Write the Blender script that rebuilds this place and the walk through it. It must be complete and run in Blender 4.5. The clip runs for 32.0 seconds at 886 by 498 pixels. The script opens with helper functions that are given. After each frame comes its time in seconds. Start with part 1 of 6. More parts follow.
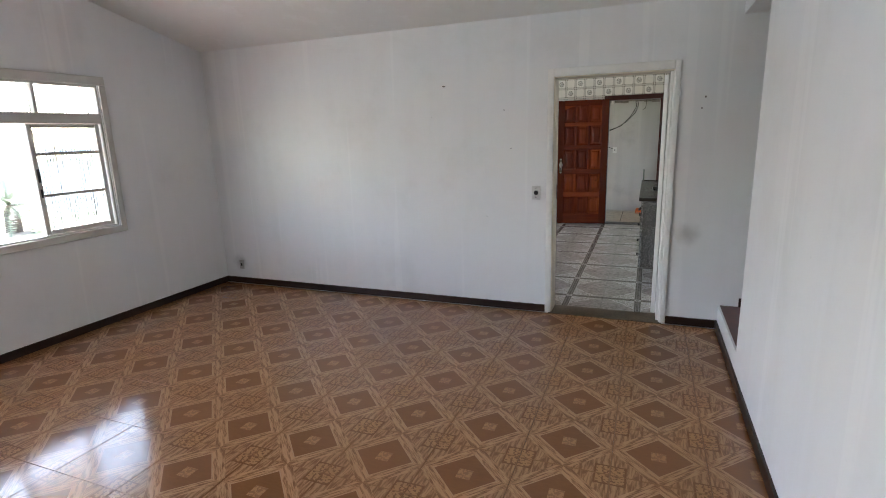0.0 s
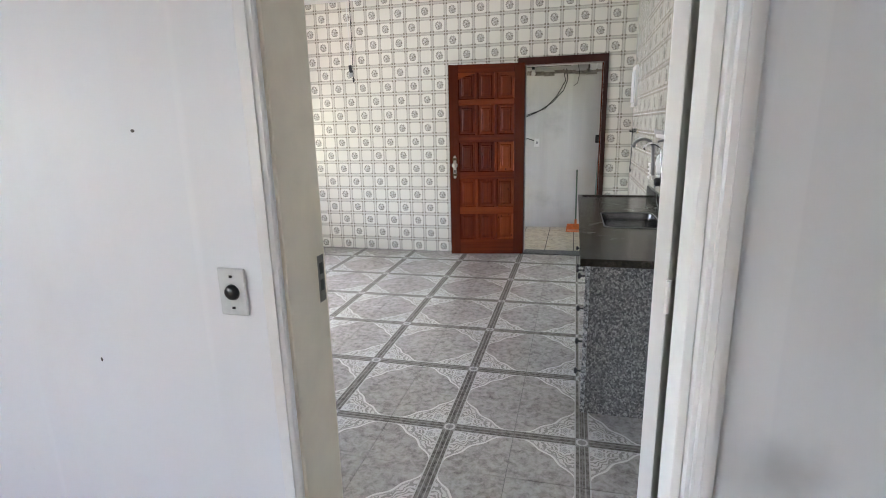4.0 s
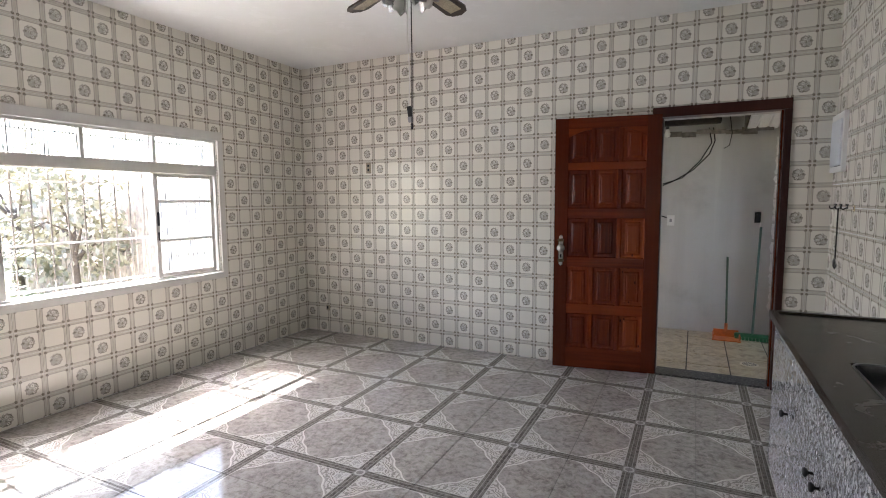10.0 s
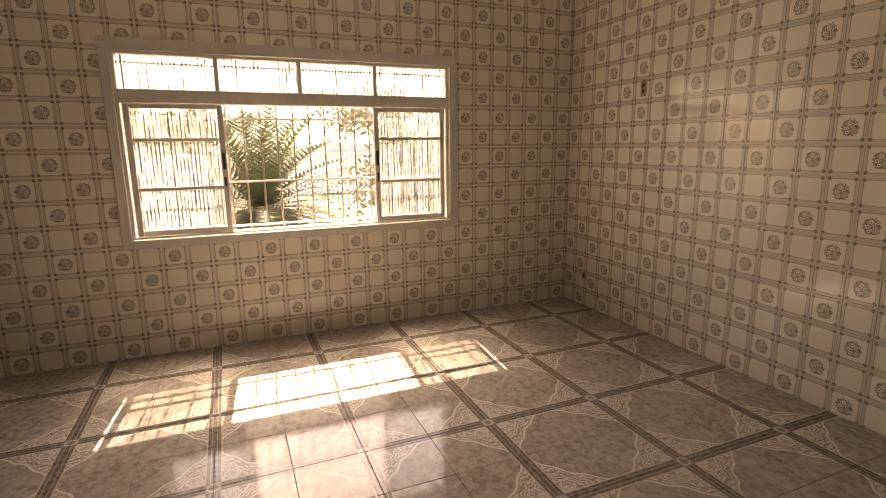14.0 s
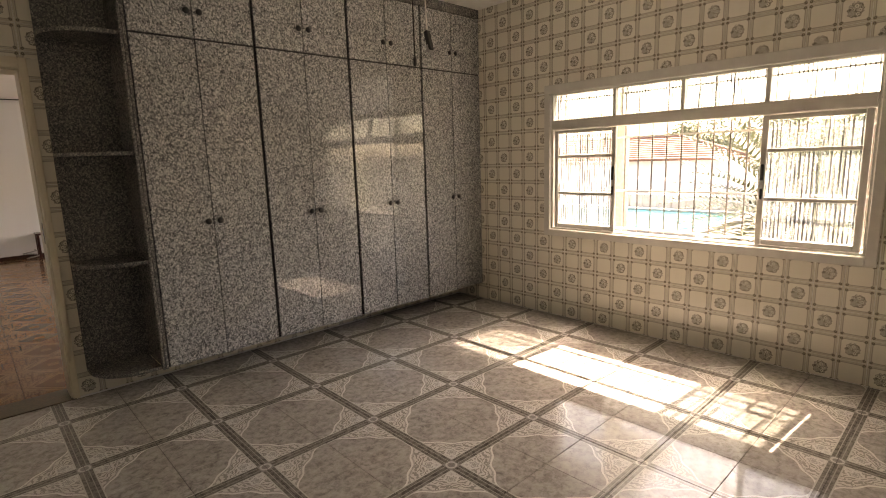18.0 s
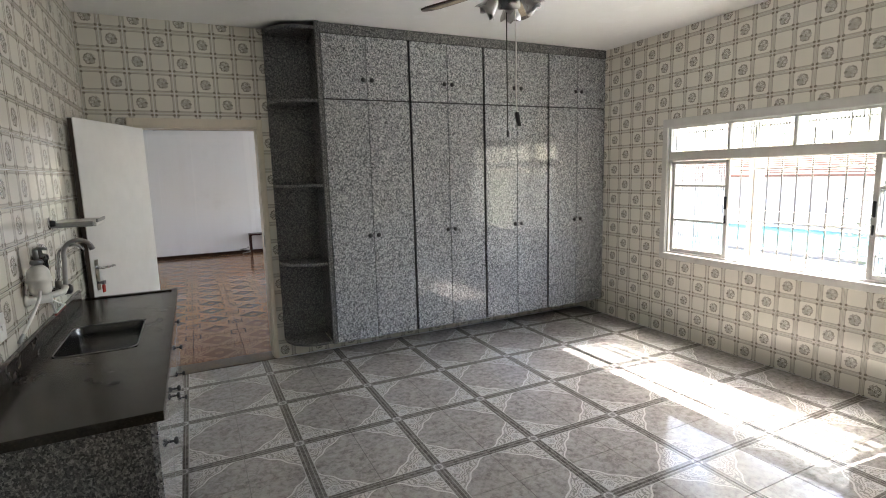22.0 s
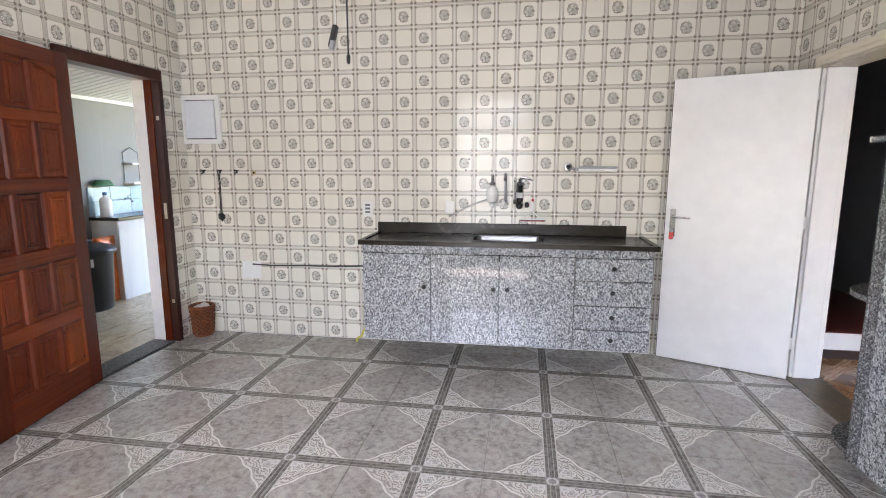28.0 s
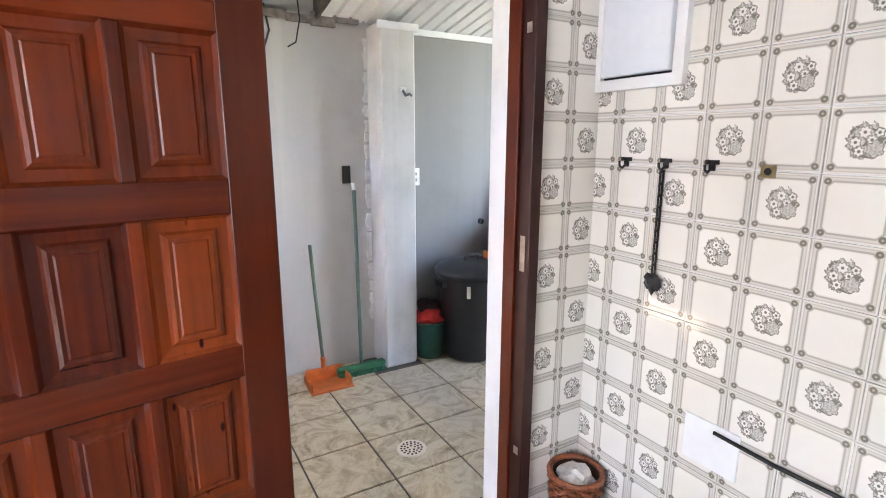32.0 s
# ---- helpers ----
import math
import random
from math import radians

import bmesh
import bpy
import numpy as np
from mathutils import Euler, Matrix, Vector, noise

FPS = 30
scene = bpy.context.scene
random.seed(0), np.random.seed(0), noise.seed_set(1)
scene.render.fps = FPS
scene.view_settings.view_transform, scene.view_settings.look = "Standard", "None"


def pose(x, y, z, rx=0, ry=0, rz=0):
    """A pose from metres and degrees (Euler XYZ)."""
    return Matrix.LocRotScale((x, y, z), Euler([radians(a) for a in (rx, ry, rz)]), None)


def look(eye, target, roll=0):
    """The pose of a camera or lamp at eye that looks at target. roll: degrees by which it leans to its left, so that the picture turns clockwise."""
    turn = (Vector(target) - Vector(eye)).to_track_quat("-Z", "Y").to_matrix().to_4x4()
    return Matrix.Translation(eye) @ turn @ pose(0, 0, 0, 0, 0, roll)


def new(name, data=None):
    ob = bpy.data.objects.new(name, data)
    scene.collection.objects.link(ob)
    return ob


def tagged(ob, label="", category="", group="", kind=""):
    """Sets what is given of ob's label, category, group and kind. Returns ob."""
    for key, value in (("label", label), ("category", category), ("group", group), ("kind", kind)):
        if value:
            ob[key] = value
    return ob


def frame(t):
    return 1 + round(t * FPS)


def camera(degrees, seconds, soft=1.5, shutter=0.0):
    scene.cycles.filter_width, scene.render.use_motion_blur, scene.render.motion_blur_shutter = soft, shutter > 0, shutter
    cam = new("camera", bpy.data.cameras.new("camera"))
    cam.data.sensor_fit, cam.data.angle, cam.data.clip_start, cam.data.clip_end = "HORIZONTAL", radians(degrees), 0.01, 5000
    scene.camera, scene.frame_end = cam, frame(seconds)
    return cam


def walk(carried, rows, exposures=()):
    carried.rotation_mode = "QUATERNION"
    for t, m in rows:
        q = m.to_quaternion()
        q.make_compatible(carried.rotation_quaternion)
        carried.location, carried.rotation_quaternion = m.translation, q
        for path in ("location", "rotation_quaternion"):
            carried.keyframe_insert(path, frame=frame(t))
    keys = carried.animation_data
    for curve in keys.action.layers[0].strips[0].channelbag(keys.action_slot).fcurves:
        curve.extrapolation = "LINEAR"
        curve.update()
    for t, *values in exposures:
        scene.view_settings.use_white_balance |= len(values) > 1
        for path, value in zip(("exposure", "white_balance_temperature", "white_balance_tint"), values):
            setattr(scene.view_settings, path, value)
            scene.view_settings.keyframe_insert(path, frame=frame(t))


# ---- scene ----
cam = camera(81.5, 32.0, soft=1.0)
PATH = [
    (0, (4.223, -4.591, 1.583), (3.5, -2.778, 1.148), -1.7),
    (0.5, (4.218, -4.101, 1.48), (3.566, -2.264, 1.03), -1.2),
    (1, (4.228, -3.634, 1.462), (3.641, -1.783, 0.985), -1.2),
    (1.5, (4.192, -3.297, 1.498), (3.657, -1.433, 1.011), -1.0),
    (2, (4.163, -2.979, 1.477), (3.687, -1.098, 0.992), -0.8),
    (2.5, (4.157, -2.631, 1.466), (3.717, -0.741, 0.983), -0.7),
    (3, (4.111, -2.147, 1.454), (3.684, -0.255, 0.967), -0.6),
    (3.5, (4.132, -1.659, 1.444), (3.697, 0.233, 0.964), -1.1),
    (5.5, (4.088, -0.344, 1.451), (3.325, 1.462, 1.055), -0.56),
    (6, (4.108, -0.319, 1.444), (3.273, 1.463, 1.086), -0.68),
    (6.5, (4.015, -0.206, 1.465), (3.129, 1.561, 1.166), -0.40),
    (7, (3.983, -0.177, 1.612), (3.068, 1.594, 1.447), -0.31),
    (7.5, (3.996, -0.165, 1.679), (3.076, 1.610, 1.715), -0.28),
    (8, (3.993, -0.163, 1.698), (3.087, 1.612, 1.861), -0.31),
    (8.5, (3.997, -0.142, 1.689), (3.100, 1.635, 1.883), -0.41),
    (9, (3.973, -0.066, 1.635), (3.084, 1.722, 1.759), -0.38),
    (9.5, (3.919, 0.003, 1.556), (3.035, 1.796, 1.513), -0.32),
    (10, (3.836, 0.152, 1.414), (2.961, 1.94, 1.226), -0.35),
    (10.5, (3.719, 0.561, 1.414), (2.833, 2.331, 1.127), -0.47),
    (11, (3.612, 0.898, 1.383), (2.679, 2.634, 1.043), -0.46),
    (11.5, (3.602, 1.138, 1.379), (2.528, 2.787, 1.02), -0.39),
    (12, (3.677, 1.366, 1.375), (2.34, 2.802, 0.989), -0.44),
    (12.5, (3.692, 1.573, 1.367), (2.102, 2.72, 0.97), -0.5),
    (13, (3.746, 1.713, 1.372), (2.017, 2.636, 0.976), -0.8),
    (13.5, (3.793, 1.752, 1.376), (2.004, 2.555, 0.982), -0.7),
    (15.5, (3.448, 2.328, 1.282), (1.528, 2.753, 0.921), -1.2),
    (16, (3.313, 2.701, 1.288), (1.341, 2.736, 0.951), -1.3),
    (16.5, (3.381, 3.075, 1.339), (1.466, 2.598, 1.013), -1.5),
    (17, (3.506, 3.437, 1.349), (1.758, 2.515, 1.04), -1.6),
    (17.5, (3.659, 3.698, 1.402), (2.122, 2.459, 1.08), -1.6),
    (18, (3.835, 3.89, 1.429), (2.492, 2.449, 1.086), -1.8),
    (18.5, (3.843, 4.024, 1.395), (2.642, 2.463, 1.048), -2.0),
    (19, (3.877, 4.179, 1.434), (2.77, 2.555, 1.064), -2.0),
    (19.5, (3.916, 4.271, 1.39), (2.878, 2.599, 1.035), -2.0),
    (20, (4.023, 4.494, 1.463), (3.028, 2.795, 1.11), -1.9),
    (20.5, (4.08, 4.665, 1.554), (3.131, 2.939, 1.211), -1.9),
    (21, (4.077, 4.723, 1.6), (3.165, 2.974, 1.272), -1.9),
    (21.5, (4.057, 4.759, 1.627), (3.173, 2.992, 1.315), -1.9),
    (22, (4.029, 4.646, 1.594), (3.167, 2.865, 1.302), -1.6),
    (22.5, (3.909, 4.335, 1.533), (3.066, 2.542, 1.262), -1.7),
    (23, (3.706, 3.972, 1.478), (2.888, 2.167, 1.213), -1.8),
    (23.5, (3.466, 3.571, 1.438), (2.73, 1.731, 1.173), -1.6),
    (24, (3.056, 3.263, 1.386), (2.506, 1.359, 1.12), -1.6),
    (24.5, (2.565, 2.947, 1.283), (2.41, 0.965, 1.064), -2.2),
    (25, (2.173, 2.615, 1.326), (2.442, 0.648, 1.083), -1.8),
    (25.5, (1.9, 2.285, 1.344), (2.689, 0.467, 1.071), -1.8),
    (26, (1.603, 2.108, 1.338), (2.955, 0.658, 1.076), -1.5),
    (26.5, (1.226, 2.063, 1.349), (3.008, 1.195, 1.081), -1.2),
    (28.5, (0.753, 1.749, 1.425), (2.67, 2.21, 1.094), 0.2),
    (29, (0.924, 1.83, 1.372), (2.814, 2.393, 1.042), 0.2),
    (29.5, (1.237, 1.951, 1.399), (3.068, 2.678, 1.055), 0.3),
    (30, (1.663, 2.056, 1.373), (3.378, 3.026, 1.026), 0.4),
    (30.5, (2.11, 2.274, 1.366), (3.65, 3.5, 1.011), 0.5),
    (31, (2.556, 2.512, 1.393), (3.895, 3.949, 1.014), 0.6),
    (31.5, (2.892, 2.891, 1.388), (4.114, 4.43, 1.017), 0.4),
    (32, (3.315, 3.247, 1.426), (4.3, 4.938, 1.015), 0.1),
]
EXPOSURES = [(0.0, 4.7, 6600, 12), (1.5, 5.12, 6450, 12), (3.5, 5.25, 6400, 14), (6.0, 5.0, 6350, 17), (7.0, 4.78, 6400, 17), (9.0, 4.55, 6450, 17), (11.0, 4.2, 6700, 20), (12.0, 3.85, 7100, 20), (13.0, 3.55, 12200, 30),
             (16.5, 3.2, 13800, 30), (17.3, 3.3, 12500, 27), (18.0, 3.7, 10400, 23), (19.0, 3.95, 8500, 19), (20.0, 4.08, 7500, 15), (21.0, 4.22, 7100, 13), (23.0, 4.4, 6800, 15), (24.0, 4.53, 6900, 18), (26.0, 5.2, 6800, 19), (29.0, 5.2, 6600, 21), (31.0, 5.48, 6400, 23), (32.0, 5.8, 6400, 22)]
walk(cam, [(t, look(eye, target, roll)) for t, eye, target, roll in PATH], EXPOSURES)

W, L, H = 4.69, 4.555, 2.81          # kitchen: width east-west, length south-north, height
TP, TZ = 0.152, -0.015               # wall tile pitch, height at which the lowest row starts
FX, FY, FP = 0.415, 0.37, 0.3158     # floor tile grid: origin of the band grid and tile pitch
SY = -0.175                          # living room face of the dividing wall

# ---- world and sun ----
world = bpy.data.worlds.new("sky")
scene.world = world
world.use_nodes = True
sky = world.node_tree.nodes.new("ShaderNodeTexSky")
sky.sky_type, sky.sun_disc = "NISHITA", False
sky.sun_elevation, sky.sun_rotation = radians(53), radians(-90)
sky.air_density, sky.dust_density = 1.0, 1.5
world.node_tree.links.new(sky.outputs[0], world.node_tree.nodes["Background"].inputs[0])
world.node_tree.nodes["Background"].inputs[1].default_value = 0.108
sun = new("sun", bpy.data.lights.new("sun", "SUN"))
sun.data.energy, sun.data.angle, sun.data.color = 3.9, radians(0.5), (1.0, 0.98, 0.95)
sun.matrix_world = look((-7.6, 0.65, 10), (0, 0, 0))


def window_fill_lamp(x, y0, y1, z0, z1, watts):
    """An area lamp added in a window's opening to top up the sky's light."""
    a = new("window_fill_lamp", bpy.data.lights.new("window_fill_lamp", "AREA"))
    a.data.shape, a.data.size, a.data.size_y = "RECTANGLE", z1 - z0, y1 - y0
    a.data.spread = radians(125)
    a.data.energy, a.data.color = watts, (0.86, 0.94, 1.0)
    a.matrix_world = look((x, (y0 + y1) / 2, (z0 + z1) / 2), (x + 1, (y0 + y1) / 2, (z0 + z1) / 2))
    return a


window_fill_lamp(0.012, 1.24, 3.38, 0.82, 1.92, 0.9)
window_fill_lamp(-0.205, -3.31, -1.41, 0.90, 2.04, 0.03)
window_fill_lamp(-0.205, -6.56, -4.44, 0.90, 2.04, 1.4)


# ---- node helper ----
class Mat:
    def __init__(self, name, rough=0.5, metal=0.0, spec=0.5):
        self.m = bpy.data.materials.new(name)
        self.m.use_nodes = True
        self.nt = self.m.node_tree
        self.b = self.nt.nodes["Principled BSDF"]
        self.b.inputs["Roughness"].default_value = rough
        self.b.inputs["Metallic"].default_value = metal
        self.b.inputs["Specular IOR Level"].default_value = spec

    def put(self, sock, v):
        if isinstance(v, bpy.types.NodeSocket):
            self.nt.links.new(v, sock)
        elif isinstance(v, tuple) and len(v) == 3 and sock.type == "RGBA":
            sock.default_value = (*v, 1)
        else:
            sock.default_value = v

    def node(self, kind, **props):
        n = self.nt.nodes.new("ShaderNode" + kind)
        for k, v in props.items():
            setattr(n, k, v)
        return n

    def math(self, op, a, b=0.0, c=0.0):
        n = self.node("Math", operation=op)
        for s, v in zip(n.inputs, (a, b, c)):
            self.put(s, v)
        return n.outputs[0]

    def mix(self, f, a, b, blend="MIX"):
        n = self.node("Mix", data_type="RGBA", blend_type=blend)
        self.put(n.inputs[0], f)
        self.put(n.inputs[6], a)
        self.put(n.inputs[7], b)
        return n.outputs[2]

    def step(self, x, a, b):
        n = self.node("MapRange", interpolation_type="SMOOTHSTEP")
        self.put(n.inputs[0], x)
        n.inputs[1].default_value, n.inputs[2].default_value = a, b
        return n.outputs[0]

    def uv(self):
        s = self.node("SeparateXYZ")
        self.nt.links.new(self.node("TexCoord").outputs["UV"], s.inputs[0])
        return s.outputs[0], s.outputs[1]

    def uvvec(self):
        return self.node("TexCoord").outputs["UV"]

    def pos(self):
        return self.node("NewGeometry").outputs["Position"]

    def obj(self):
        return self.node("TexCoord").outputs["Object"]

    def rand(self):
        return self.node("ObjectInfo").outputs["Random"]

    def island(self):
        return self.node("NewGeometry").outputs["Random Per Island"]

    def scale(self, vec, s, off=(0, 0, 0)):
        n = self.node("Mapping")
        self.put(n.inputs[0], vec)
        n.inputs[1].default_value = off
        n.inputs[3].default_value = s
        return n.outputs[0]

    def noise(self, vec, scale, detail=3.0, rough=0.55, dist=0.0):
        n = self.node("TexNoise")
        self.put(n.inputs["Vector"], vec)
        n.inputs["Scale"].default_value, n.inputs["Detail"].default_value = scale, detail
        n.inputs["Roughness"].default_value, n.inputs["Distortion"].default_value = rough, dist
        return n.outputs[0]

    def noisec(self, vec, scale, detail=2.0):
        n = self.node("TexNoise")
        self.put(n.inputs["Vector"], vec)
        n.inputs["Scale"].default_value, n.inputs["Detail"].default_value = scale, detail
        return n.outputs[1]

    def vor(self, vec, scale, feature="F1", rnd=1.0):
        n = self.node("TexVoronoi", feature=feature)
        self.put(n.inputs["Vector"], vec)
        n.inputs["Scale"].default_value, n.inputs["Randomness"].default_value = scale, rnd
        return n.outputs

    def warp(self, vec, scale, amount):
        c = self.noisec(vec, scale)
        n = self.node("VectorMath", operation="SCALE")
        self.put(n.inputs[0], c)
        n.inputs[3].default_value = amount
        a = self.node("VectorMath", operation="ADD")
        self.put(a.inputs[0], vec)
        self.nt.links.new(n.outputs[0], a.inputs[1])
        return a.outputs[0]

    def ramp(self, f, stops, mode="LINEAR"):
        n = self.node("ValToRGB")
        self.put(n.inputs[0], f)
        r = n.color_ramp
        r.interpolation = mode
        while len(r.elements) < len(stops):
            r.elements.new(0.5)
        for e, (p, c) in zip(r.elements, stops):
            e.position = p
            e.color = (*c, 1) if isinstance(c, tuple) else (c, c, c, 1)
        return n.outputs[0]

    def color(self, v):
        self.put(self.b.inputs["Base Color"], v)
        return self

    def rough(self, v):
        self.put(self.b.inputs["Roughness"], v)
        return self

    def bump(self, h, strength=0.3, dist=0.002):
        n = self.node("Bump")
        n.inputs["Strength"].default_value, n.inputs["Distance"].default_value = strength, dist
        self.put(n.inputs["Height"], h)
        self.nt.links.new(n.outputs[0], self.b.inputs["Normal"])
        return self


def simple(name, col, rough=0.5, metal=0.0, var=0.12, scale=25.0, bump=0.0):
    """A plain surface with faint variation at two scales."""
    k = Mat(name, rough, metal)
    p = k.pos()
    f = k.math("MULTIPLY_ADD", k.noise(p, scale, 4), 0.6, k.math("MULTIPLY", k.noise(p, scale / 9, 2), 0.4))
    lo = tuple(c * (1 - var) for c in col)
    hi = tuple(min(1, c * (1 + var)) for c in col)
    k.color(k.mix(k.step(f, 0.3, 0.7), lo, hi))
    if bump:
        k.bump(k.noise(p, scale * 4, 3), bump, 0.001)
    return k.m


# ---- materials ----
def tile_material(flower):
    k = Mat("glazed_wall_tile_flower" if flower else "glazed_wall_tile_plain", 0.11, 0.0, 0.32)
    u, v = k.uv()
    p = k.math("ABSOLUTE", k.math("SUBTRACT", u, 0.5))
    q = k.math("ABSOLUTE", k.math("SUBTRACT", v, 0.5))
    d = k.math("SUBTRACT", 0.5, k.math("MAXIMUM", p, q))          # distance from the tile's edge
    cut = k.math("SUBTRACT", 0.735, k.math("ADD", p, q))            # chamfered corners of the panel
    inside = k.math("MINIMUM", k.math("SUBTRACT", d, 0.090), k.math("MULTIPLY", cut, 0.75))
    line = k.math("ABSOLUTE", inside)
    panel = k.step(inside, -0.004, 0.008)
    cream = (0.80, 0.762, 0.68) if not flower else (0.82, 0.785, 0.71)
    base = k.mix(k.noise(k.pos(), 1.7, 2), tuple(c * 0.95 for c in cream), cream)
    soft = k.mix(k.step(inside, 0.050, 0.004), base, (0.68, 0.645, 0.575))
    band = k.mix(k.step(d, 0.012, 0.040), (0.73, 0.70, 0.63), (0.62, 0.585, 0.515))
    band = k.mix(k.step(k.math("ABSOLUTE", k.math("SUBTRACT", d, 0.030)), 0.013, 0.004), band, (0.53, 0.485, 0.40))
    c = k.mix(panel, band, soft)
    c = k.mix(k.step(line, 0.024, 0.006), c, (0.42, 0.39, 0.33))
    dx, dy = k.math("SUBTRACT", p, 0.408), k.math("SUBTRACT", q, 0.408)
    r = k.math("SQRT", k.math("ADD", k.math("MULTIPLY", dx, dx), k.math("MULTIPLY", dy, dy)))
    c = k.mix(k.step(r, 0.066, 0.044), c, (0.20, 0.175, 0.135))
    c = k.mix(k.step(r, 0.024, 0.012), c, (0.40, 0.375, 0.325))
    if flower:
        fx, fy = k.math("MULTIPLY", k.math("SUBTRACT", u, 0.5), 1.06), k.math("MULTIPLY", k.math("SUBTRACT", v, 0.49), 0.97)

        def dist(cx, cy):
            a, b = k.math("SUBTRACT", fx, cx), k.math("SUBTRACT", fy, cy)
            return k.math("SQRT", k.math("ADD", k.math("MULTIPLY", a, a), k.math("MULTIPLY", b, b))), k.math("ARCTAN2", b, a)

        ink, mid, pale = (0.205, 0.185, 0.150), (0.385, 0.36, 0.31), (0.76, 0.735, 0.675)
        speck = k.noise(k.uvvec(), 34, 2)
        leaf = k.noise(k.uvvec(), 13, 2, 0.5, 0.8)
        rr, ang = dist(0.0, 0.0)
        # loose posy with a ragged outline, leaves between small daisies and one larger bloom
        rim = k.math("ADD", k.math("MULTIPLY_ADD", leaf, 0.16, rr), k.math("MULTIPLY", k.math("COSINE", k.math("MULTIPLY_ADD", ang, 11.0, k.math("MULTIPLY", leaf, 5.0))), 0.020))
        leaves = k.mix(k.step(k.math("MULTIPLY_ADD", speck, 0.5, k.math("MULTIPLY", leaf, 0.6)), 0.60, 0.50), k.mix(0.45, pale, mid), mid)
        c = k.mix(k.step(rim, 0.352, 0.336), c, k.mix(k.step(leaf, 0.40, 0.48), ink, leaves))
        c = k.mix(k.step(k.math("ABSOLUTE", k.math("SUBTRACT", rim, 0.333)), 0.016, 0.006), c, k.mix(k.step(speck, 0.40, 0.58), ink, mid))
        for cx, cy, rad, n in ((-0.030, 0.125, 0.078, 7), (-0.140, -0.020, 0.070, 6), (-0.075, -0.150, 0.066, 6), (0.075, 0.015, 0.060, 7), (0.160, 0.120, 0.058, 5)):
            r1, a1 = dist(cx, cy)
            lobe = k.math("MULTIPLY_ADD", k.math("COSINE", k.math("MULTIPLY", a1, float(n))), 0.010, r1)
            c = k.mix(k.step(lobe, rad + 0.016, rad + 0.004), c, k.mix(k.step(speck, 0.44, 0.56), ink, mid))
            c = k.mix(k.step(lobe, rad, rad - 0.014), c, pale)
            c = k.mix(k.step(r1, 0.030, 0.018), c, ink)
        r1, a1 = dist(0.130, -0.115)
        lobe = k.math("MULTIPLY_ADD", k.math("COSINE", k.math("MULTIPLY", a1, 6.0)), 0.014, r1)
        c = k.mix(k.step(lobe, 0.120, 0.106), c, k.mix(k.step(speck, 0.42, 0.58), mid, k.mix(0.5, pale, mid)))
        c = k.mix(k.step(k.math("ABSOLUTE", k.math("SUBTRACT", lobe, 0.112)), 0.012, 0.005), c, k.mix(k.step(speck, 0.42, 0.56), ink, mid))
    wear = k.noise(k.pos(), 3.1, 4)
    c = k.mix(k.math("MULTIPLY", k.step(wear, 0.5, 0.8), 0.14), c, (0.52, 0.48, 0.40))
    k.color(c)
    k.rough(k.math("MULTIPLY_ADD", k.noise(k.pos(), 6, 3), 0.08, 0.035))
    k.bump(k.noise(k.pos(), 16, 2), 0.06, 0.0012)
    return k.m


TILE_PLAIN, TILE_FLOWER = tile_material(False), tile_material(True)


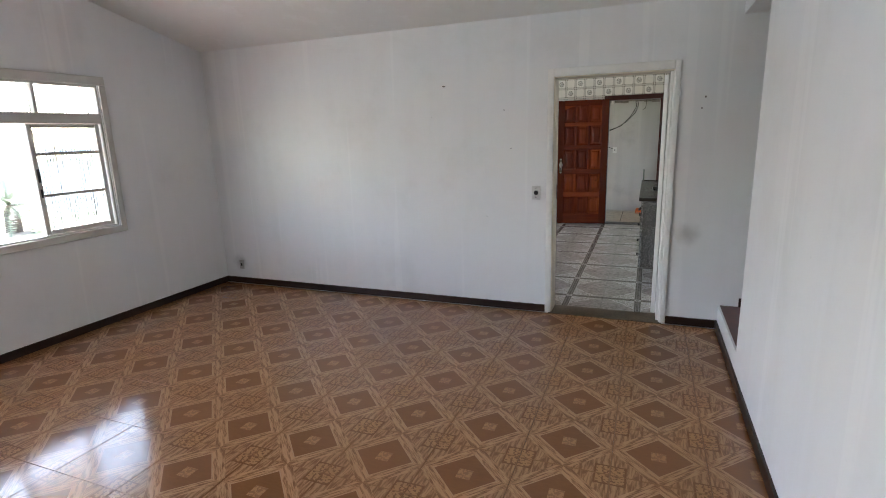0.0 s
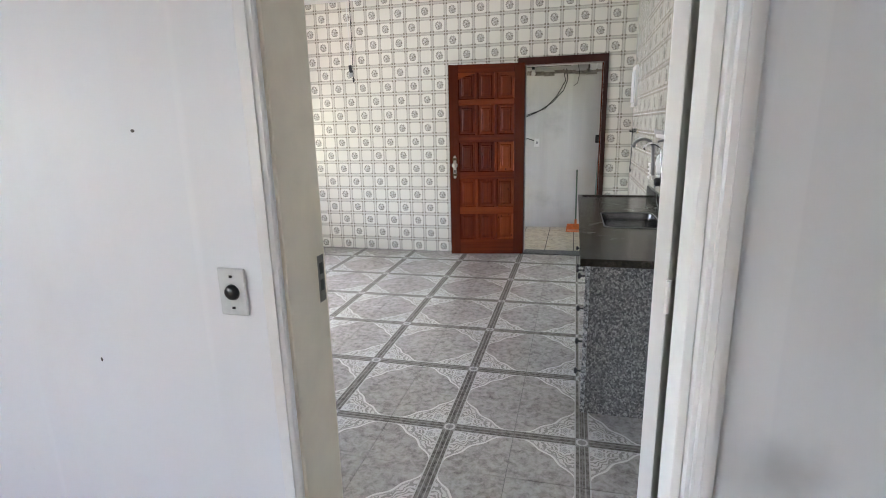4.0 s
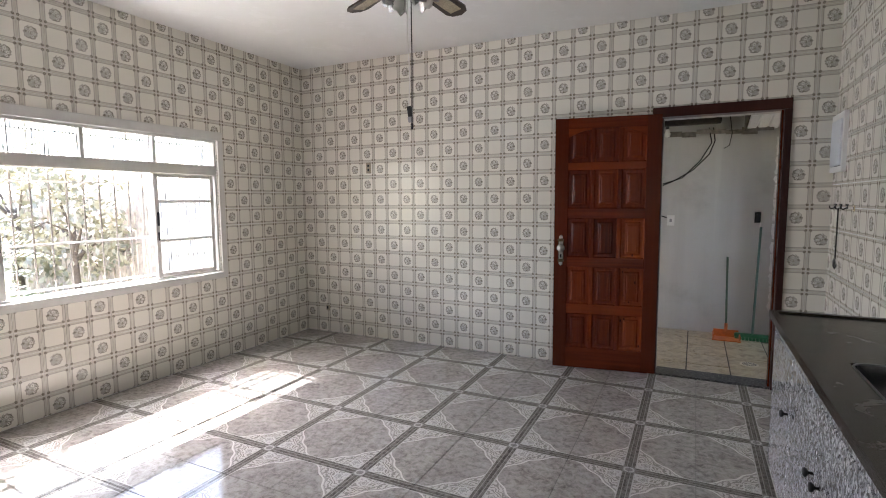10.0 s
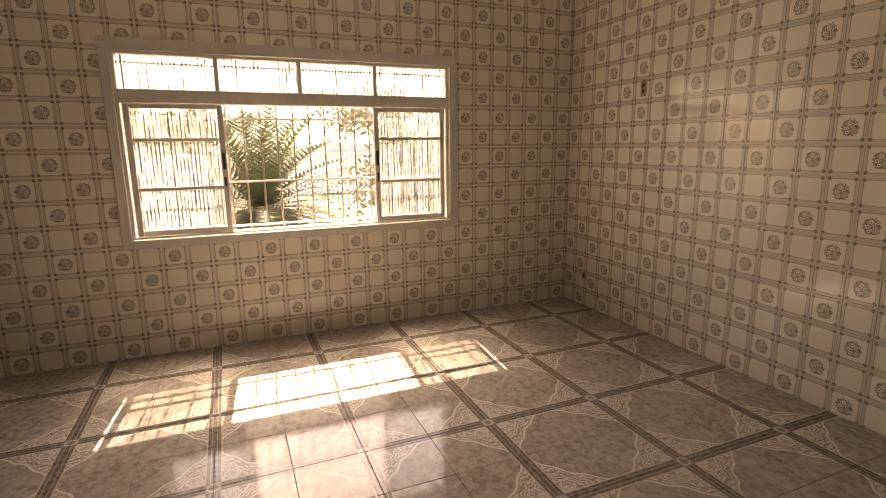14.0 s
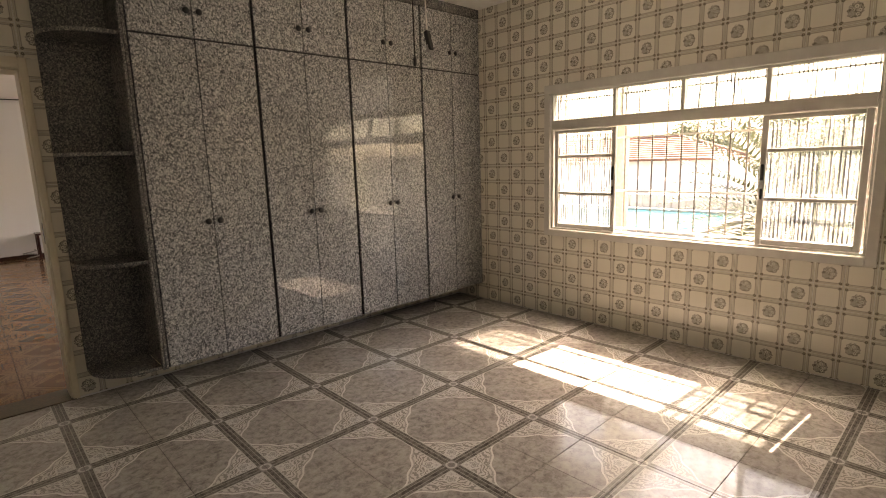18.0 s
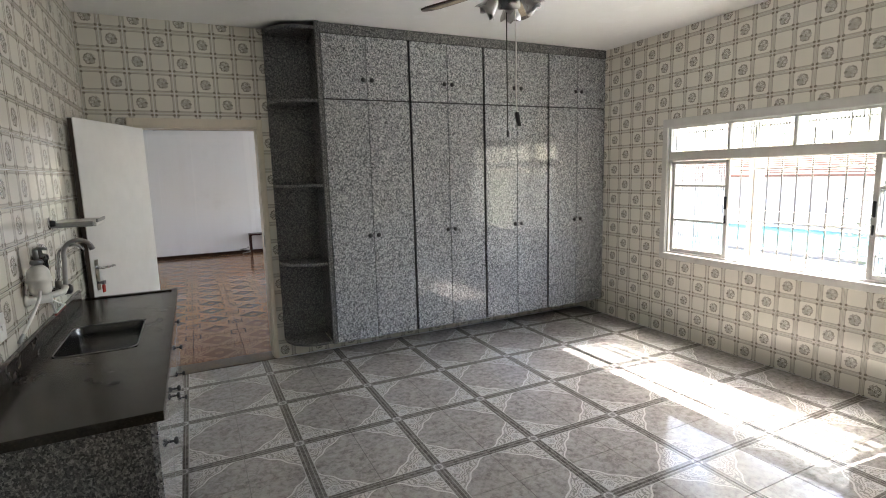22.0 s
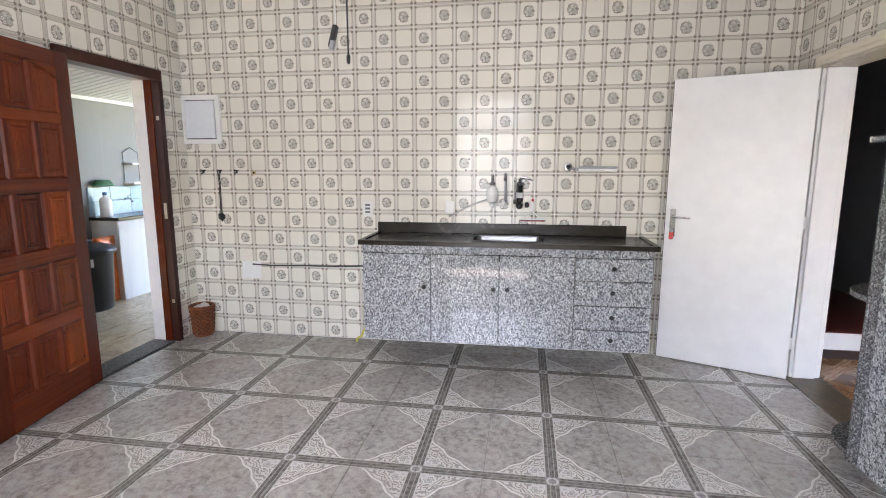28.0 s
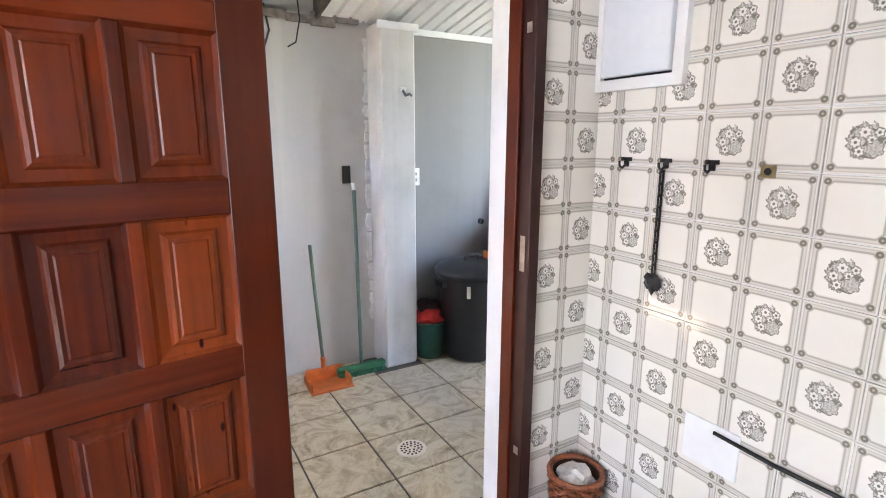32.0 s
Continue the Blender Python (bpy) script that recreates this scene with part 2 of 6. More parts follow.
def floor_tile_material():
    k = Mat("stone_pattern_floor_tile", 0.2)
    u, v = k.uv()
    du, dv = k.math("SUBTRACT", 1.0, u), k.math("SUBTRACT", 1.0, v)
    # the medallion's outline lies between a circle and a lozenge
    r = k.math("ADD", k.math("POWER", k.math("MAXIMUM", du, 0.0), 1.3), k.math("POWER", k.math("MAXIMUM", dv, 0.0), 1.3))
    r = k.math("MULTIPLY", k.math("POWER", r, 0.769), 0.891)
    ang = k.math("ARCTAN2", dv, du)
    r = k.math("ADD", r, k.math("MULTIPLY", k.math("COSINE", k.math("MULTIPLY", ang, 12.0)), 0.020))
    P = k.pos()
    blot = k.noise(P, 27, 4, 0.6, 0.5)
    fine = k.noise(P, 85, 3)
    cloud = k.noise(P, 6, 3)
    stone = k.ramp(k.math("MULTIPLY_ADD", fine, 0.20, k.math("MULTIPLY_ADD", cloud, 0.22, k.math("MULTIPLY", blot, 0.6))),
                   [(0.36, (0.20, 0.182, 0.166)), (0.45, (0.315, 0.290, 0.268)), (0.53, (0.415, 0.386, 0.358)), (0.62, (0.48, 0.45, 0.42)), (0.75, (0.55, 0.52, 0.485))])
    curl = k.node("TexWave", wave_type="RINGS", rings_direction="SPHERICAL")
    k.put(curl.inputs[0], k.warp(k.uvvec(), 5.0, 0.55))
    curl.inputs[1].default_value, curl.inputs[2].default_value, curl.inputs[3].default_value = 3.6, 3.0, 2.0
    curl.inputs[4].default_value = 2.0
    lace = k.mix(k.step(curl.outputs[1], 0.30, 0.46), (0.32, 0.298, 0.275), (0.68, 0.65, 0.61))
    for cu, rad, n in ((0.235, 0.082, 6.0), (0.155, 0.040, 4.0)):
        ru, rv = k.math("SUBTRACT", u, cu), k.math("SUBTRACT", v, cu)
        rs = k.math("SQRT", k.math("ADD", k.math("MULTIPLY", ru, ru), k.math("MULTIPLY", rv, rv)))
        rs = k.math("MULTIPLY_ADD", k.math("COSINE", k.math("MULTIPLY", k.math("ARCTAN2", rv, ru), n)), 0.012, rs)
        lace = k.mix(k.step(rs, rad + 0.028, rad + 0.02), lace, (0.72, 0.70, 0.675))
        lace = k.mix(k.step(rs, rad, rad - 0.01), lace, (0.40, 0.385, 0.37))
        lace = k.mix(k.step(k.math("ABSOLUTE", k.math("SUBTRACT", rs, rad * 0.55)), 0.012, 0.005), lace, (0.68, 0.66, 0.63))
    lace = k.mix(k.math("MULTIPLY", k.noise(P, 60, 2), 0.3), lace, (0.40, 0.38, 0.36))
    c = k.mix(k.step(r, 0.845, 0.855), stone, lace)
    rim = k.math("ABSOLUTE", k.math("SUBTRACT", r, 0.865))
    c = k.mix(k.step(rim, 0.018, 0.009), c, (0.76, 0.73, 0.69))
    c = k.mix(k.step(k.math("ABSOLUTE", k.math("SUBTRACT", r, 0.90)), 0.014, 0.006), c, (0.42, 0.40, 0.38))
    edge = k.math("MINIMUM", u, v)
    far = k.math("MAXIMUM", u, v)
    dark = k.mix(k.step(k.noise(P, 40, 4), 0.35, 0.65), (0.115, 0.102, 0.090), (0.245, 0.226, 0.205))
    inband = k.step(edge, 0.086, 0.078)
    c = k.mix(k.step(edge, 0.106, 0.098), c, (0.56, 0.535, 0.50))
    c = k.mix(inband, c, dark)
    c = k.mix(k.step(k.math("ABSOLUTE", k.math("SUBTRACT", edge, 0.030)), 0.009, 0.004), c, (0.36, 0.34, 0.315))
    corner = k.step(far, 0.100, 0.088)
    rc = k.math("SQRT", k.math("ADD", k.math("MULTIPLY", u, u), k.math("MULTIPLY", v, v)))
    ring = k.mix(k.step(k.math("ABSOLUTE", k.math("SUBTRACT", rc, 0.066)), 0.020, 0.010), (0.30, 0.285, 0.27), (0.58, 0.56, 0.53))
    c = k.mix(corner, c, ring)
    c = k.mix(k.math("MULTIPLY", k.step(k.noise(P, 1.3, 4), 0.45, 0.75), 0.22), c, (0.20, 0.18, 0.155))
    c = k.mix(k.math("MULTIPLY", k.rand(), 0.10), c, (0.42, 0.40, 0.38))
    k.color(c)
    k.rough(k.math("MULTIPLY_ADD", k.noise(P, 9, 4), 0.08, 0.05))
    k.bump(k.math("ADD", k.math("MULTIPLY", fine, 0.3), k.math("MULTIPLY", k.noise(P, 12, 2), 0.6)), 0.05, 0.0008)
    return k.m


FLOOR_TILE = floor_tile_material()


def living_tile_material():
    k = Mat("brown_parquet_pattern_tile", 0.16, 0.0, 0.4)
    u, v = k.uv()
    a, b = k.math("ABSOLUTE", k.math("SUBTRACT", u, 0.5)), k.math("ABSOLUTE", k.math("SUBTRACT", v, 0.5))
    m = k.math("ADD", a, b)
    P = k.pos()
    side = k.math("GREATER_THAN", k.math("MULTIPLY", k.math("SUBTRACT", u, 0.5), k.math("SUBTRACT", v, 0.5)), 0.0)

    def streaks(across, along, seed, scale, stretch):
        n = k.node("CombineXYZ")
        k.put(n.inputs[0], k.math("MULTIPLY", across, scale))
        k.put(n.inputs[1], k.math("MULTIPLY", along, stretch))
        k.put(n.inputs[2], k.math("MULTIPLY_ADD", side, 3.7, seed))
        return k.noise(n.outputs[0], 1.0, 3, 0.6, 0.4)

    dark, mid, pale = (0.175, 0.076, 0.030), (0.27, 0.130, 0.058), (0.46, 0.265, 0.140)
    grain = k.noise(k.scale(P, (18, 60, 18)), 1.0, 4, 0.6, 0.8)
    # plain wood in the corners, striped ribbons round a dark diamond
    corner = k.mix(k.step(streaks(a, b, 9.0, 30.0, 5.0), 0.38, 0.62), (0.195, 0.088, 0.035), (0.42, 0.222, 0.106))
    ribbon = k.mix(k.step(streaks(m, k.math("SUBTRACT", a, b), 2.0, 34.0, 3.0), 0.36, 0.60), (0.172, 0.076, 0.029), (0.48, 0.257, 0.124))
    core = k.mix(grain, (0.150, 0.056, 0.018), (0.235, 0.094, 0.033))
    c = k.mix(k.step(m, 0.365, 0.375), core, ribbon)
    c = k.mix(k.step(m, 0.575, 0.585), c, corner)
    c = k.mix(k.step(k.math("ABSOLUTE", k.math("SUBTRACT", m, 0.372)), 0.012, 0.005), c, pale)
    mx = k.math("MAXIMUM", a, b)
    glyph = k.mix(k.step(k.noise(k.uvvec(), 26, 1), 0.46, 0.54), mid, (0.40, 0.20, 0.082))
    c = k.mix(k.step(mx, 0.085, 0.078), c, glyph)
    # block motif at the tile corners
    far = k.math("MAXIMUM", k.math("SUBTRACT", 0.5, a), k.math("SUBTRACT", 0.5, b))
    block = k.mix(k.step(k.noise(k.uvvec(), 24, 1), 0.50, 0.58), (0.39, 0.195, 0.082), dark)
    c = k.mix(k.step(far, 0.162, 0.156), c, block)
    c = k.mix(k.step(k.math("ABSOLUTE", k.math("SUBTRACT", far, 0.156)), 0.012, 0.007), c, (0.16, 0.062, 0.019))
    c = k.mix(k.step(mx, 0.494, 0.498), c, (0.24, 0.11, 0.042))
    c = k.mix(k.math("MULTIPLY_ADD", k.step(k.noise(P, 1.1, 4), 0.42, 0.72), 0.22, 0.12), c, (0.245, 0.118, 0.056))
    k.color(c)
    k.rough(k.math("MULTIPLY_ADD", k.noise(P, 7, 4), 0.14, 0.07))
    k.bump(k.math("ADD", grain, k.noise(P, 40, 2)), 0.06, 0.001)
    return k.m


LIVING_TILE = living_tile_material()


def laminate(name, stops, rough, size=1.0):
    k = Mat(name, rough)
    p = k.warp(k.scale(k.pos(), (size, size, size)), 45, 0.018)
    a = k.vor(k.scale(p, (1, 1, 0.72)), 140)
    s = k.node("SeparateColor")
    k.put(s.inputs[0], a["Color"])
    b = k.vor(p, 290)
    s2 = k.node("SeparateColor")
    k.put(s2.inputs[0], b["Color"])
    f = k.math("MULTIPLY_ADD", s.outputs[0], 0.52, k.math("MULTIPLY_ADD", s2.outputs[1], 0.28, k.math("MULTIPLY", k.noise(p, 190, 2), 0.20)))
    c = k.ramp(f, stops)
    c = k.mix(k.math("MULTIPLY", k.noise(k.pos(), 2.2, 3), 0.14), c, (0.27, 0.273, 0.28))
    k.color(c)
    k.rough(k.math("MULTIPLY_ADD", k.noise(k.pos(), 12, 3), 0.06, rough - 0.03))
    k.bump(k.noise(k.pos(), 5, 2), 0.018, 0.0015)
    return k.m


GRANITE = laminate("grey_granite_laminate", [(0.22, (0.056, 0.058, 0.063)), (0.34, (0.145, 0.149, 0.157)), (0.46, (0.258, 0.265, 0.276)), (0.58, (0.355, 0.363, 0.375)), (0.70, (0.49, 0.497, 0.508)), (0.82, (0.70, 0.703, 0.707))], 0.05, 0.96)
GRANITE_DARK = laminate("dark_granite_laminate", [(0.22, (0.036, 0.0365, 0.037)), (0.46, (0.105, 0.105, 0.106)), (0.64, (0.18, 0.178, 0.175)), (0.80, (0.36, 0.355, 0.345))], 0.22, 1.25)


THRESHOLD_GRANITE = laminate("dark_threshold_granite", [(0.22, (0.010, 0.010, 0.010)), (0.46, (0.030, 0.029, 0.028)), (0.64, (0.075, 0.073, 0.070)), (0.88, (0.22, 0.215, 0.205))], 0.45)


def black_granite():
    k = Mat("black_granite", 0.14, 0.0, 0.35)
    p = k.pos()
    c = k.ramp(k.math("MULTIPLY_ADD", k.noise(p, 120, 3), 0.6, k.math("MULTIPLY", k.noise(p, 9, 3), 0.4)),
               [(0.35, (0.017, 0.0135, 0.0100)), (0.58, (0.035, 0.028, 0.021)), (0.78, (0.090, 0.074, 0.056))])
    k.color(c)
    k.rough(k.math("MULTIPLY_ADD", k.noise(p, 5, 5, 0.7, 1.0), 0.24, 0.12))
    return k.m


BLACK_GRANITE = black_granite()


def wood(name, dark, light, rough, along=2, spots=False):
    k = Mat(name, rough, 0.0, 0.32)
    o = k.obj()
    s = [38.0, 38.0, 38.0]
    s[along] = 1.1
    g = k.noise(k.scale(o, tuple(s)), 1.0, 4, 0.55, 0.25)
    s[along] = 7.0
    fine = k.noise(k.scale(o, tuple(4 * x for x in s)), 1.0, 2, 0.5)
    big = k.noise(k.pos(), 3.0, 2)
    f = k.math("MULTIPLY_ADD", g, 0.40, k.math("MULTIPLY_ADD", big, 0.12, k.math("MULTIPLY_ADD", k.rand(), 0.30, k.math("MULTIPLY", fine, 0.06))))
    c = k.ramp(f, [(0.20, dark), (0.50, tuple((a + b) / 2 for a, b in zip(dark, light))), (0.80, light)])
    if spots:
        c = k.mix(k.step(k.vor(k.scale(k.pos(), (1, 1, 0.4)), 24)["Distance"], 0.16, 0.08), c, tuple(x * 0.35 for x in dark))
    k.color(c)
    k.bump(g, 0.05, 0.0006)
    return k.m


DOOR_WOOD = wood("varnished_red_wood", (0.0525, 0.0070, 0.0030), (0.2438, 0.0370, 0.0063), 0.24)
KNOTTY_WOOD = wood("knotty_red_wood", (0.0775, 0.0110, 0.0037), (0.3125, 0.0560, 0.0088), 0.24, spots=True)
STILE_WOOD = wood("dark_varnished_stile", (0.0450, 0.0069, 0.0030), (0.1125, 0.0181, 0.0045), 0.24)
DOOR_WOOD_H = wood("varnished_red_wood_rail", (0.0620, 0.0085, 0.0035), (0.2550, 0.0400, 0.0067), 0.24, along=0)
FRAME_WOOD = wood("dark_stained_wood", (0.026, 0.007, 0.005), (0.072, 0.018, 0.010), 0.32)
BASE_WOOD = wood("dark_brown_skirting", (0.020, 0.009, 0.006), (0.060, 0.026, 0.016), 0.4, along=0)


def plaster(name, col, stain, amount, rough=0.55, marks=()):
    k = Mat(name, rough)
    p = k.pos()
    drip = k.noise(k.scale(p, (5, 5, 0.35)), 1.0, 4, 0.6)
    blot = k.noise(p, 1.6, 5, 0.65)
    f = k.math("MULTIPLY_ADD", k.step(drip, 0.45, 0.75), 0.22, k.math("MULTIPLY", k.step(blot, 0.48, 0.80), 0.6))
    c = k.mix(k.math("MULTIPLY", f, amount), col, stain)
    sp = k.step(k.noise(p, 13, 6, 0.7), 0.70, 0.78)
    c = k.mix(k.math("MULTIPLY", sp, amount * 0.8), c, tuple(x * 0.55 for x in stain))
    roller = k.step(k.noise(k.scale(p, (4.5, 4.5, 0.10), (1.7, 0, 0)), 1.0, 3, 0.6), 0.60, 0.625)
    c = k.mix(k.math("MULTIPLY", roller, 0.28), c, tuple(min(0.9, x * 1.12) for x in col))
    for at, size in marks:
        d = k.node("VectorMath", operation="DISTANCE")
        k.put(d.inputs[0], k.warp(p, 9, 0.10))
        d.inputs[1].default_value = tuple(x + 0.05 for x in at)
        c = k.mix(k.math("MULTIPLY", k.step(d.outputs["Value"], size, 0.0), 0.5), c, tuple(x * 0.45 for x in stain))
    k.color(c)
    k.bump(k.math("ADD", k.noise(p, 6, 3), k.math("MULTIPLY", k.noise(p, 70, 3), 0.4)), 0.15, 0.002)
    return k.m


PLASTER = plaster("white_painted_plaster", (0.80, 0.805, 0.815), (0.60, 0.595, 0.58), 0.5, 0.42, (((4.55, -0.175, 0.76), 0.13), ((-0.02, -0.175, 0.24), 0.12)))
YARD_PLASTER = plaster("weathered_white_plaster", (0.60, 0.585, 0.555), (0.33, 0.32, 0.30), 0.85, 0.7)
CEILING = plaster("white_ceiling_paint", (0.82, 0.815, 0.80), (0.66, 0.645, 0.61), 0.35, 0.6)
# corridor plaster coloured dark, so the shade deep inside is in the colour
SHADED_CORRIDOR = plaster("shade_darkened_corridor_plaster", (0.10, 0.10, 0.105), (0.06, 0.06, 0.06), 0.5)
LIVING_GROUT = simple("brown_grout", (0.20, 0.10, 0.045), 0.8)
YARD_GROUT = simple("dark_yard_grout", (0.10, 0.09, 0.075), 0.85)
FLOOR_GROUT = simple("grey_grout", (0.22, 0.205, 0.19), 0.8)
WHITE_PAINT = simple("white_gloss_paint", (0.80, 0.79, 0.77), 0.32, var=0.04, scale=8)
CREAM_PAINT = simple("cream_door_trim_paint", (0.76, 0.69, 0.57), 0.38, var=0.06, scale=9)
WINDOW_PAINT = simple("aged_white_window_enamel", (0.60, 0.585, 0.55), 0.35, var=0.06, scale=12)
# body coloured near black to paint the shadow lines between the doors
CARCASS = simple("shadow_gap_carcass", (0.022, 0.022, 0.023), 0.5)
GRILLE = simple("weathered_grille_paint", (0.20, 0.18, 0.155), 0.5, var=0.25)
WHITE_PLASTIC = simple("white_plastic", (0.78, 0.77, 0.74), 0.35, var=0.05)
GREY_PLASTIC = simple("grey_plastic", (0.33, 0.33, 0.33), 0.4)
BLACK_PLASTIC = simple("black_plastic", (0.012, 0.012, 0.013), 0.32, var=0.25)
BLACK_RUBBER = simple("black_cable", (0.014, 0.013, 0.012), 0.55)
IRON = simple("aged_black_iron", (0.03, 0.03, 0.029), 0.4, 0.7, 0.3)
CHROME = simple("chrome", (0.72, 0.72, 0.73), 0.12, 1.0, 0.05)
STEEL = simple("brushed_steel", (0.24, 0.24, 0.245), 0.32, 1.0, 0.1, 60)
BOWL_STEEL = simple("dark_steel_bowl", (0.13, 0.13, 0.135), 0.26, 1.0, 0.15, 40)
DARK_METAL = simple("tarnished_steel", (0.20, 0.19, 0.175), 0.4, 1.0, 0.3)
BRASS = simple("worn_brass", (0.50, 0.40, 0.22), 0.3, 1.0, 0.3)
OLD_METAL = simple("worn_nickel_lock_plate", (0.52, 0.49, 0.43), 0.33, 1.0, 0.3)
DARK_BLADE = wood("dark_fan_blade", (0.028, 0.016, 0.010), (0.085, 0.050, 0.032), 0.35, along=0)
CANE = simple("woven_cane_inlay", (0.40, 0.33, 0.23), 0.6, var=0.3, scale=160)
ORANGE = simple("orange_plastic", (0.62, 0.15, 0.03), 0.4, var=0.18)
GREEN = simple("green_plastic", (0.02, 0.13, 0.055), 0.4, var=0.2)
DARK_GREEN = simple("dark_green_plastic", (0.012, 0.065, 0.05), 0.38, var=0.2)
RED = simple("red_cloth", (0.48, 0.022, 0.016), 0.7, var=0.3)
WICKER = simple("brown_wicker", (0.20, 0.055, 0.018), 0.5, var=0.55, scale=90, bump=0.4)
BAG = simple("crumpled_white_bag", (0.62, 0.60, 0.57), 0.3, var=0.2, scale=60)
BLUE_TILE = simple("pale_blue_tile", (0.35, 0.50, 0.56), 0.2, var=0.12)
THRESHOLD = simple("brown_stone_threshold", (0.105, 0.072, 0.040), 0.4, var=0.4, scale=60)
RED_TILE = simple("dark_red_floor_tile", (0.105, 0.022, 0.016), 0.28, var=0.3, scale=12)
STAIN = simple("dark_wall_mark", (0.10, 0.09, 0.08), 0.8)
YELLOW = simple("yellow_hose", (0.62, 0.55, 0.08), 0.4)
# plaster right of the pillar, a darker grey than the other yard walls
GREY_PLASTER = plaster("dark_grey_recess_plaster", (0.245, 0.236, 0.222), (0.155, 0.148, 0.138), 0.8, 0.6, (((5.0, 6.35, 0.42), 0.34), ((5.5, 6.35, 0.55), 0.30)))
PVC = simple("white_pvc_slat", (0.80, 0.80, 0.79), 0.35, var=0.04)


def yard_tile_material():
    k = Mat("beige_marbled_yard_tile", 0.3)
    p = k.pos()
    vein = k.noise(p, 6, 6, 0.7, 2.2)
    c = k.ramp(vein, [(0.30, (0.23, 0.168, 0.088)), (0.45, (0.45, 0.365, 0.222)), (0.58, (0.61, 0.53, 0.37)), (0.66, (0.55, 0.47, 0.32)), (0.8, (0.33, 0.26, 0.15))])
    c = k.mix(k.math("MULTIPLY", k.step(k.noise(p, 1.2, 4), 0.4, 0.7), 0.35), c, (0.36, 0.34, 0.30))
    c = k.mix(k.math("MULTIPLY", k.rand(), 0.12), c, (0.40, 0.36, 0.28))
    k.color(c)
    return k.m


YARD_TILE = yard_tile_material()


def glass(name, clear, milky, rough, tint):
    """Ribbed pane glass: part of the light passes straight, part is scattered, the rest is bent by the flutes."""
    k = Mat(name, rough)
    k.b.inputs["Transmission Weight"].default_value = 1.0
    k.b.inputs["IOR"].default_value = 1.45
    k.color(tint)
    t, d = k.node("BsdfTransparent"), k.node("BsdfTranslucent")
    t.inputs[0].default_value, d.inputs[0].default_value = (*tint, 1), (*tint, 1)
    m1, m2 = k.node("MixShader"), k.node("MixShader")
    m1.inputs[0].default_value, m2.inputs[0].default_value = clear / (clear + milky), 1 - clear - milky
    k.nt.links.new(d.outputs[0], m1.inputs[1])
    k.nt.links.new(t.outputs[0], m1.inputs[2])
    k.nt.links.new(m1.outputs[0], m2.inputs[1])
    k.nt.links.new(k.b.outputs[0], m2.inputs[2])
    # dark ribs painted in for the shading between the flutes
    sep = k.node("SeparateXYZ")
    k.put(sep.inputs[0], k.pos())
    g = k.math("ABSOLUTE", k.math("SUBTRACT", k.math("FRACT", k.math("MULTIPLY", sep.outputs[1], 44.0)), 0.5))
    rib_shade, m3 = k.node("BsdfDiffuse"), k.node("MixShader")
    rib_shade.inputs[0].default_value = (0.115, 0.120, 0.120, 1)
    # uneven mask that breaks up the painted rib shading
    worn = k.step(k.noise(k.scale(k.pos(), (1, 30, 5)), 1.0, 3), 0.35, 0.60)
    k.put(m3.inputs[0], k.math("MULTIPLY", k.math("MULTIPLY", k.step(g, 0.24, 0.36), worn), 0.92))
    k.nt.links.new(m2.outputs[0], m3.inputs[1])
    k.nt.links.new(rib_shade.outputs[0], m3.inputs[2])
    k.nt.links.new(m3.outputs[0], k.nt.nodes["Material Output"].inputs[0])
    return k.m


FLUTED = glass("fluted_glass", 0.24, 0.08, 0.02, (0.90, 0.955, 0.97))


def shade_glass():
    k = Mat("frosted_tulip_glass", 0.35)
    k.b.inputs["Transmission Weight"].default_value = 0.55
    k.color(k.mix(k.noise(k.pos(), 30, 2), (0.72, 0.69, 0.63), (0.82, 0.80, 0.76)))
    return k.m


TULIP = shade_glass()


def water_material():
    k = Mat("pool_water", 0.04)
    k.color(k.mix(k.noise(k.pos(), 0.7, 3), (0.014, 0.21, 0.26), (0.03, 0.29, 0.33)))
    k.bump(k.noise(k.pos(), 4, 3), 0.15, 0.02)
    return k.m


WATER = water_material()


def leaf_material(name, a, b):
    k = Mat(name, 0.5)
    k.color(k.mix(k.island(), a, b))
    return k.m


LEAF = leaf_material("tree_leaves", (0.040, 0.062, 0.030), (0.115, 0.145, 0.080))
LEAF_DRY = leaf_material("yellowing_vine_leaves", (0.13, 0.125, 0.085), (0.29, 0.27, 0.19))
LEAF_PALE = leaf_material("dusty_grey_green_leaves", (0.075, 0.098, 0.072), (0.18, 0.205, 0.155))
PALM_LEAF = leaf_material("palm_leaflets", (0.055, 0.075, 0.040), (0.15, 0.170, 0.095))
BARK = simple("grey_brown_bark", (0.085, 0.066, 0.050), 0.85, var=0.4, scale=30, bump=0.5)


def ground_material():
    k = Mat("lawn_and_soil", 0.9)
    p = k.pos()
    g = k.mix(k.noise(p, 30, 4), (0.05, 0.075, 0.02), (0.13, 0.15, 0.05))
    c = k.mix(k.step(k.noise(p, 0.5, 4), 0.45, 0.6), g, (0.16, 0.13, 0.09))
    k.color(c)
    return k.m


GROUND = ground_material()
PAVING = simple("pale_concrete_paving", (0.215, 0.210, 0.200), 0.8, var=0.2, scale=3)
OUT_WALL = plaster("stained_garden_wall", (0.58, 0.56, 0.55), (0.36, 0.33, 0.31), 0.9, 0.8)
ROOF_CLAY = simple("clay_roof_tile", (0.15, 0.066, 0.043), 0.75, var=0.35, scale=5)
HILL = simple("hazy_blue_hill", (0.42, 0.46, 0.48), 0.9, var=0.1, scale=0.02)
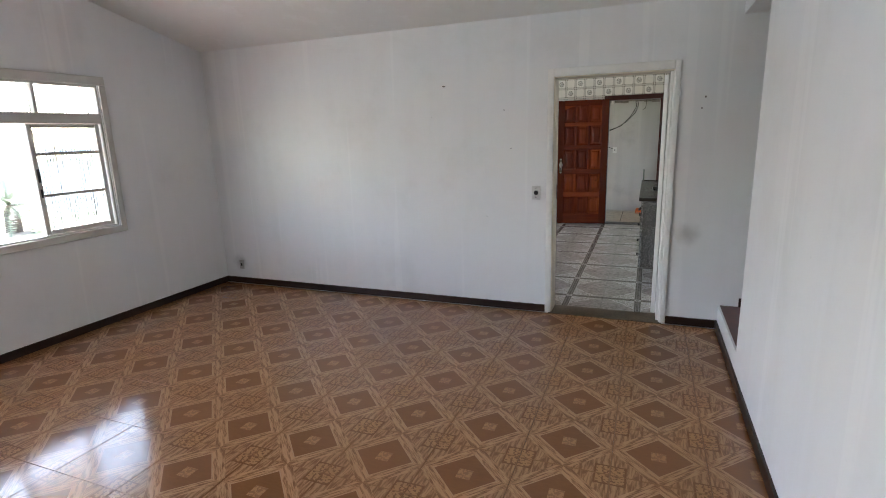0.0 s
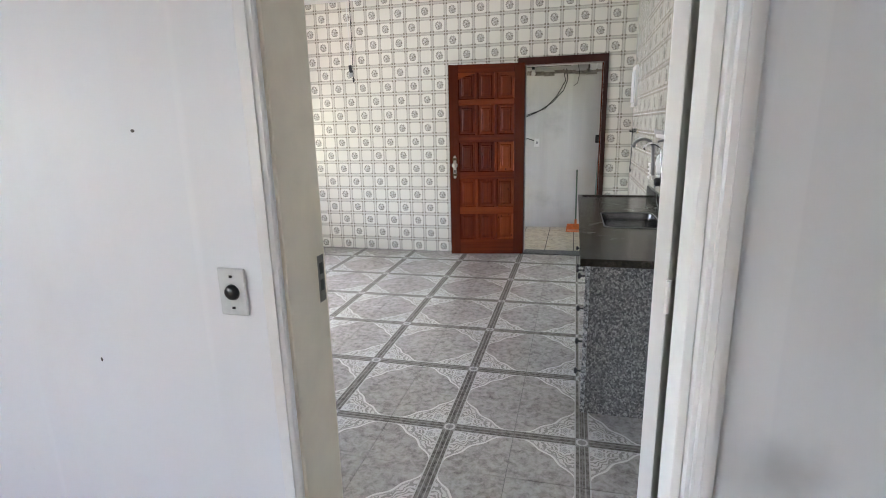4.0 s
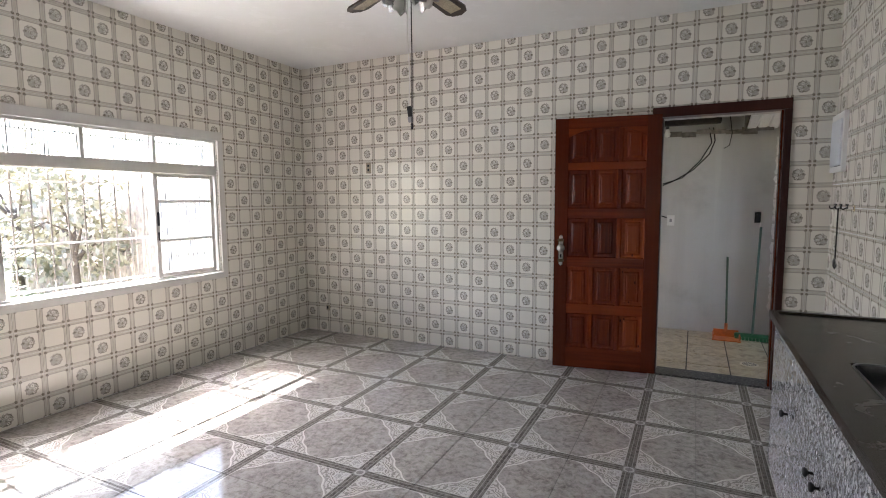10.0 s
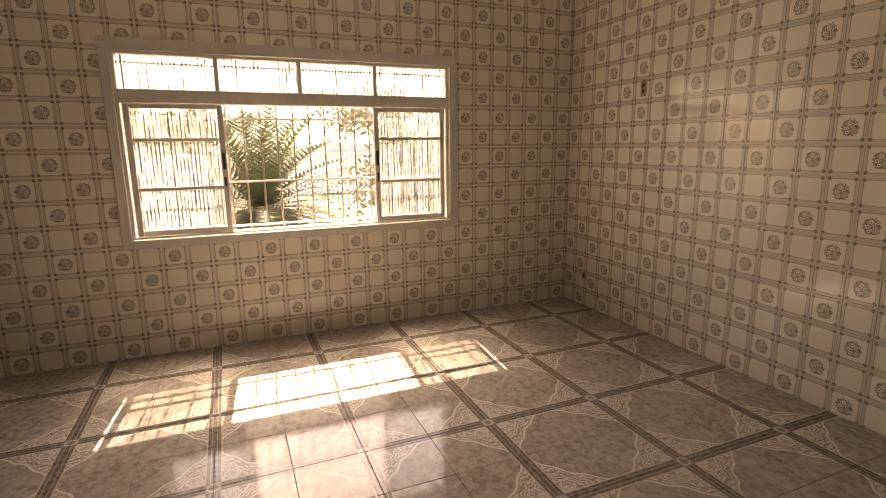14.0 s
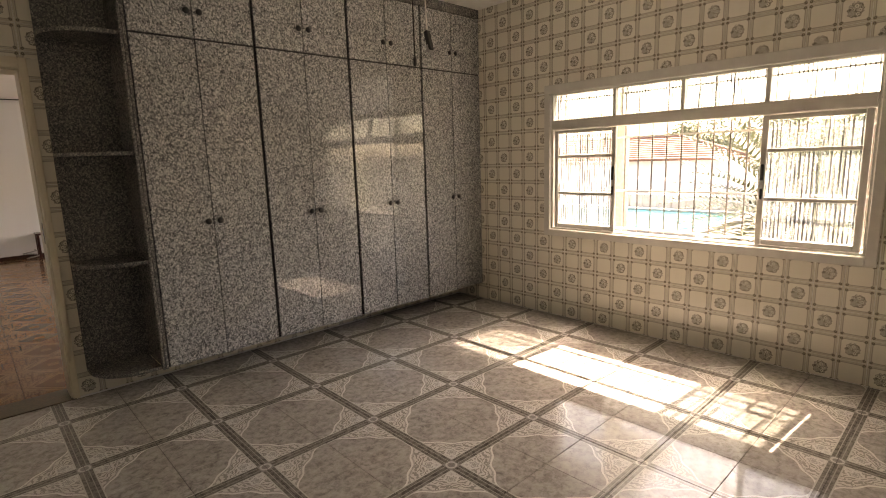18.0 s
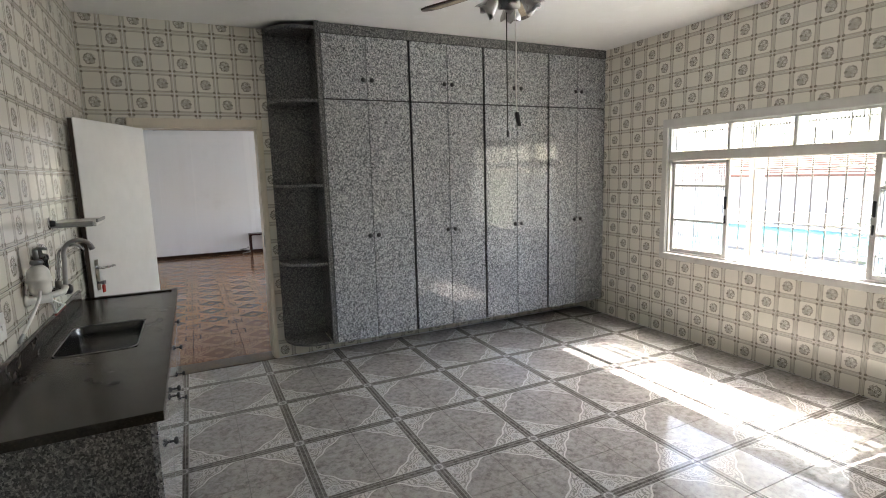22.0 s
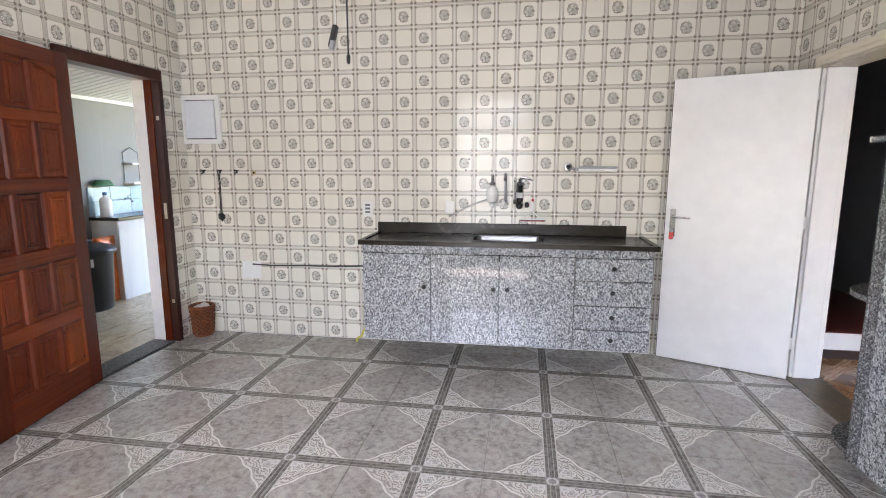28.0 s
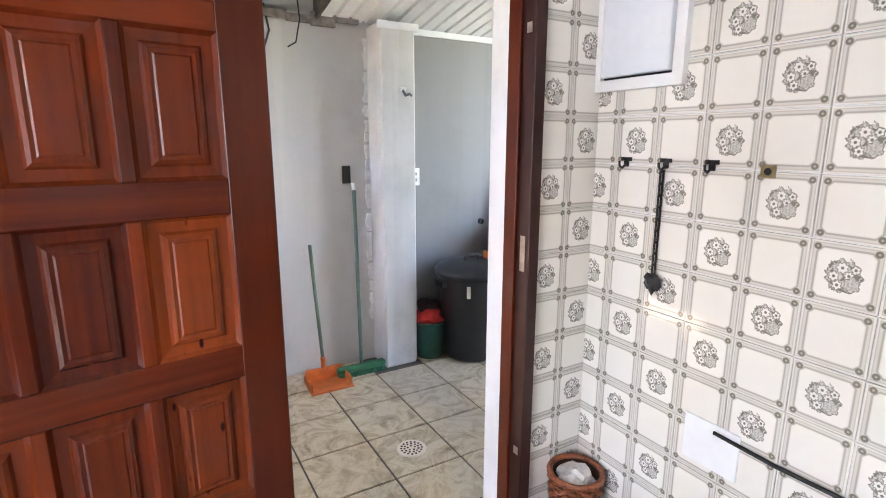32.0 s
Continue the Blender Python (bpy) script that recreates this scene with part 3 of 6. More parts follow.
FENCE_WOOD = simple("weathered_fence_wood", (0.30, 0.25, 0.20), 0.8, var=0.3, scale=12)
POST_PAINT = simple("beige_post_paint", (0.40, 0.36, 0.27), 0.6, var=0.2)


# ---- building helpers ----
def mesh_of(name, bm, material):
    me = bpy.data.meshes.new(name)
    bm.normal_update()
    bm.to_mesh(me)
    bm.free()
    for m in material if isinstance(material, (list, tuple)) else [material]:
        me.materials.append(m)
    return me


def thing(name, label, category, at=(0, 0, 0), turn=0.0, group="", kind=""):
    ob = new(name)
    ob.matrix_world = pose(*at, 0, 0, turn)
    ob.empty_display_size = 0.1
    return tagged(ob, label, category, group, kind)


def part(name, bm, material, parent, label="", at=None, smooth=False):
    """Links a bmesh as one mesh object under a thing or a part."""
    ob = new(name, mesh_of(name, bm, material))
    ob.parent = parent
    if at is not None:
        ob.matrix_basis = at
    if smooth:
        for f in ob.data.polygons:
            f.use_smooth = True
    return tagged(ob, label)


def single(name, bm, material, label, category, at=None, smooth=False, group="", kind=""):
    ob = new(name, mesh_of(name, bm, material))
    if at is not None:
        ob.matrix_world = at
    if smooth:
        for f in ob.data.polygons:
            f.use_smooth = True
    return tagged(ob, label, category, group, kind)


def box(x0, y0, z0, x1, y1, z1, bevel=0.0, bm=None, seg=1):
    b = bmesh.new()
    m = Matrix.Translation(((x0 + x1) / 2, (y0 + y1) / 2, (z0 + z1) / 2)) @ Matrix.Diagonal((abs(x1 - x0), abs(y1 - y0), abs(z1 - z0), 1))
    bmesh.ops.create_cube(b, size=1, matrix=m)
    if bevel:
        bmesh.ops.bevel(b, geom=list(b.edges), offset=bevel, segments=seg, profile=0.5, affect="EDGES")
    return join(bm, b)


def join(bm, b):
    if bm is None:
        return b
    me = bpy.data.meshes.new("join")
    b.to_mesh(me)
    b.free()
    bm.from_mesh(me)
    bpy.data.meshes.remove(me)
    return bm


def tube(points, r, seg=10, bm=None, cap=True):
    """A round bar through points; r is one radius or one for each point."""
    b = bmesh.new()
    pts = [Vector(p) for p in points]
    rs = list(r) if isinstance(r, (list, tuple)) else [r] * len(pts)
    rings = []
    for i, p in enumerate(pts):
        d = (pts[min(i + 1, len(pts) - 1)] - pts[max(i - 1, 0)]).normalized()
        side = d.orthogonal().normalized() if i == 0 else (side - d * side.dot(d)).normalized()
        up = d.cross(side)
        rings.append([b.verts.new(p + rs[i] * (math.cos(2 * math.pi * k / seg) * side + math.sin(2 * math.pi * k / seg) * up)) for k in range(seg)])
    for a, c in zip(rings, rings[1:]):
        for k in range(seg):
            b.faces.new((a[k], a[(k + 1) % seg], c[(k + 1) % seg], c[k]))
    if cap:
        b.faces.new(list(reversed(rings[0])))
        b.faces.new(rings[-1])
    bmesh.ops.recalc_face_normals(b, faces=list(b.faces))
    return join(bm, b)


def lathe(profile, seg=24, bm=None, centre=(0, 0, 0)):
    """A turned shape about z from (radius, height) pairs."""
    b = bmesh.new()
    rings = [[b.verts.new((centre[0] + r * math.cos(2 * math.pi * k / seg), centre[1] + r * math.sin(2 * math.pi * k / seg), centre[2] + z)) for k in range(seg)] for r, z in profile]
    for a, c in zip(rings, rings[1:]):
        for k in range(seg):
            b.faces.new((a[k], a[(k + 1) % seg], c[(k + 1) % seg], c[k]))
    if profile[0][0] > 0:
        b.faces.new(list(reversed(rings[0])))
    if profile[-1][0] > 0:
        b.faces.new(rings[-1])
    bmesh.ops.remove_doubles(b, verts=list(b.verts), dist=1e-5)
    bmesh.ops.recalc_face_normals(b, faces=list(b.faces))
    return join(bm, b)


def prism(outline, z0, z1, bm=None, axis=2):
    """An outline of (a, b) pairs pushed from z0 to z1 along an axis."""
    b = bmesh.new()

    def v(p, z):
        return b.verts.new(((z, p[0], p[1]), (p[0], z, p[1]), (p[0], p[1], z))[axis])

    lo, hi = [v(p, z0) for p in outline], [v(p, z1) for p in outline]
    n = len(lo)
    for k in range(n):
        b.faces.new((lo[k], lo[(k + 1) % n], hi[(k + 1) % n], hi[k]))
    b.faces.new(list(reversed(lo)))
    b.faces.new(hi)
    bmesh.ops.recalc_face_normals(b, faces=list(b.faces))
    return join(bm, b)


def boxes(*rows):
    bm = bmesh.new()
    for r in rows:
        box(*r, bm=bm)
    return bm


def turned(bm, m):
    bm.transform(m)
    return bm


# ---- large structure ----
OX0, OX1, OZ = 3.462, 4.40, 2.03       # doorway to the living room
NX0, NX1, NZ = 3.59, 4.385, 2.045       # doorway to the yard
WY0, WY1, WZ0, WZ1 = 1.20, 3.42, 0.785, 1.955   # kitchen window opening
TH = 0.19


def structure(name, bm, material, label="", smooth=False):
    return tagged(new(name, mesh_of(name, bm, material)), label, "", "", "structure")


WALL_NORTH = structure("wall_north", boxes((-TH, L, -0.1, NX0, L + 0.2, H), (NX1, L, -0.1, 6.5, L + 0.2, H), (NX0, L, NZ, NX1, L + 0.2, H)), YARD_PLASTER)
WALL_WEST = structure("wall_west", boxes((-TH, 0, -0.1, 0, WY0, H), (-TH, WY1, -0.1, 0, L, H), (-TH, WY0, -0.1, 0, WY1, WZ0), (-TH, WY0, WZ1, 0, WY1, H)), PLASTER)
WALL_EAST = structure("wall_east", boxes((W, 0, -0.1, W + 0.15, L, H)), PLASTER)
WALL_SOUTH = structure("wall_south", boxes((-0.41, SY, -0.1, OX0, 0, 3.4), (OX1, SY, -0.1, 5.0, 0, 3.4), (OX0, SY, OZ, OX1, 0, 3.4)), PLASTER)
FLOOR = structure("floor_kitchen", boxes((0, 0.03, -0.1, W, L, -0.008)), FLOOR_GROUT)
CEIL = structure("ceiling_kitchen", boxes((-TH, 0, H, W + 0.15, L + 0.2, H + 0.12)), CEILING)

# flakes of loose paint on the ceiling
random.seed(5)
def slit(bm, a, b, width, seed):
    """A crack with torn lips along which the paint hangs down."""
    rnd = random.Random(seed)
    a, b = Vector((*a, H - 0.001)), Vector((*b, H - 0.001))
    d = (b - a).normalized()
    s = Vector((-d.y, d.x, 0))
    n = max(4, int((b - a).length / 0.035))
    wob = [s * rnd.uniform(-0.012, 0.012) for k in range(n + 1)]
    mid = [a.lerp(b, k / n) + wob[k] for k in range(n + 1)]
    va = [bm.verts.new(p - s * width * rnd.uniform(0.1, 0.5)) for p in mid]
    vb = [bm.verts.new(p + s * width * rnd.uniform(0.3, 1.0) - Vector((0, 0, rnd.uniform(0.004, 0.014)))) for p in mid]
    for k in range(n):
        if rnd.random() < 0.8:
            bm.faces.new((va[k], va[k + 1], vb[k + 1], vb[k]))


bm = bmesh.new()
for k, (a, b, w) in enumerate((((4.40, 2.78), (4.375, 3.20), 0.022), ((4.372, 3.24), (4.36, 3.66), 0.026), ((4.30, 2.40), (4.33, 2.62), 0.008), ((4.01, 3.50), (4.02, 3.64), 0.014), ((3.94, 3.74), (3.99, 3.82), 0.014),
                               ((4.13, 3.84), (4.18, 3.92), 0.016), ((4.25, 4.05), (4.33, 4.12), 0.018), ((3.86, 3.12), (3.87, 3.22), 0.012), ((3.65, 2.85), (3.66, 2.93), 0.008), ((3.57, 3.04), (3.60, 3.10), 0.008),
                               ((4.05, 4.20), (4.12, 4.24), 0.014), ((3.70, 4.10), (3.76, 4.16), 0.012), ((4.45, 3.95), (4.50, 4.08), 0.014), ((4.20, 3.45), (4.22, 3.55), 0.010), ((3.80, 3.60), (3.84, 3.68), 0.010))):
    slit(bm, a, b, w * 0.7, k)
slit(bm, (4.672, 2.90), (4.676, 4.42), 0.022, 40)
# loose white paint coloured grey, with the shade of its lips included
flakes = part("paint_flakes", bm, simple("torn_paint_with_shade", (0.46, 0.45, 0.43), 0.8, var=0.5), CEIL)
tagged(flakes, kind="stuff")

# living room shell: gabled ceiling, opening to the raised corridor in the east wall
LX0, LX1, LY0 = -0.22, 4.805, -7.15
RIDGE = (SY + LY0) / 2
LWY0, LWY1, LWZ0, LWZ1 = -3.35, -1.37, 0.86, 2.08
LVY0, LVY1 = -6.6, -4.4
structure("floor_living", boxes((LX0, LY0, -0.1, LX1, SY - 0.005, -0.008)), LIVING_GROUT)
structure("wall_living_west", boxes((LX0 - TH, LWY1, -0.1, LX0, SY, 3.5), (LX0 - TH, LVY1, -0.1, LX0, LWY0, 3.5), (LX0 - TH, LY0, -0.1, LX0, LVY0, 3.5), (LX0 - TH, LWY0, -0.1, LX0, LWY1, LWZ0), (LX0 - TH, LWY0, LWZ1, LX0, LWY1, 3.5), (LX0 - TH, LVY0, -0.1, LX0, LVY1, LWZ0), (LX0 - TH, LVY0, LWZ1, LX0, LVY1, 3.5)), PLASTER)
structure("wall_living_south", boxes((LX0 - TH, LY0 - 0.15, -0.1, LX1 + 0.15, LY0, 3.5)), PLASTER)
structure("wall_living_east", boxes((LX1, LY0, -0.1, LX1 + 0.14, -1.115, 3.5), (LX1, -1.115, 2.35, LX1 + 0.14, SY, 3.5), (LX1, -1.115, -0.1, LX1 + 0.012, SY - 0.002, 0.19)), PLASTER)
structure("ceiling_living", prism([(SY, 2.50), (RIDGE, 3.30), (LY0, 2.60), (LY0, 2.72), (RIDGE, 3.42), (SY, 2.62)], LX0, LX1, axis=0), CEILING)
structure("floor_corridor", boxes((LX1 + 0.013, -1.114, -0.1, LX1 + 0.14, SY, 0.192), (LX1 + 0.14, -1.3, -0.1, 7.6, SY, 0.192)), RED_TILE)
structure("wall_corridor_north", boxes((5.0, SY, -0.1, 5.30, -0.03, 2.6)), PLASTER)
structure("wall_corridor_south", boxes((LX1 + 0.14, -1.45, -0.1, 5.30, -1.3, 2.6)), PLASTER)
structure("wall_corridor_return", box(5.06, -0.30, 0.192, 5.17, SY, 2.6, 0.004), PLASTER)
structure("wall_corridor_end", boxes((5.30, SY, -0.1, 7.75, -0.03, 2.6), (5.30, -1.45, -0.1, 7.75, -1.3, 2.6), (7.6, -1.3, 0.1, 7.75, SY, 2.6)), SHADED_CORRIDOR)
structure("ceiling_corridor", boxes((LX1 + 0.14, -1.3, 2.42, 7.6, SY, 2.55)), CEILING)
structure("baseboard_living", boxes((LX0, SY - 0.014, 0, OX0 - 0.031, SY, 0.065), (OX1 + 0.025, SY - 0.014, 0, LX1, SY, 0.065), (LX0, LY0, 0, LX0 + 0.014, SY - 0.014, 0.065),
                                    (LX1 - 0.014, LY0, 0, LX1, SY - 0.014, 0.065), (LX0 + 0.014, LY0, 0, LX1 - 0.014, LY0 + 0.014, 0.065)), BASE_WOOD)
structure("baseboard_corridor", boxes((LX1 + 0.14, SY - 0.012, 0.192, 5.06, SY, 0.262)), BASE_WOOD)

# yard shell beyond the brown door
YZ, YY = -0.03, 6.35
structure("floor_yard", boxes((-3.0, L + 0.2, -0.14, 8.2, YY + 0.2, YZ - 0.006)), YARD_GROUT)
structure("wall_yard_north", boxes((0.6, YY, -0.14, 4.70, YY + 0.15, 2.42)), YARD_PLASTER)
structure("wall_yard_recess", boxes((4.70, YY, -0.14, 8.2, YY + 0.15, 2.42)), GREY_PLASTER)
# unseen wall, added; its height limits the sky light reaching the yard
structure("light_baffle_yard_west", boxes((0.45, L + 0.2, -0.14, 0.6, YY + 0.15, 1.95)), YARD_PLASTER)
structure("wall_yard_east", boxes((8.05, L + 0.2, -0.14, 8.2, YY, 3.0)), YARD_PLASTER)
PILLAR = structure("pillar_yard", box(4.575, 6.14, YZ - 0.006, 4.805, YY, 2.10, 0.012), YARD_PLASTER)
bm = bmesh.new()
PVX = 4.28
n = 40
for k in range(n):
    x0, x1 = PVX + k * (8.05 - PVX) / n, PVX + (k + 1) * (8.05 - PVX) / n
    prism([(x0 + 0.004, 0.0), (x0 + 0.012, -0.012), (x1 - 0.012, -0.012), (x1 - 0.004, 0.0), (x1, 0.006), (x1, 0.02), (x0, 0.02), (x0, 0.006)], L + 0.2, YY, bm, axis=1)
for v in bm.verts:
    v.co.z += 2.45 - (v.co.y - L - 0.2) * 0.20
structure("ceiling_yard", bm, PVC)
structure("ceiling_yard_old", boxes((0.6, L + 0.2, 2.42, PVX, YY + 0.1, 2.50)), simple("dark_boards", (0.10, 0.085, 0.07), 0.8, var=0.4))
structure("fascia_yard", prism([(L + 0.2, 2.44), (L + 0.2, 2.419), (YY, 2.10), (YY, 2.419)], PVX - 0.018, PVX - 0.001, axis=0), bpy.data.materials["dark_boards"])
structure("trim_yard", boxes((4.81, YY - 0.02, 2.085, 8.05, YY, 2.12), (4.56, 6.125, 2.06, 4.82, 6.14, 2.10)), PVC)

# torn plaster down the joint between wall and pillar
rnd = random.Random(12)
bm = bmesh.new()
z = 0.25
while z < 2.0:
    h = rnd.uniform(0.05, 0.16)
    prism([(4.548 + rnd.uniform(0, 0.012), z), (4.574, z), (4.574, z + h), (4.545 + rnd.uniform(0, 0.015), z + h), (4.535 + rnd.uniform(0, 0.02), z + h / 2)], YY - 0.014 - rnd.uniform(0, 0.008), YY - 0.0005, bm, axis=1)
    z += h * rnd.uniform(0.9, 1.3)
part("torn_plaster", bm, simple("bare_white_plaster", (0.80, 0.795, 0.78), 0.9), PILLAR)

# thresholds
tagged(single("threshold", box(OX0 + 0.002, SY - 0.03, -0.05, OX1 - 0.002, 0.03, 0.004, 0.003), THRESHOLD, "dull brown stone threshold under the white door frame", "threshold"), kind="structure")
tagged(single("threshold", box(NX0, L + 0.015, -0.1, NX1, L + 0.21, 0.006, 0.004), THRESHOLD_GRANITE, "dark speckled granite threshold under the brown door frame", "threshold"), kind="structure")

# veranda roof along the living room's west side, carried by the post outside the kitchen window
# roof out of view; its depth is set to shade the living room window
structure("veranda_roof", boxes((-3.1, -7.6, 2.72, LX0 - TH - 0.01, 1.18, 2.82), (-1.58, -7.6, 2.58, -1.42, 1.15, 2.718)), CEILING)


# ---- kitchen window ----
def sash(y0, y1, z0, z1, x, name, parent, label, handle_at):
    """A sliding sash with three fluted panes."""
    fr = bmesh.new()
    w, d = 0.038, 0.028
    box(x - d / 2, y0, z0, x + d / 2, y0 + w, z1, 0.004, fr)
    box(x - d / 2, y1 - w, z0, x + d / 2, y1, z1, 0.004, fr)
    box(x - d / 2, y0 + w, z0, x + d / 2, y1 - w, z0 + w, 0.004, fr)
    box(x - d / 2, y0 + w, z1 - w * 0.8, x + d / 2, y1 - w, z1, 0.004, fr)
    bars = [z0 + (z1 - z0) * f for f in (0.36, 0.735)]
    for z in bars:
        box(x - d / 2 + 0.003, y0 + w, z - 0.012, x + d / 2 - 0.003, y1 - w, z + 0.012, 0.003, fr)
    s = part(name, fr, WINDOW_PAINT, parent, label)
    edges = [z0 + w] + bars + [z1 - w]
    for a, b in zip(edges, edges[1:]):
        part("pane", fluted(y0 + w - 0.004, y1 - w + 0.004, a + 0.006, b - 0.006, x), FLUTED, s)
    h = bmesh.new()
    box(x + d / 2, handle_at - 0.011, z0 + 0.42, x + d / 2 + 0.014, handle_at + 0.011, z0 + 0.53, 0.005, h)
    box(x + d / 2, handle_at - 0.008, z0 + 0.30, x + d / 2 + 0.010, handle_at + 0.008, z0 + 0.37, 0.004, h)
    part("handle", h, BLACK_PLASTIC, s, "black sash catch")
    return s


def fluted(y0, y1, z0, z1, x):
    """A ribbed pane: upright flutes about a centimetre wide."""
    b = bmesh.new()
    n = max(8, int((y1 - y0) / 0.0125))
    rows = []
    for k in range(n + 1):
        off = 0.0028 * math.cos(math.pi * k)
        y = y0 + (y1 - y0) * k / n
        rows.append([b.verts.new((x + off, y, z0)), b.verts.new((x + off, y, z1))])
    for a, c in zip(rows, rows[1:]):
        b.faces.new((a[0], c[0], c[1], a[1]))
    return b


def kitchen_window(name, x, y0, y1, z0, z1, mid0, mid1, label, bars=True):
    win = thing(name, label, "window", (0, 0, 0), kind="structure")
    fr = bmesh.new()
    t = 0.055
    # frame in the opening
    box(x - 0.09, y0, z0, x - 0.005, y0 + 0.02, z1, 0.003, fr)
    box(x - 0.09, y1 - 0.02, z0, x - 0.005, y1, z1, 0.003, fr)
    box(x - 0.09, y0, z1 - 0.02, x - 0.005, y1, z1, 0.003, fr)
    box(x - 0.09, y0, z0, x - 0.005, y1, z0 + 0.018, 0.003, fr)
    part("window_frame", fr, WINDOW_PAINT, win)
    # flat trim on the tiles
    tr = bmesh.new()
    box(x + 0.008, y0 - t, z1 - 0.003, x + 0.024, y1 + t, z1 + t + 0.015, 0.004, tr)
    box(x + 0.008, y0 - t, z0 - t, x + 0.024, y0 + 0.002, z1 - 0.003, 0.004, tr)
    box(x + 0.008, y1 - 0.002, z0 - t, x + 0.024, y1 + t, z1 - 0.003, 0.004, tr)
    part("trim", tr, WINDOW_PAINT, win)
    part("window_sill", box(x - 0.02, y0 + 0.002, z0 - t, x + 0.035, y1 - 0.002, z0 + 0.004, 0.004), WINDOW_PAINT, win)
    zt = z0 + (z1 - z0) * 0.735
    part("transom_bar", box(x - 0.085, y0 + 0.02, zt, x + 0.004, y1 - 0.02, zt + 0.085, 0.005), WINDOW_PAINT, win)
    n = 4
    for k in range(1, n):
        y = y0 + (y1 - y0) * (k / n) + (0.03 if k == 1 else 0) - (0.02 if k == 3 else 0)
        part("mullion", box(x - 0.07, y - 0.014, zt + 0.085, x - 0.01, y + 0.014, z1 - 0.02, 0.003), WINDOW_PAINT, win)
    for k in range(n):
        a, b = y0 + (y1 - y0) * k / n, y0 + (y1 - y0) * (k + 1) / n
        part("pane", fluted(a + 0.012, b - 0.012, zt + 0.088, z1 - 0.022, x - 0.04), FLUTED, win)
    sash(y0 + 0.030, mid0, z0 + 0.02, zt - 0.002, x - 0.028, "sash", win, "sliding sash with three fluted panes", mid0 - 0.02)
    sash(mid1, y1 - 0.032, z0 + 0.02, zt - 0.002, x - 0.028, "sash", win, "sliding sash with three fluted panes", mid1 + 0.02)
    return win


kitchen_window("window_1", 0.0, WY0, WY1, WZ0, WZ1, 1.805, 2.825, "white enamelled sliding window with fluted panes, pushed open in the middle")
kitchen_window("window_2", LX0, LWY0, LWY1, LWZ0, LWZ1, -2.45, -1.98, "white enamelled sliding window with fluted panes in the living room")
# unseen window, added so that more light enters the living room
kitchen_window("window_3_added", LX0, LVY0, LVY1, LWZ0, LWZ1, -6.1, -4.9, "white enamelled sliding window with fluted panes in the living room")

# iron grille outside the kitchen window
grille = thing("window_grille", "thin weathered iron grille outside the sliding kitchen window", "window grille")
for k in range(20):
    y = WY0 + 0.06 + k * 0.1115
    part("bar", tube([(-0.15, y, WZ0 + 0.001), (-0.15, y, WZ1 - 0.001)], 0.0062, 8), GRILLE, grille)
for z in (0.82, 1.13, 1.56, 1.90):
    part("crossbar", box(-0.158, WY0 + 0.001, z - 0.007, -0.142, WY1 - 0.001, z + 0.007), WINDOW_PAINT, grille)


# ---- wall cabinet along the south wall ----
CF = 0.385                              # front of the tall cabinet
CX = (3.005, 2.243, 1.500, 0.757, 0.012)
CB, CM, CT = 0.165, 2.215, 2.725


def knob(bm=None, n=(0, 1, 0), at=(0, 0, 0), r=0.013):
    prof = [(0.0055, 0), (0.0045, 0.010), (r * 0.85, 0.015), (r, 0.020), (r * 0.85, 0.026), (0.0, 0.029)]
    b = lathe(prof, 12)
    q = Vector((0, 0, 1)).rotation_difference(Vector(n)).to_matrix().to_4x4()
    b.transform(Matrix.Translation(at) @ q)
    return join(bm, b)


for i, (x1, x0) in enumerate(zip(CX, CX[1:])):
    cab = thing("wall_cabinet", "tall grey granite-pattern cabinet with black knobs, hung off the floor", "cabinet", (0, 0, 0), group="tall cabinets along the wall")
    body = boxes((x0, 0.012, CB, x0 + 0.016, CF - 0.02, CT), (x1 - 0.016, 0.012, CB, x1 - 0.0005, CF - 0.02, CT), (x0 + 0.016, 0.012, CB, x1 - 0.016, CF - 0.02, CB + 0.018),
                 (x0 + 0.016, 0.012, CM - 0.01, x1 - 0.016, CF - 0.02, CM + 0.01), (x0 + 0.016, 0.012, CT - 0.018, x1 - 0.016, CF - 0.02, CT), (x0 + 0.016, 0.012, CB + 0.018, x1 - 0.016, 0.02, CT - 0.018))
    part("body", body, CARCASS, cab)
    m = (x0 + x1) / 2 + (0.006 if i else 0.004)
    for z0, z1, zk in ((CB, CM - 0.006, 1.078), (CM + 0.006, CT - 0.004, 2.375)):
        for a, b, kx in ((x0 + 0.0105, m - 0.0022, m - 0.038), (m + 0.0022, x1 - 0.0105, m + 0.038)):
            d = part("door", box(a, CF - 0.018, z0, b, CF, z1, 0.002), GRANITE, cab)
            part("knob", knob(at=(kx, CF, zk), r=0.021), BLACK_PLASTIC, d, "small black knob", smooth=True)
single("cabinet_filler", box(CX[-1], 0.012, CT + 0.002, CX[0] + 0.012, CF - 0.004, H - 0.002, 0.002), GRANITE_DARK, "dark granite-pattern laminate strip closing the cabinet top to the ceiling", "cabinet trim")

# open rounded end shelves beside the door
ends = thing("corner_shelf", "open dark granite-pattern end shelf with rounded boards beside the cabinet", "shelf")
part("side_panel", box(CX[0] + 0.001, 0.012, CB, CX[0] + 0.019, CF + 0.018, H - 0.002, 0.003), GRANITE_DARK, ends)
part("edge_strip", box(CX[0] + 0.0205, CF - 0.03, CB, CX[0] + 0.037, CF + 0.020, H - 0.002, 0.004), GRANITE_DARK, ends)
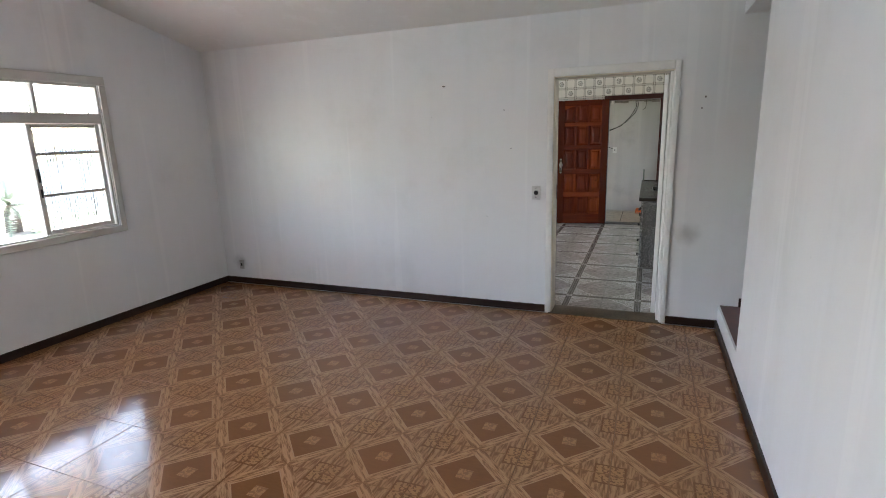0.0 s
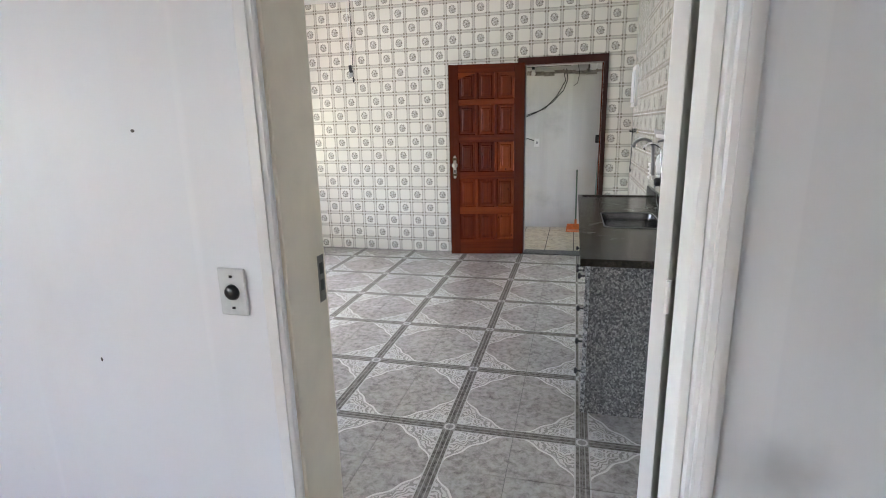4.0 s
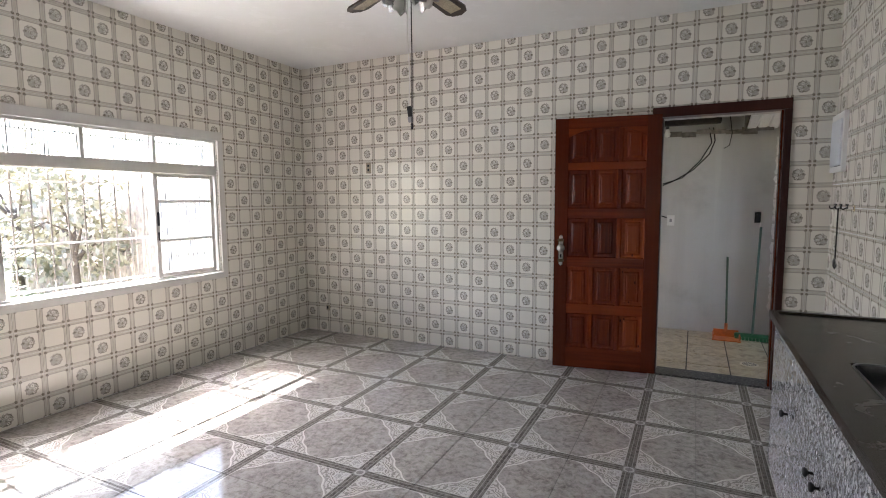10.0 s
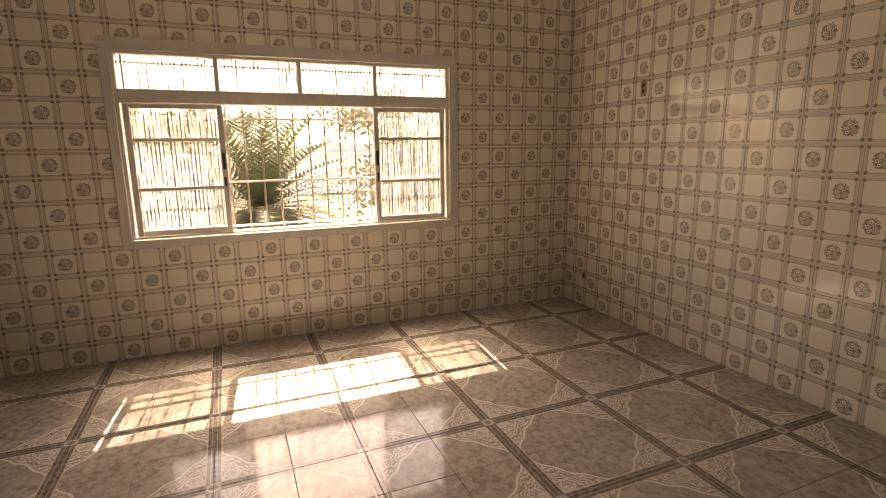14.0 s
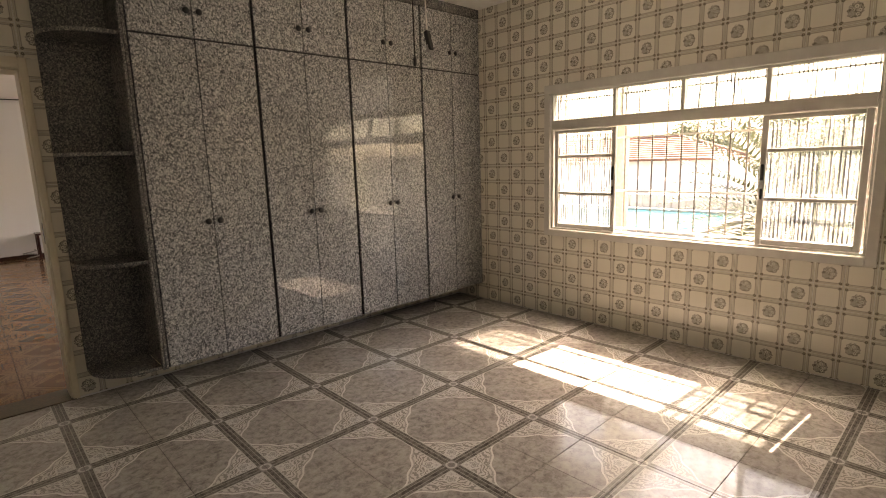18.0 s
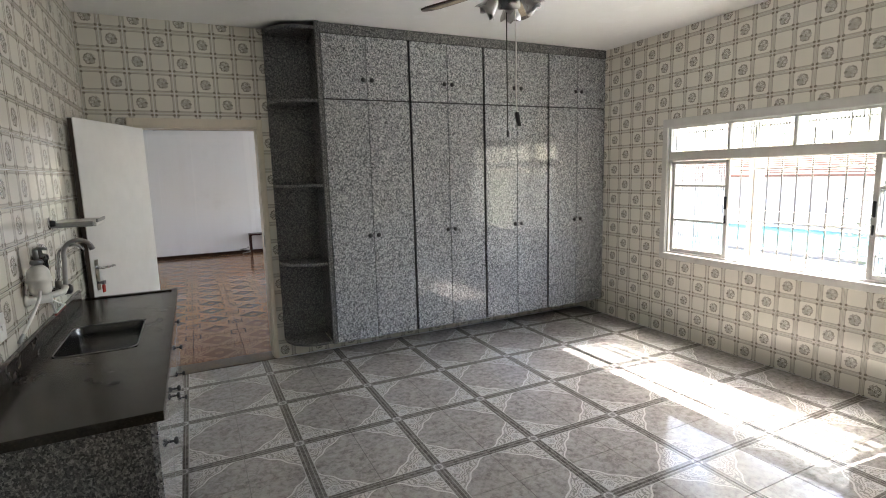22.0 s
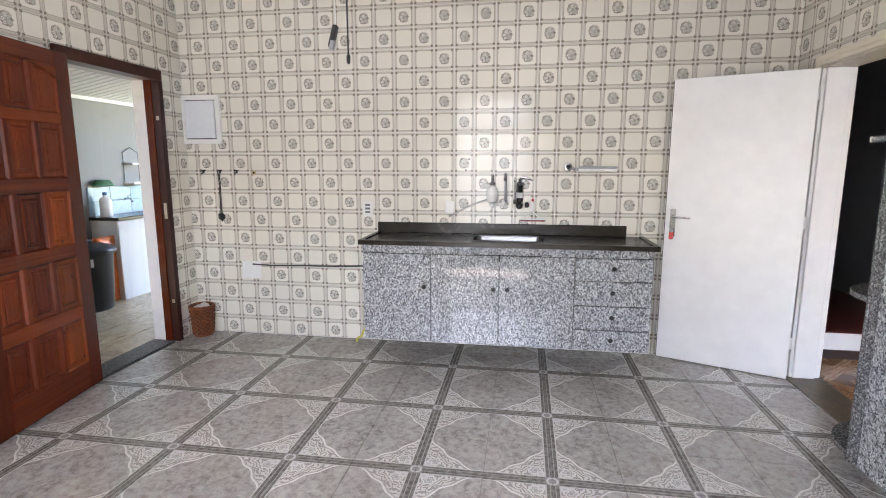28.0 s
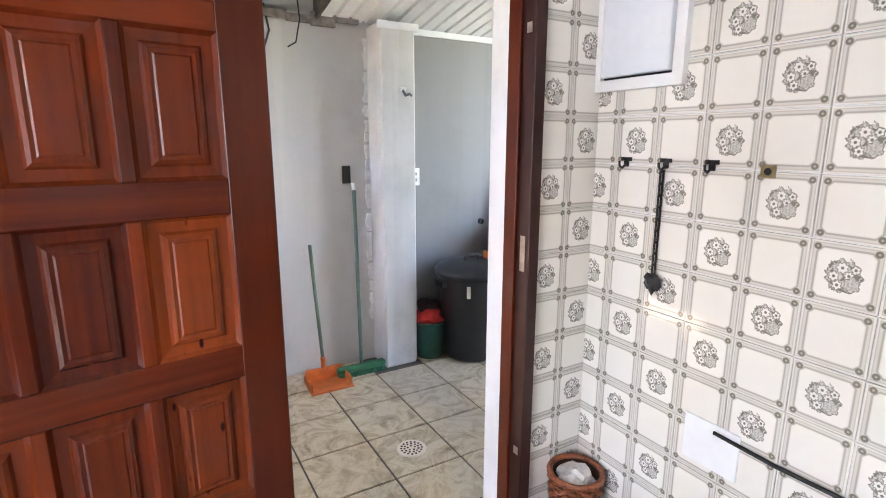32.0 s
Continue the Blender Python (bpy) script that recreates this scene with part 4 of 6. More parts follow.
part("back_panel", boxes((CX[0] + 0.019, 0.012, CB, 3.388, 0.024, H - 0.002)), GRANITE_DARK, ends)


def round_shelf(z, t=0.022):
    x0, x1, d = CX[0] + 0.038, 3.388, CF - 0.006
    out = [(x0, 0.024), (x1, 0.024), (x1, 0.11)]
    r = 0.26
    for k in range(1, 13):
        a = math.pi / 2 * k / 12
        out.append((x1 - r * (1 - math.cos(a)), 0.11 + (d - 0.11) * math.sin(a)))
    out.append((x0, d))
    return prism(out, z - t / 2, z + t / 2)


for z in (CB + 0.012, 0.865, 1.522, 2.20, H - 0.05):
    part("board", round_shelf(z), GRANITE_DARK, ends)


# ---- sink cabinet, worktop and sink ----
SX = 4.186
sc = thing("sink_cabinet", "blue-grey granite-pattern sink cabinet with black knobs, hung off the floor", "cabinet")
S0, S1, SB, ST = 0.955, 2.905, 0.182, 0.868
part("body", boxes((SX + 0.019, S0 + 0.02, SB, W - 0.012, S1 - 0.02, SB + 0.018), (SX + 0.019, 1.44, SB + 0.018, W - 0.012, 1.456, 0.70), (SX + 0.019, 1.94, SB + 0.018, W - 0.012, 1.956, 0.70), (SX + 0.019, 2.41, SB + 0.018, W - 0.012, 2.426, 0.70)), GRANITE_DARK, sc)
part("side_panel", box(SX + 0.019, S0, SB, W - 0.012, S0 + 0.019, ST, 0.001), GRANITE_DARK, sc)
part("side_panel", box(SX + 0.019, S1 - 0.019, SB, W - 0.012, S1, ST, 0.001), GRANITE_DARK, sc)
part("top_rail", box(SX, S0, 0.815, SX + 0.019, S1, ST, 0.001), GRANITE, sc)
for a, b, ky in ((2.422, S1, 2.466), (1.952, 2.416, 1.985), (1.452, 1.946, 1.892)):
    d = part("door", box(SX, a, SB, SX + 0.019, b, 0.809, 0.002), GRANITE, sc)
    part("knob", knob(n=(-1, 0, 0), at=(SX, ky, 0.58), r=0.016), BLACK_PLASTIC, d, "black knob", smooth=True)
for z0, z1 in ((0.662, 0.809), (0.493, 0.656), (0.326, 0.487), (SB, 0.320)):
    d = part("drawer_front", box(SX, S0, z0, SX + 0.019, 1.446, z1, 0.002), GRANITE, sc)
    part("knob", knob(n=(-1, 0, 0), at=(SX, 1.205, (z0 + z1) / 2 + 0.01), r=0.016), BLACK_PLASTIC, d, "black knob", smooth=True)

top = thing("sink_worktop", "black granite worktop with an upstand and a raised drip edge", "worktop")
T0, T1, TF, TZ1 = 0.928, 2.93, 4.163, 0.898
BX0, BX1, BY0, BY1 = 4.295, 4.60, 1.65, 2.15          # bowl opening
part("slab", boxes((TF, T0, ST, BX0, T1, TZ1 - 0.006), (BX1, T0, ST, W - 0.008, T1, TZ1 - 0.006), (BX0, T0, ST, BX1, BY0, TZ1 - 0.006), (BX0, BY1, ST, BX1, T1, TZ1 - 0.006)), BLACK_GRANITE, top)
part("drip_edge", boxes((TF, T0, TZ1 - 0.0055, TF + 0.03, T1, TZ1 + 0.002), (TF + 0.03, T0, TZ1 - 0.0055, W - 0.03, T0 + 0.03, TZ1 + 0.002), (TF + 0.03, T1 - 0.03, TZ1 - 0.0055, W - 0.03, T1, TZ1 + 0.002)), BLACK_GRANITE, top)
part("upstand", box(W - 0.03, T0 + 0.12, TZ1 - 0.0055, W - 0.008, T1 - 0.002, TZ1 + 0.075, 0.004), BLACK_GRANITE, top)


def rounded_rect(x0, y0, x1, y1, r, n=5):
    out = []
    for cx, cy, a0 in ((x1 - r, y1 - r, 0), (x0 + r, y1 - r, 90), (x0 + r, y0 + r, 180), (x1 - r, y0 + r, 270)):
        for k in range(n + 1):
            a = radians(a0 + 90 * k / n)
            out.append((cx + r * math.cos(a), cy + r * math.sin(a)))
    return out


def bowl():
    b = bmesh.new()
    rings = []
    for ins, z, r in ((-0.0005, -0.006, 0.05), (0.001, -0.010, 0.05), (0.004, -0.05, 0.05), (0.012, -0.14, 0.05), (0.045, -0.16, 0.04)):
        rings.append([b.verts.new((x, y, TZ1 + z)) for x, y in rounded_rect(BX0 + ins, BY0 + ins, BX1 - ins, BY1 - ins, r)])
    for a, c in zip(rings, rings[1:]):
        n = len(a)
        for k in range(n):
            b.faces.new((a[k], a[(k + 1) % n], c[(k + 1) % n], c[k]))
    b.faces.new(rings[-1])
    return b


sink = thing("kitchen_sink", "dark stainless steel sink bowl let into the black worktop", "sink")
part("bowl", bowl(), BOWL_STEEL, sink, smooth=True)
rim = rounded_rect(BX0, BY0, BX1, BY1, 0.05)
part("rim", tube([(x, y, TZ1 - 0.0045) for x, y in rim + rim[:1]], 0.0032, 6, cap=False), STEEL, sink, "thin bright steel rim")
part("drain", lathe([(0.0, 0.004), (0.03, 0.004), (0.036, 0.001), (0.036, -0.004)], 20, centre=((BX0 + BX1) / 2, (BY0 + BY1) / 2, TZ1 - 0.158)), CHROME, sink)


def arc(c, r, a0, a1, u, v, n=12):
    """Points on an arc about c in the plane of u and v."""
    u, v, c = Vector(u), Vector(v), Vector(c)
    return [c + r * (math.cos(radians(a0 + (a1 - a0) * k / n)) * u + math.sin(radians(a0 + (a1 - a0) * k / n)) * v) for k in range(n + 1)]


# white plastic tap with a filter jar
tap = thing("plastic_tap", "white plastic wall tap with a filter jar and a swan-neck spout", "tap", (W - 0.01, 2.03, 1.12))
part("inlet", tube([(0, 0, 0), (-0.012, 0, 0), (-0.014, 0, 0), (-0.09, 0, 0)], [0.026, 0.024, 0.018, 0.017], 12), WHITE_PLASTIC, tap, smooth=True)
part("jar", lathe([(0.0, 0.000), (0.024, 0.000), (0.036, 0.008), (0.040, 0.020), (0.040, 0.050), (0.045, 0.054), (0.045, 0.070), (0.041, 0.074), (0.040, 0.092), (0.034, 0.110), (0.020, 0.123), (0.0, 0.127)], 24, centre=(-0.055, 0, 0.02)), WHITE_PLASTIC, tap, smooth=True)
part("collar", lathe([(0.0, 0.0), (0.020, 0.0), (0.024, 0.010), (0.020, 0.020), (0.0, 0.020)], 16, centre=(-0.055, 0, 0.146)), STEEL, tap, smooth=True)
part("lever", tube([(-0.055, 0, 0.165), (-0.055, 0, 0.205), (-0.062, -0.004, 0.214), (-0.095, -0.006, 0.208)], [0.010, 0.009, 0.008, 0.006], 10), STEEL, tap, "worn metal tap knob", smooth=True)
part("outlet", tube([(-0.055, 0.0, 0.0), (-0.080, -0.05, 0.004), (-0.115, -0.085, 0.010), (-0.122, -0.10, 0.030)], 0.014, 12), WHITE_PLASTIC, tap, smooth=True)
part("spout", tube([(-0.122, -0.10, 0.025), (-0.125, -0.10, 0.075), (-0.130, -0.10, 0.135)] + arc((-0.186, -0.10, 0.172), 0.056, 0, 138, (1, 0, 0), (0, 0, 1), 12) + [(-0.234, -0.10, 0.200)], 0.0095, 10), GREY_PLASTIC, tap, "grey gooseneck spout", smooth=True)
part("nozzle", tube([(-0.229, -0.10, 0.205), (-0.238, -0.10, 0.182)], 0.0115, 10), STEEL, tap, smooth=True)
part("hose", tube([(-0.06, 0.02, 0.045), (-0.070, 0.10, 0.020), (-0.065, 0.20, -0.025), (-0.05, 0.29, -0.075)], 0.006, 8), WHITE_PLASTIC, tap, smooth=True)
part("hose_tip", tube([(-0.05, 0.288, -0.074), (-0.045, 0.325, -0.092)], 0.007, 8), GREY_PLASTIC, tap, smooth=True)

# chrome tap with a filter canister
ct = thing("chrome_tap", "chrome wall tap with a dark filter canister and a curved spout", "tap", (W + 0.012, 1.828, 1.122))
part("body", tube([(-0.02, 0, 0), (-0.030, 0, 0), (-0.032, 0, 0), (-0.055, 0, -0.004), (-0.075, 0, 0), (-0.115, 0, 0)], [0.030, 0.028, 0.018, 0.026, 0.016, 0.014], 16), CHROME, ct, smooth=True)
part("canister", lathe([(0.0, 0.0), (0.024, 0.0), (0.028, 0.010), (0.028, 0.115), (0.033, 0.120), (0.033, 0.136), (0.026, 0.144), (0.012, 0.148), (0.010, 0.170), (0.0, 0.172)], 24, centre=(-0.045, 0.0, 0.020)), simple("smoked_chrome", (0.20, 0.20, 0.20), 0.16, 0.9), ct, smooth=True)
part("label", lathe([(0.0286, 0.030), (0.0286, 0.070)], 24, centre=(-0.045, 0, 0.020)), WHITE_PLASTIC, ct)
part("handle", tube([(-0.045, 0, 0.188), (-0.045, -0.02, 0.200), (-0.047, -0.05, 0.196), (-0.050, -0.095, 0.180)], [0.012, 0.011, 0.009, 0.006], 10), CHROME, ct, smooth=True)
part("knob", turned(lathe([(0.0, 0.024), (0.016, 0.022), (0.024, 0.012), (0.024, -0.008), (0.014, -0.016), (0.0, -0.016)], 16), pose(-0.128, 0, -0.004, 0, -90, 0)), BLACK_PLASTIC, ct, smooth=True)
part("knob", turned(lathe([(0.0, 0.022), (0.014, 0.020), (0.021, 0.012), (0.021, -0.006), (0.012, -0.012), (0.0, -0.012)], 16), pose(-0.045, -0.050, -0.002, 90, 0, 0)), BLACK_PLASTIC, ct, smooth=True)
part("spout", tube([(-0.100, 0.012, 0.0), (-0.104, 0.030, 0.018), (-0.106, 0.032, 0.070), (-0.116, 0.032, 0.130)] + arc((-0.166, 0.032, 0.152), 0.050, 8, 140, (1, 0, 0), (0, 0, 1), 12) + [(-0.213, 0.032, 0.172)], 0.009, 10), CHROME, ct, smooth=True)
part("joint", tube([(-0.105, 0.032, 0.010), (-0.106, 0.032, 0.042)], 0.013, 12), DARK_METAL, ct, smooth=True)

# small squeegee leaning on the upstand
sq = thing("squeegee", "small white squeegee with a dull red blade, hanging on the tiles", "squeegee", (W - 0.012, 1.73, 1.010))
part("arm", tube([(-0.048, -0.088, 0.004), (-0.028, -0.030, 0.032), (-0.010, 0.0, 0.062)], 0.005, 8), WHITE_PLASTIC, sq, smooth=True)
part("arm", tube([(-0.048, 0.088, 0.004), (-0.028, 0.030, 0.032), (-0.010, 0.0, 0.062)], 0.005, 8), WHITE_PLASTIC, sq, smooth=True)
part("handle", box(-0.012, -0.008, 0.05, -0.001, 0.008, 0.135, 0.004), WHITE_PLASTIC, sq)
part("hanger", lathe([(0.0, -0.010), (0.009, -0.007), (0.011, 0.0), (0.009, 0.007), (0.0, 0.010)], 14, centre=(-0.006, 0, 0.145)), RED, sq, "round red hanging knob", smooth=True)
part("bar", box(-0.055, -0.092, 0.0, -0.042, 0.092, 0.008, 0.002), WHITE_PLASTIC, sq)
part("blade", box(-0.054, -0.095, -0.010, -0.044, 0.095, 0.0005, 0.002), simple("dull_red_rubber", (0.20, 0.02, 0.018), 0.6), sq, "dull red rubber blade")

# narrow shelf and ring beside the taps
sh = thing("soap_shelf", "narrow white plastic shelf screwed to the tiled wall", "shelf", (W - 0.008, 1.26, 1.386))
part("tray", box(-0.195, -0.095, -0.018, 0, 0.165, 0.012, 0.006, seg=2), WHITE_PLASTIC, sh)
part("lip", box(-0.203, -0.095, 0.002, -0.193, 0.165, 0.020, 0.003), GREY_PLASTIC, sh, "grey metal front lip")
part("end_cap", box(-0.185, 0.1655, -0.015, 0, 0.190, 0.011, 0.005), GREY_PLASTIC, sh)
rg = thing("wall_valve", "round dark wall valve with a chrome rim", "valve", (W - 0.008, 1.482, 1.398))
part("rim", turned(lathe([(0.030, 0), (0.032, 0.006), (0.026, 0.012), (0.02, 0.012)], 20), pose(0, 0, 0, 0, -90, 0)), CHROME, rg, smooth=True)
part("core", turned(lathe([(0.0, 0.03), (0.014, 0.03), (0.019, 0.006), (0.019, 0.0)], 16), pose(0, 0, 0, 0, -90, 0)), IRON, rg, smooth=True)


# ---- wall fittings ----
def plate(name, at, facing, w, h, label, category, slots, mat=None, dark=None):
    """A cover plate on a wall; facing is the turn about z of its front, which looks along -y when 0."""
    t = thing(name, label, category, at, facing)
    part("cover", box(-w / 2, -0.008, -h / 2, w / 2, 0.0, h / 2, 0.003), mat or WHITE_PLASTIC, t)
    for x, z, a, c in slots:
        part("socket" if "outlet" in name else "button", box(x - a / 2, -0.011, z - c / 2, x + a / 2, -0.0075, z + c / 2, 0.001), dark or GREY_PLASTIC, t)
    return t


plate("outlet", (W - 0.007, 3.012, 1.075), -90, 0.085, 0.118, "white plastic outlet plate above the worktop", "outlet", ((0, 0.028, 0.040, 0.016), (0, 0.0, 0.040, 0.016), (0, -0.028, 0.040, 0.016)), dark=simple("worn_socket_grey", (0.16, 0.16, 0.155), 0.5, var=0.3, scale=120))
plate("outlet", (W - 0.007, 2.355, 1.092), -90, 0.075, 0.10, "white plastic outlet plate behind the tap hose", "outlet", ((0, 0, 0.02, 0.02),), dark=WHITE_PLASTIC)
plate("outlet", (0.853, L - 0.007, 1.745), 0, 0.055, 0.11, "small brown outlet plate on the tiled wall", "outlet", ((0, 0.02, 0.02, 0.025), (0, -0.02, 0.02, 0.025)), simple("beige_brown_plate", (0.30, 0.25, 0.18), 0.5), IRON)
plate("outlet", (0.296, L - 0.007, 0.262), 0, 0.05, 0.06, "dark uncovered outlet box low on the tiled wall", "outlet", ((-0.006, 0.004, 0.02, 0.03),), simple("grimy_plate", (0.33, 0.29, 0.22), 0.6), IRON)
sw = plate("light_switch", (3.342, SY, 1.069), 0, 0.075, 0.118, "white plastic switch plate with a round black button", "light switch", (), simple("pale_grey_plate", (0.60, 0.61, 0.60), 0.4))
part("button", turned(lathe([(0.0, 0.008), (0.017, 0.007), (0.020, 0.0)], 18), pose(0, -0.008, 0, 90, 0, 0)), BLACK_PLASTIC, sw, smooth=True)
part("screw", boxes((-0.004, -0.0095, 0.036, 0.004, -0.0078, 0.042)), IRON, sw)
part("screw", boxes((-0.004, -0.0095, -0.042, 0.004, -0.0078, -0.036)), IRON, sw)
plate("outlet", (0.008, SY, 0.213), 0, 0.06, 0.10, "grimy outlet plate low on the living room wall", "outlet", ((0, 0, 0.02, 0.03),), simple("grimy_outlet", (0.40, 0.39, 0.37), 0.6), IRON)

panel = thing("fuse_box", "white painted fuse box with a flat door on the tiled wall", "fuse box", (W - 0.007, 4.385, 1.775))
part("frame", boxes((-0.022, -0.165, -0.19, 0, 0.165, -0.155), (-0.022, -0.165, 0.155, 0, 0.165, 0.19), (-0.022, -0.165, -0.155, 0, -0.130, 0.155), (-0.022, 0.140, -0.155, 0, 0.165, 0.155)), WHITE_PAINT, panel)
part("backing", boxes((-0.004, -0.130, -0.155, -0.001, 0.140, 0.155)), IRON, panel)
part("door", box(-0.030, -0.122, -0.147, -0.006, 0.133, 0.147, 0.003), simple("pale_blue_white_paint", (0.72, 0.74, 0.77), 0.35, var=0.03), panel)

for y in (4.409, 4.262, 4.115):
    hk = thing("wall_hook", "small dark cast-iron double hook screwed to the tiles", "hook", (W - 0.007, y, 1.354), group="hooks on the tiled wall")
    part("plate", box(-0.004, -0.010, -0.008, 0, 0.010, 0.022, 0.003), IRON, hk)
    part("prong", tube([(-0.004, 0, 0.0), (-0.022, 0, -0.012), (-0.034, 0, -0.004), (-0.036, 0, 0.010)], 0.0038, 8), IRON, hk, smooth=True)
    part("leaf", boxes((-0.006, -0.019, 0.010, 0, -0.009, 0.022), (-0.006, 0.009, 0.010, 0, 0.019, 0.022)), IRON, hk)
wo = thing("wall_plug", "brass-coloured plug square with a dark hole on the tiles", "wall plug", (W - 0.007, 3.965, 1.352))
part("square", box(-0.004, -0.019, -0.017, 0, 0.019, 0.017, 0.001), BRASS, wo)
part("hole", turned(lathe([(0.0, 0.0012), (0.009, 0.001), (0.009, 0.0)], 12), pose(-0.004, 0, 0, 0, -90, 0)), IRON, wo)

st = thing("hanging_strap", "dark iron chain strap with a rosette, hanging from a wall hook", "hanging ornament", (W - 0.024, 4.262, 1.342))
z = 0.0
for k in range(9):
    ln = 0.036
    a = bmesh.new()
    for dx in (-0.005, 0.005):
        box(-0.003, dx - 0.002, z - ln, 0.003, dx + 0.002, z, 0, a)
    box(-0.003, -0.007, z - 0.008, 0.003, 0.007, z, 0, a)
    part("link", a, IRON, st)
    z -= ln
ros = lathe([(0.0, 0.012), (0.014, 0.011), (0.024, 0.004), (0.026, 0.0), (0.0, -0.001)], 10)
for v in ros.verts:
    if v.co.xy.length > 0.02 and int(math.atan2(v.co.y, v.co.x) * 10 / math.pi) % 2:
        v.co.xy *= 1.35
part("rosette", turned(ros, pose(0, 0, z - 0.022, 0, -90, 0)), IRON, st)
part("tip", turned(lathe([(0.0, -0.035), (0.010, -0.015), (0.013, 0.0)], 10), pose(0, 0, z - 0.035)), IRON, st)

# filled tile and loose cable on the east wall
single("tile_patch", box(W - 0.0105, 3.945, 0.475, W - 0.006, 4.115, 0.622, 0.002), simple("white_filler", (0.80, 0.80, 0.79), 0.5, var=0.03), "smooth white patch where one tile was filled", "wall patch")
single("power_cable", tube([(W - 0.012, 4.02, 0.597), (W - 0.016, 3.85, 0.592), (W - 0.015, 3.6, 0.598), (W - 0.018, 3.3, 0.602), (W - 0.015, 3.1, 0.610), (W - 0.02, 2.915, 0.617)], 0.006, 8), BLACK_RUBBER, "thin black cable stapled along the tiles", "cable", smooth=True)
single("garden_hose", tube([(W - 0.10, 2.885, 0.30), (W - 0.05, 2.955, 0.255), (W - 0.03, 3.03, 0.178), (W - 0.028, 3.06, 0.09), (W - 0.03, 3.085, 0.03), (W - 0.05, 3.12, 0.010), (W - 0.10, 3.10, 0.009)], 0.009, 8), YELLOW, "yellow drain hose coming down beside the sink cabinet", "hose", smooth=True)

bk = thing("wicker_basket", "small brown wicker waste basket with crumpled plastic inside", "basket", (4.572, 4.442, 0.0))
part("base", lathe([(0.0, 0.0), (0.074, 0.0), (0.074, 0.012), (0.0, 0.012)], 20), WICKER, bk)
for k in range(13):
    z, r = 0.012 + k * 0.018, 0.075 + 0.016 * k / 12
    pts = [((r + 0.0050 * math.cos(12 * a + math.pi * k)) * math.cos(a), (r + 0.0050 * math.cos(12 * a + math.pi * k)) * math.sin(a), z + 0.008) for a in [2 * math.pi * j / 48 for j in range(49)]]
    part("strand", tube(pts, 0.0078, 6, cap=False), WICKER, bk)
part("lining", lathe([(0.068, 0.01), (0.083, 0.246), (0.080, 0.246), (0.065, 0.01)], 20), simple("dark_wicker_core", (0.05, 0.018, 0.008), 0.7), bk)
part("rim", tube([(0.094 * math.cos(2 * math.pi * j / 24), 0.094 * math.sin(2 * math.pi * j / 24), 0.25) for j in range(25)], 0.011, 8, cap=False), WICKER, bk)
random.seed(3)
b = bmesh.new()
bmesh.ops.create_icosphere(b, subdivisions=3, radius=0.068)
for v in b.verts:
    v.co *= 1 + 0.38 * noise.noise(v.co * 26)
    v.co.z *= 0.62
b.transform(Matrix.Translation((0, 0, 0.226)))
part("plastic_bag", b, BAG, bk, "crumpled clear-white plastic bag")

for y, z in ((2.267, 1.459), (2.212, 1.458), (2.237, 1.375)):
    single("screw_hole", turned(lathe([(0.0, 0.0022), (0.006, 0.002), (0.007, 0.0)], 10), pose(W - 0.0065, y, z, 0, -90, 0)), STAIN, "dark empty screw hole in the tiled wall", "wall mark", group="screw holes in the tiles")

# ---- ceiling fan ----
fan = thing("ceiling_fan", "dark five-blade ceiling fan with cane inlays and frosted tulip lights", "ceiling fan", (2.547, 2.41, H))
part("canopy", lathe([(0.0, 0.0), (0.066, 0.0), (0.066, -0.012), (0.060, -0.03), (0.04, -0.055), (0.034, -0.072), (0.0, -0.075)], 28), IRON, fan, smooth=True)
part("rod", tube([(0, 0, -0.07), (0, 0, -0.20)], 0.012, 14), IRON, fan, smooth=True)
part("motor", lathe([(0.0, -0.19), (0.06, -0.195), (0.105, -0.21), (0.118, -0.225), (0.118, -0.29), (0.105, -0.305), (0.06, -0.315), (0.0, -0.318)], 32), IRON, fan, smooth=True)
part("light_kit", lathe([(0.0, -0.31), (0.052, -0.315), (0.058, -0.345), (0.045, -0.375), (0.03, -0.395), (0.0, -0.40)], 24), IRON, fan, smooth=True)


def blade():
    out = [(0.17, -0.045), (0.30, -0.058), (0.46, -0.064), (0.505, -0.045), (0.525, 0.0), (0.505, 0.045), (0.46, 0.064), (0.30, 0.058), (0.17, 0.045)]
    return prism(out, -0.005, 0.004)


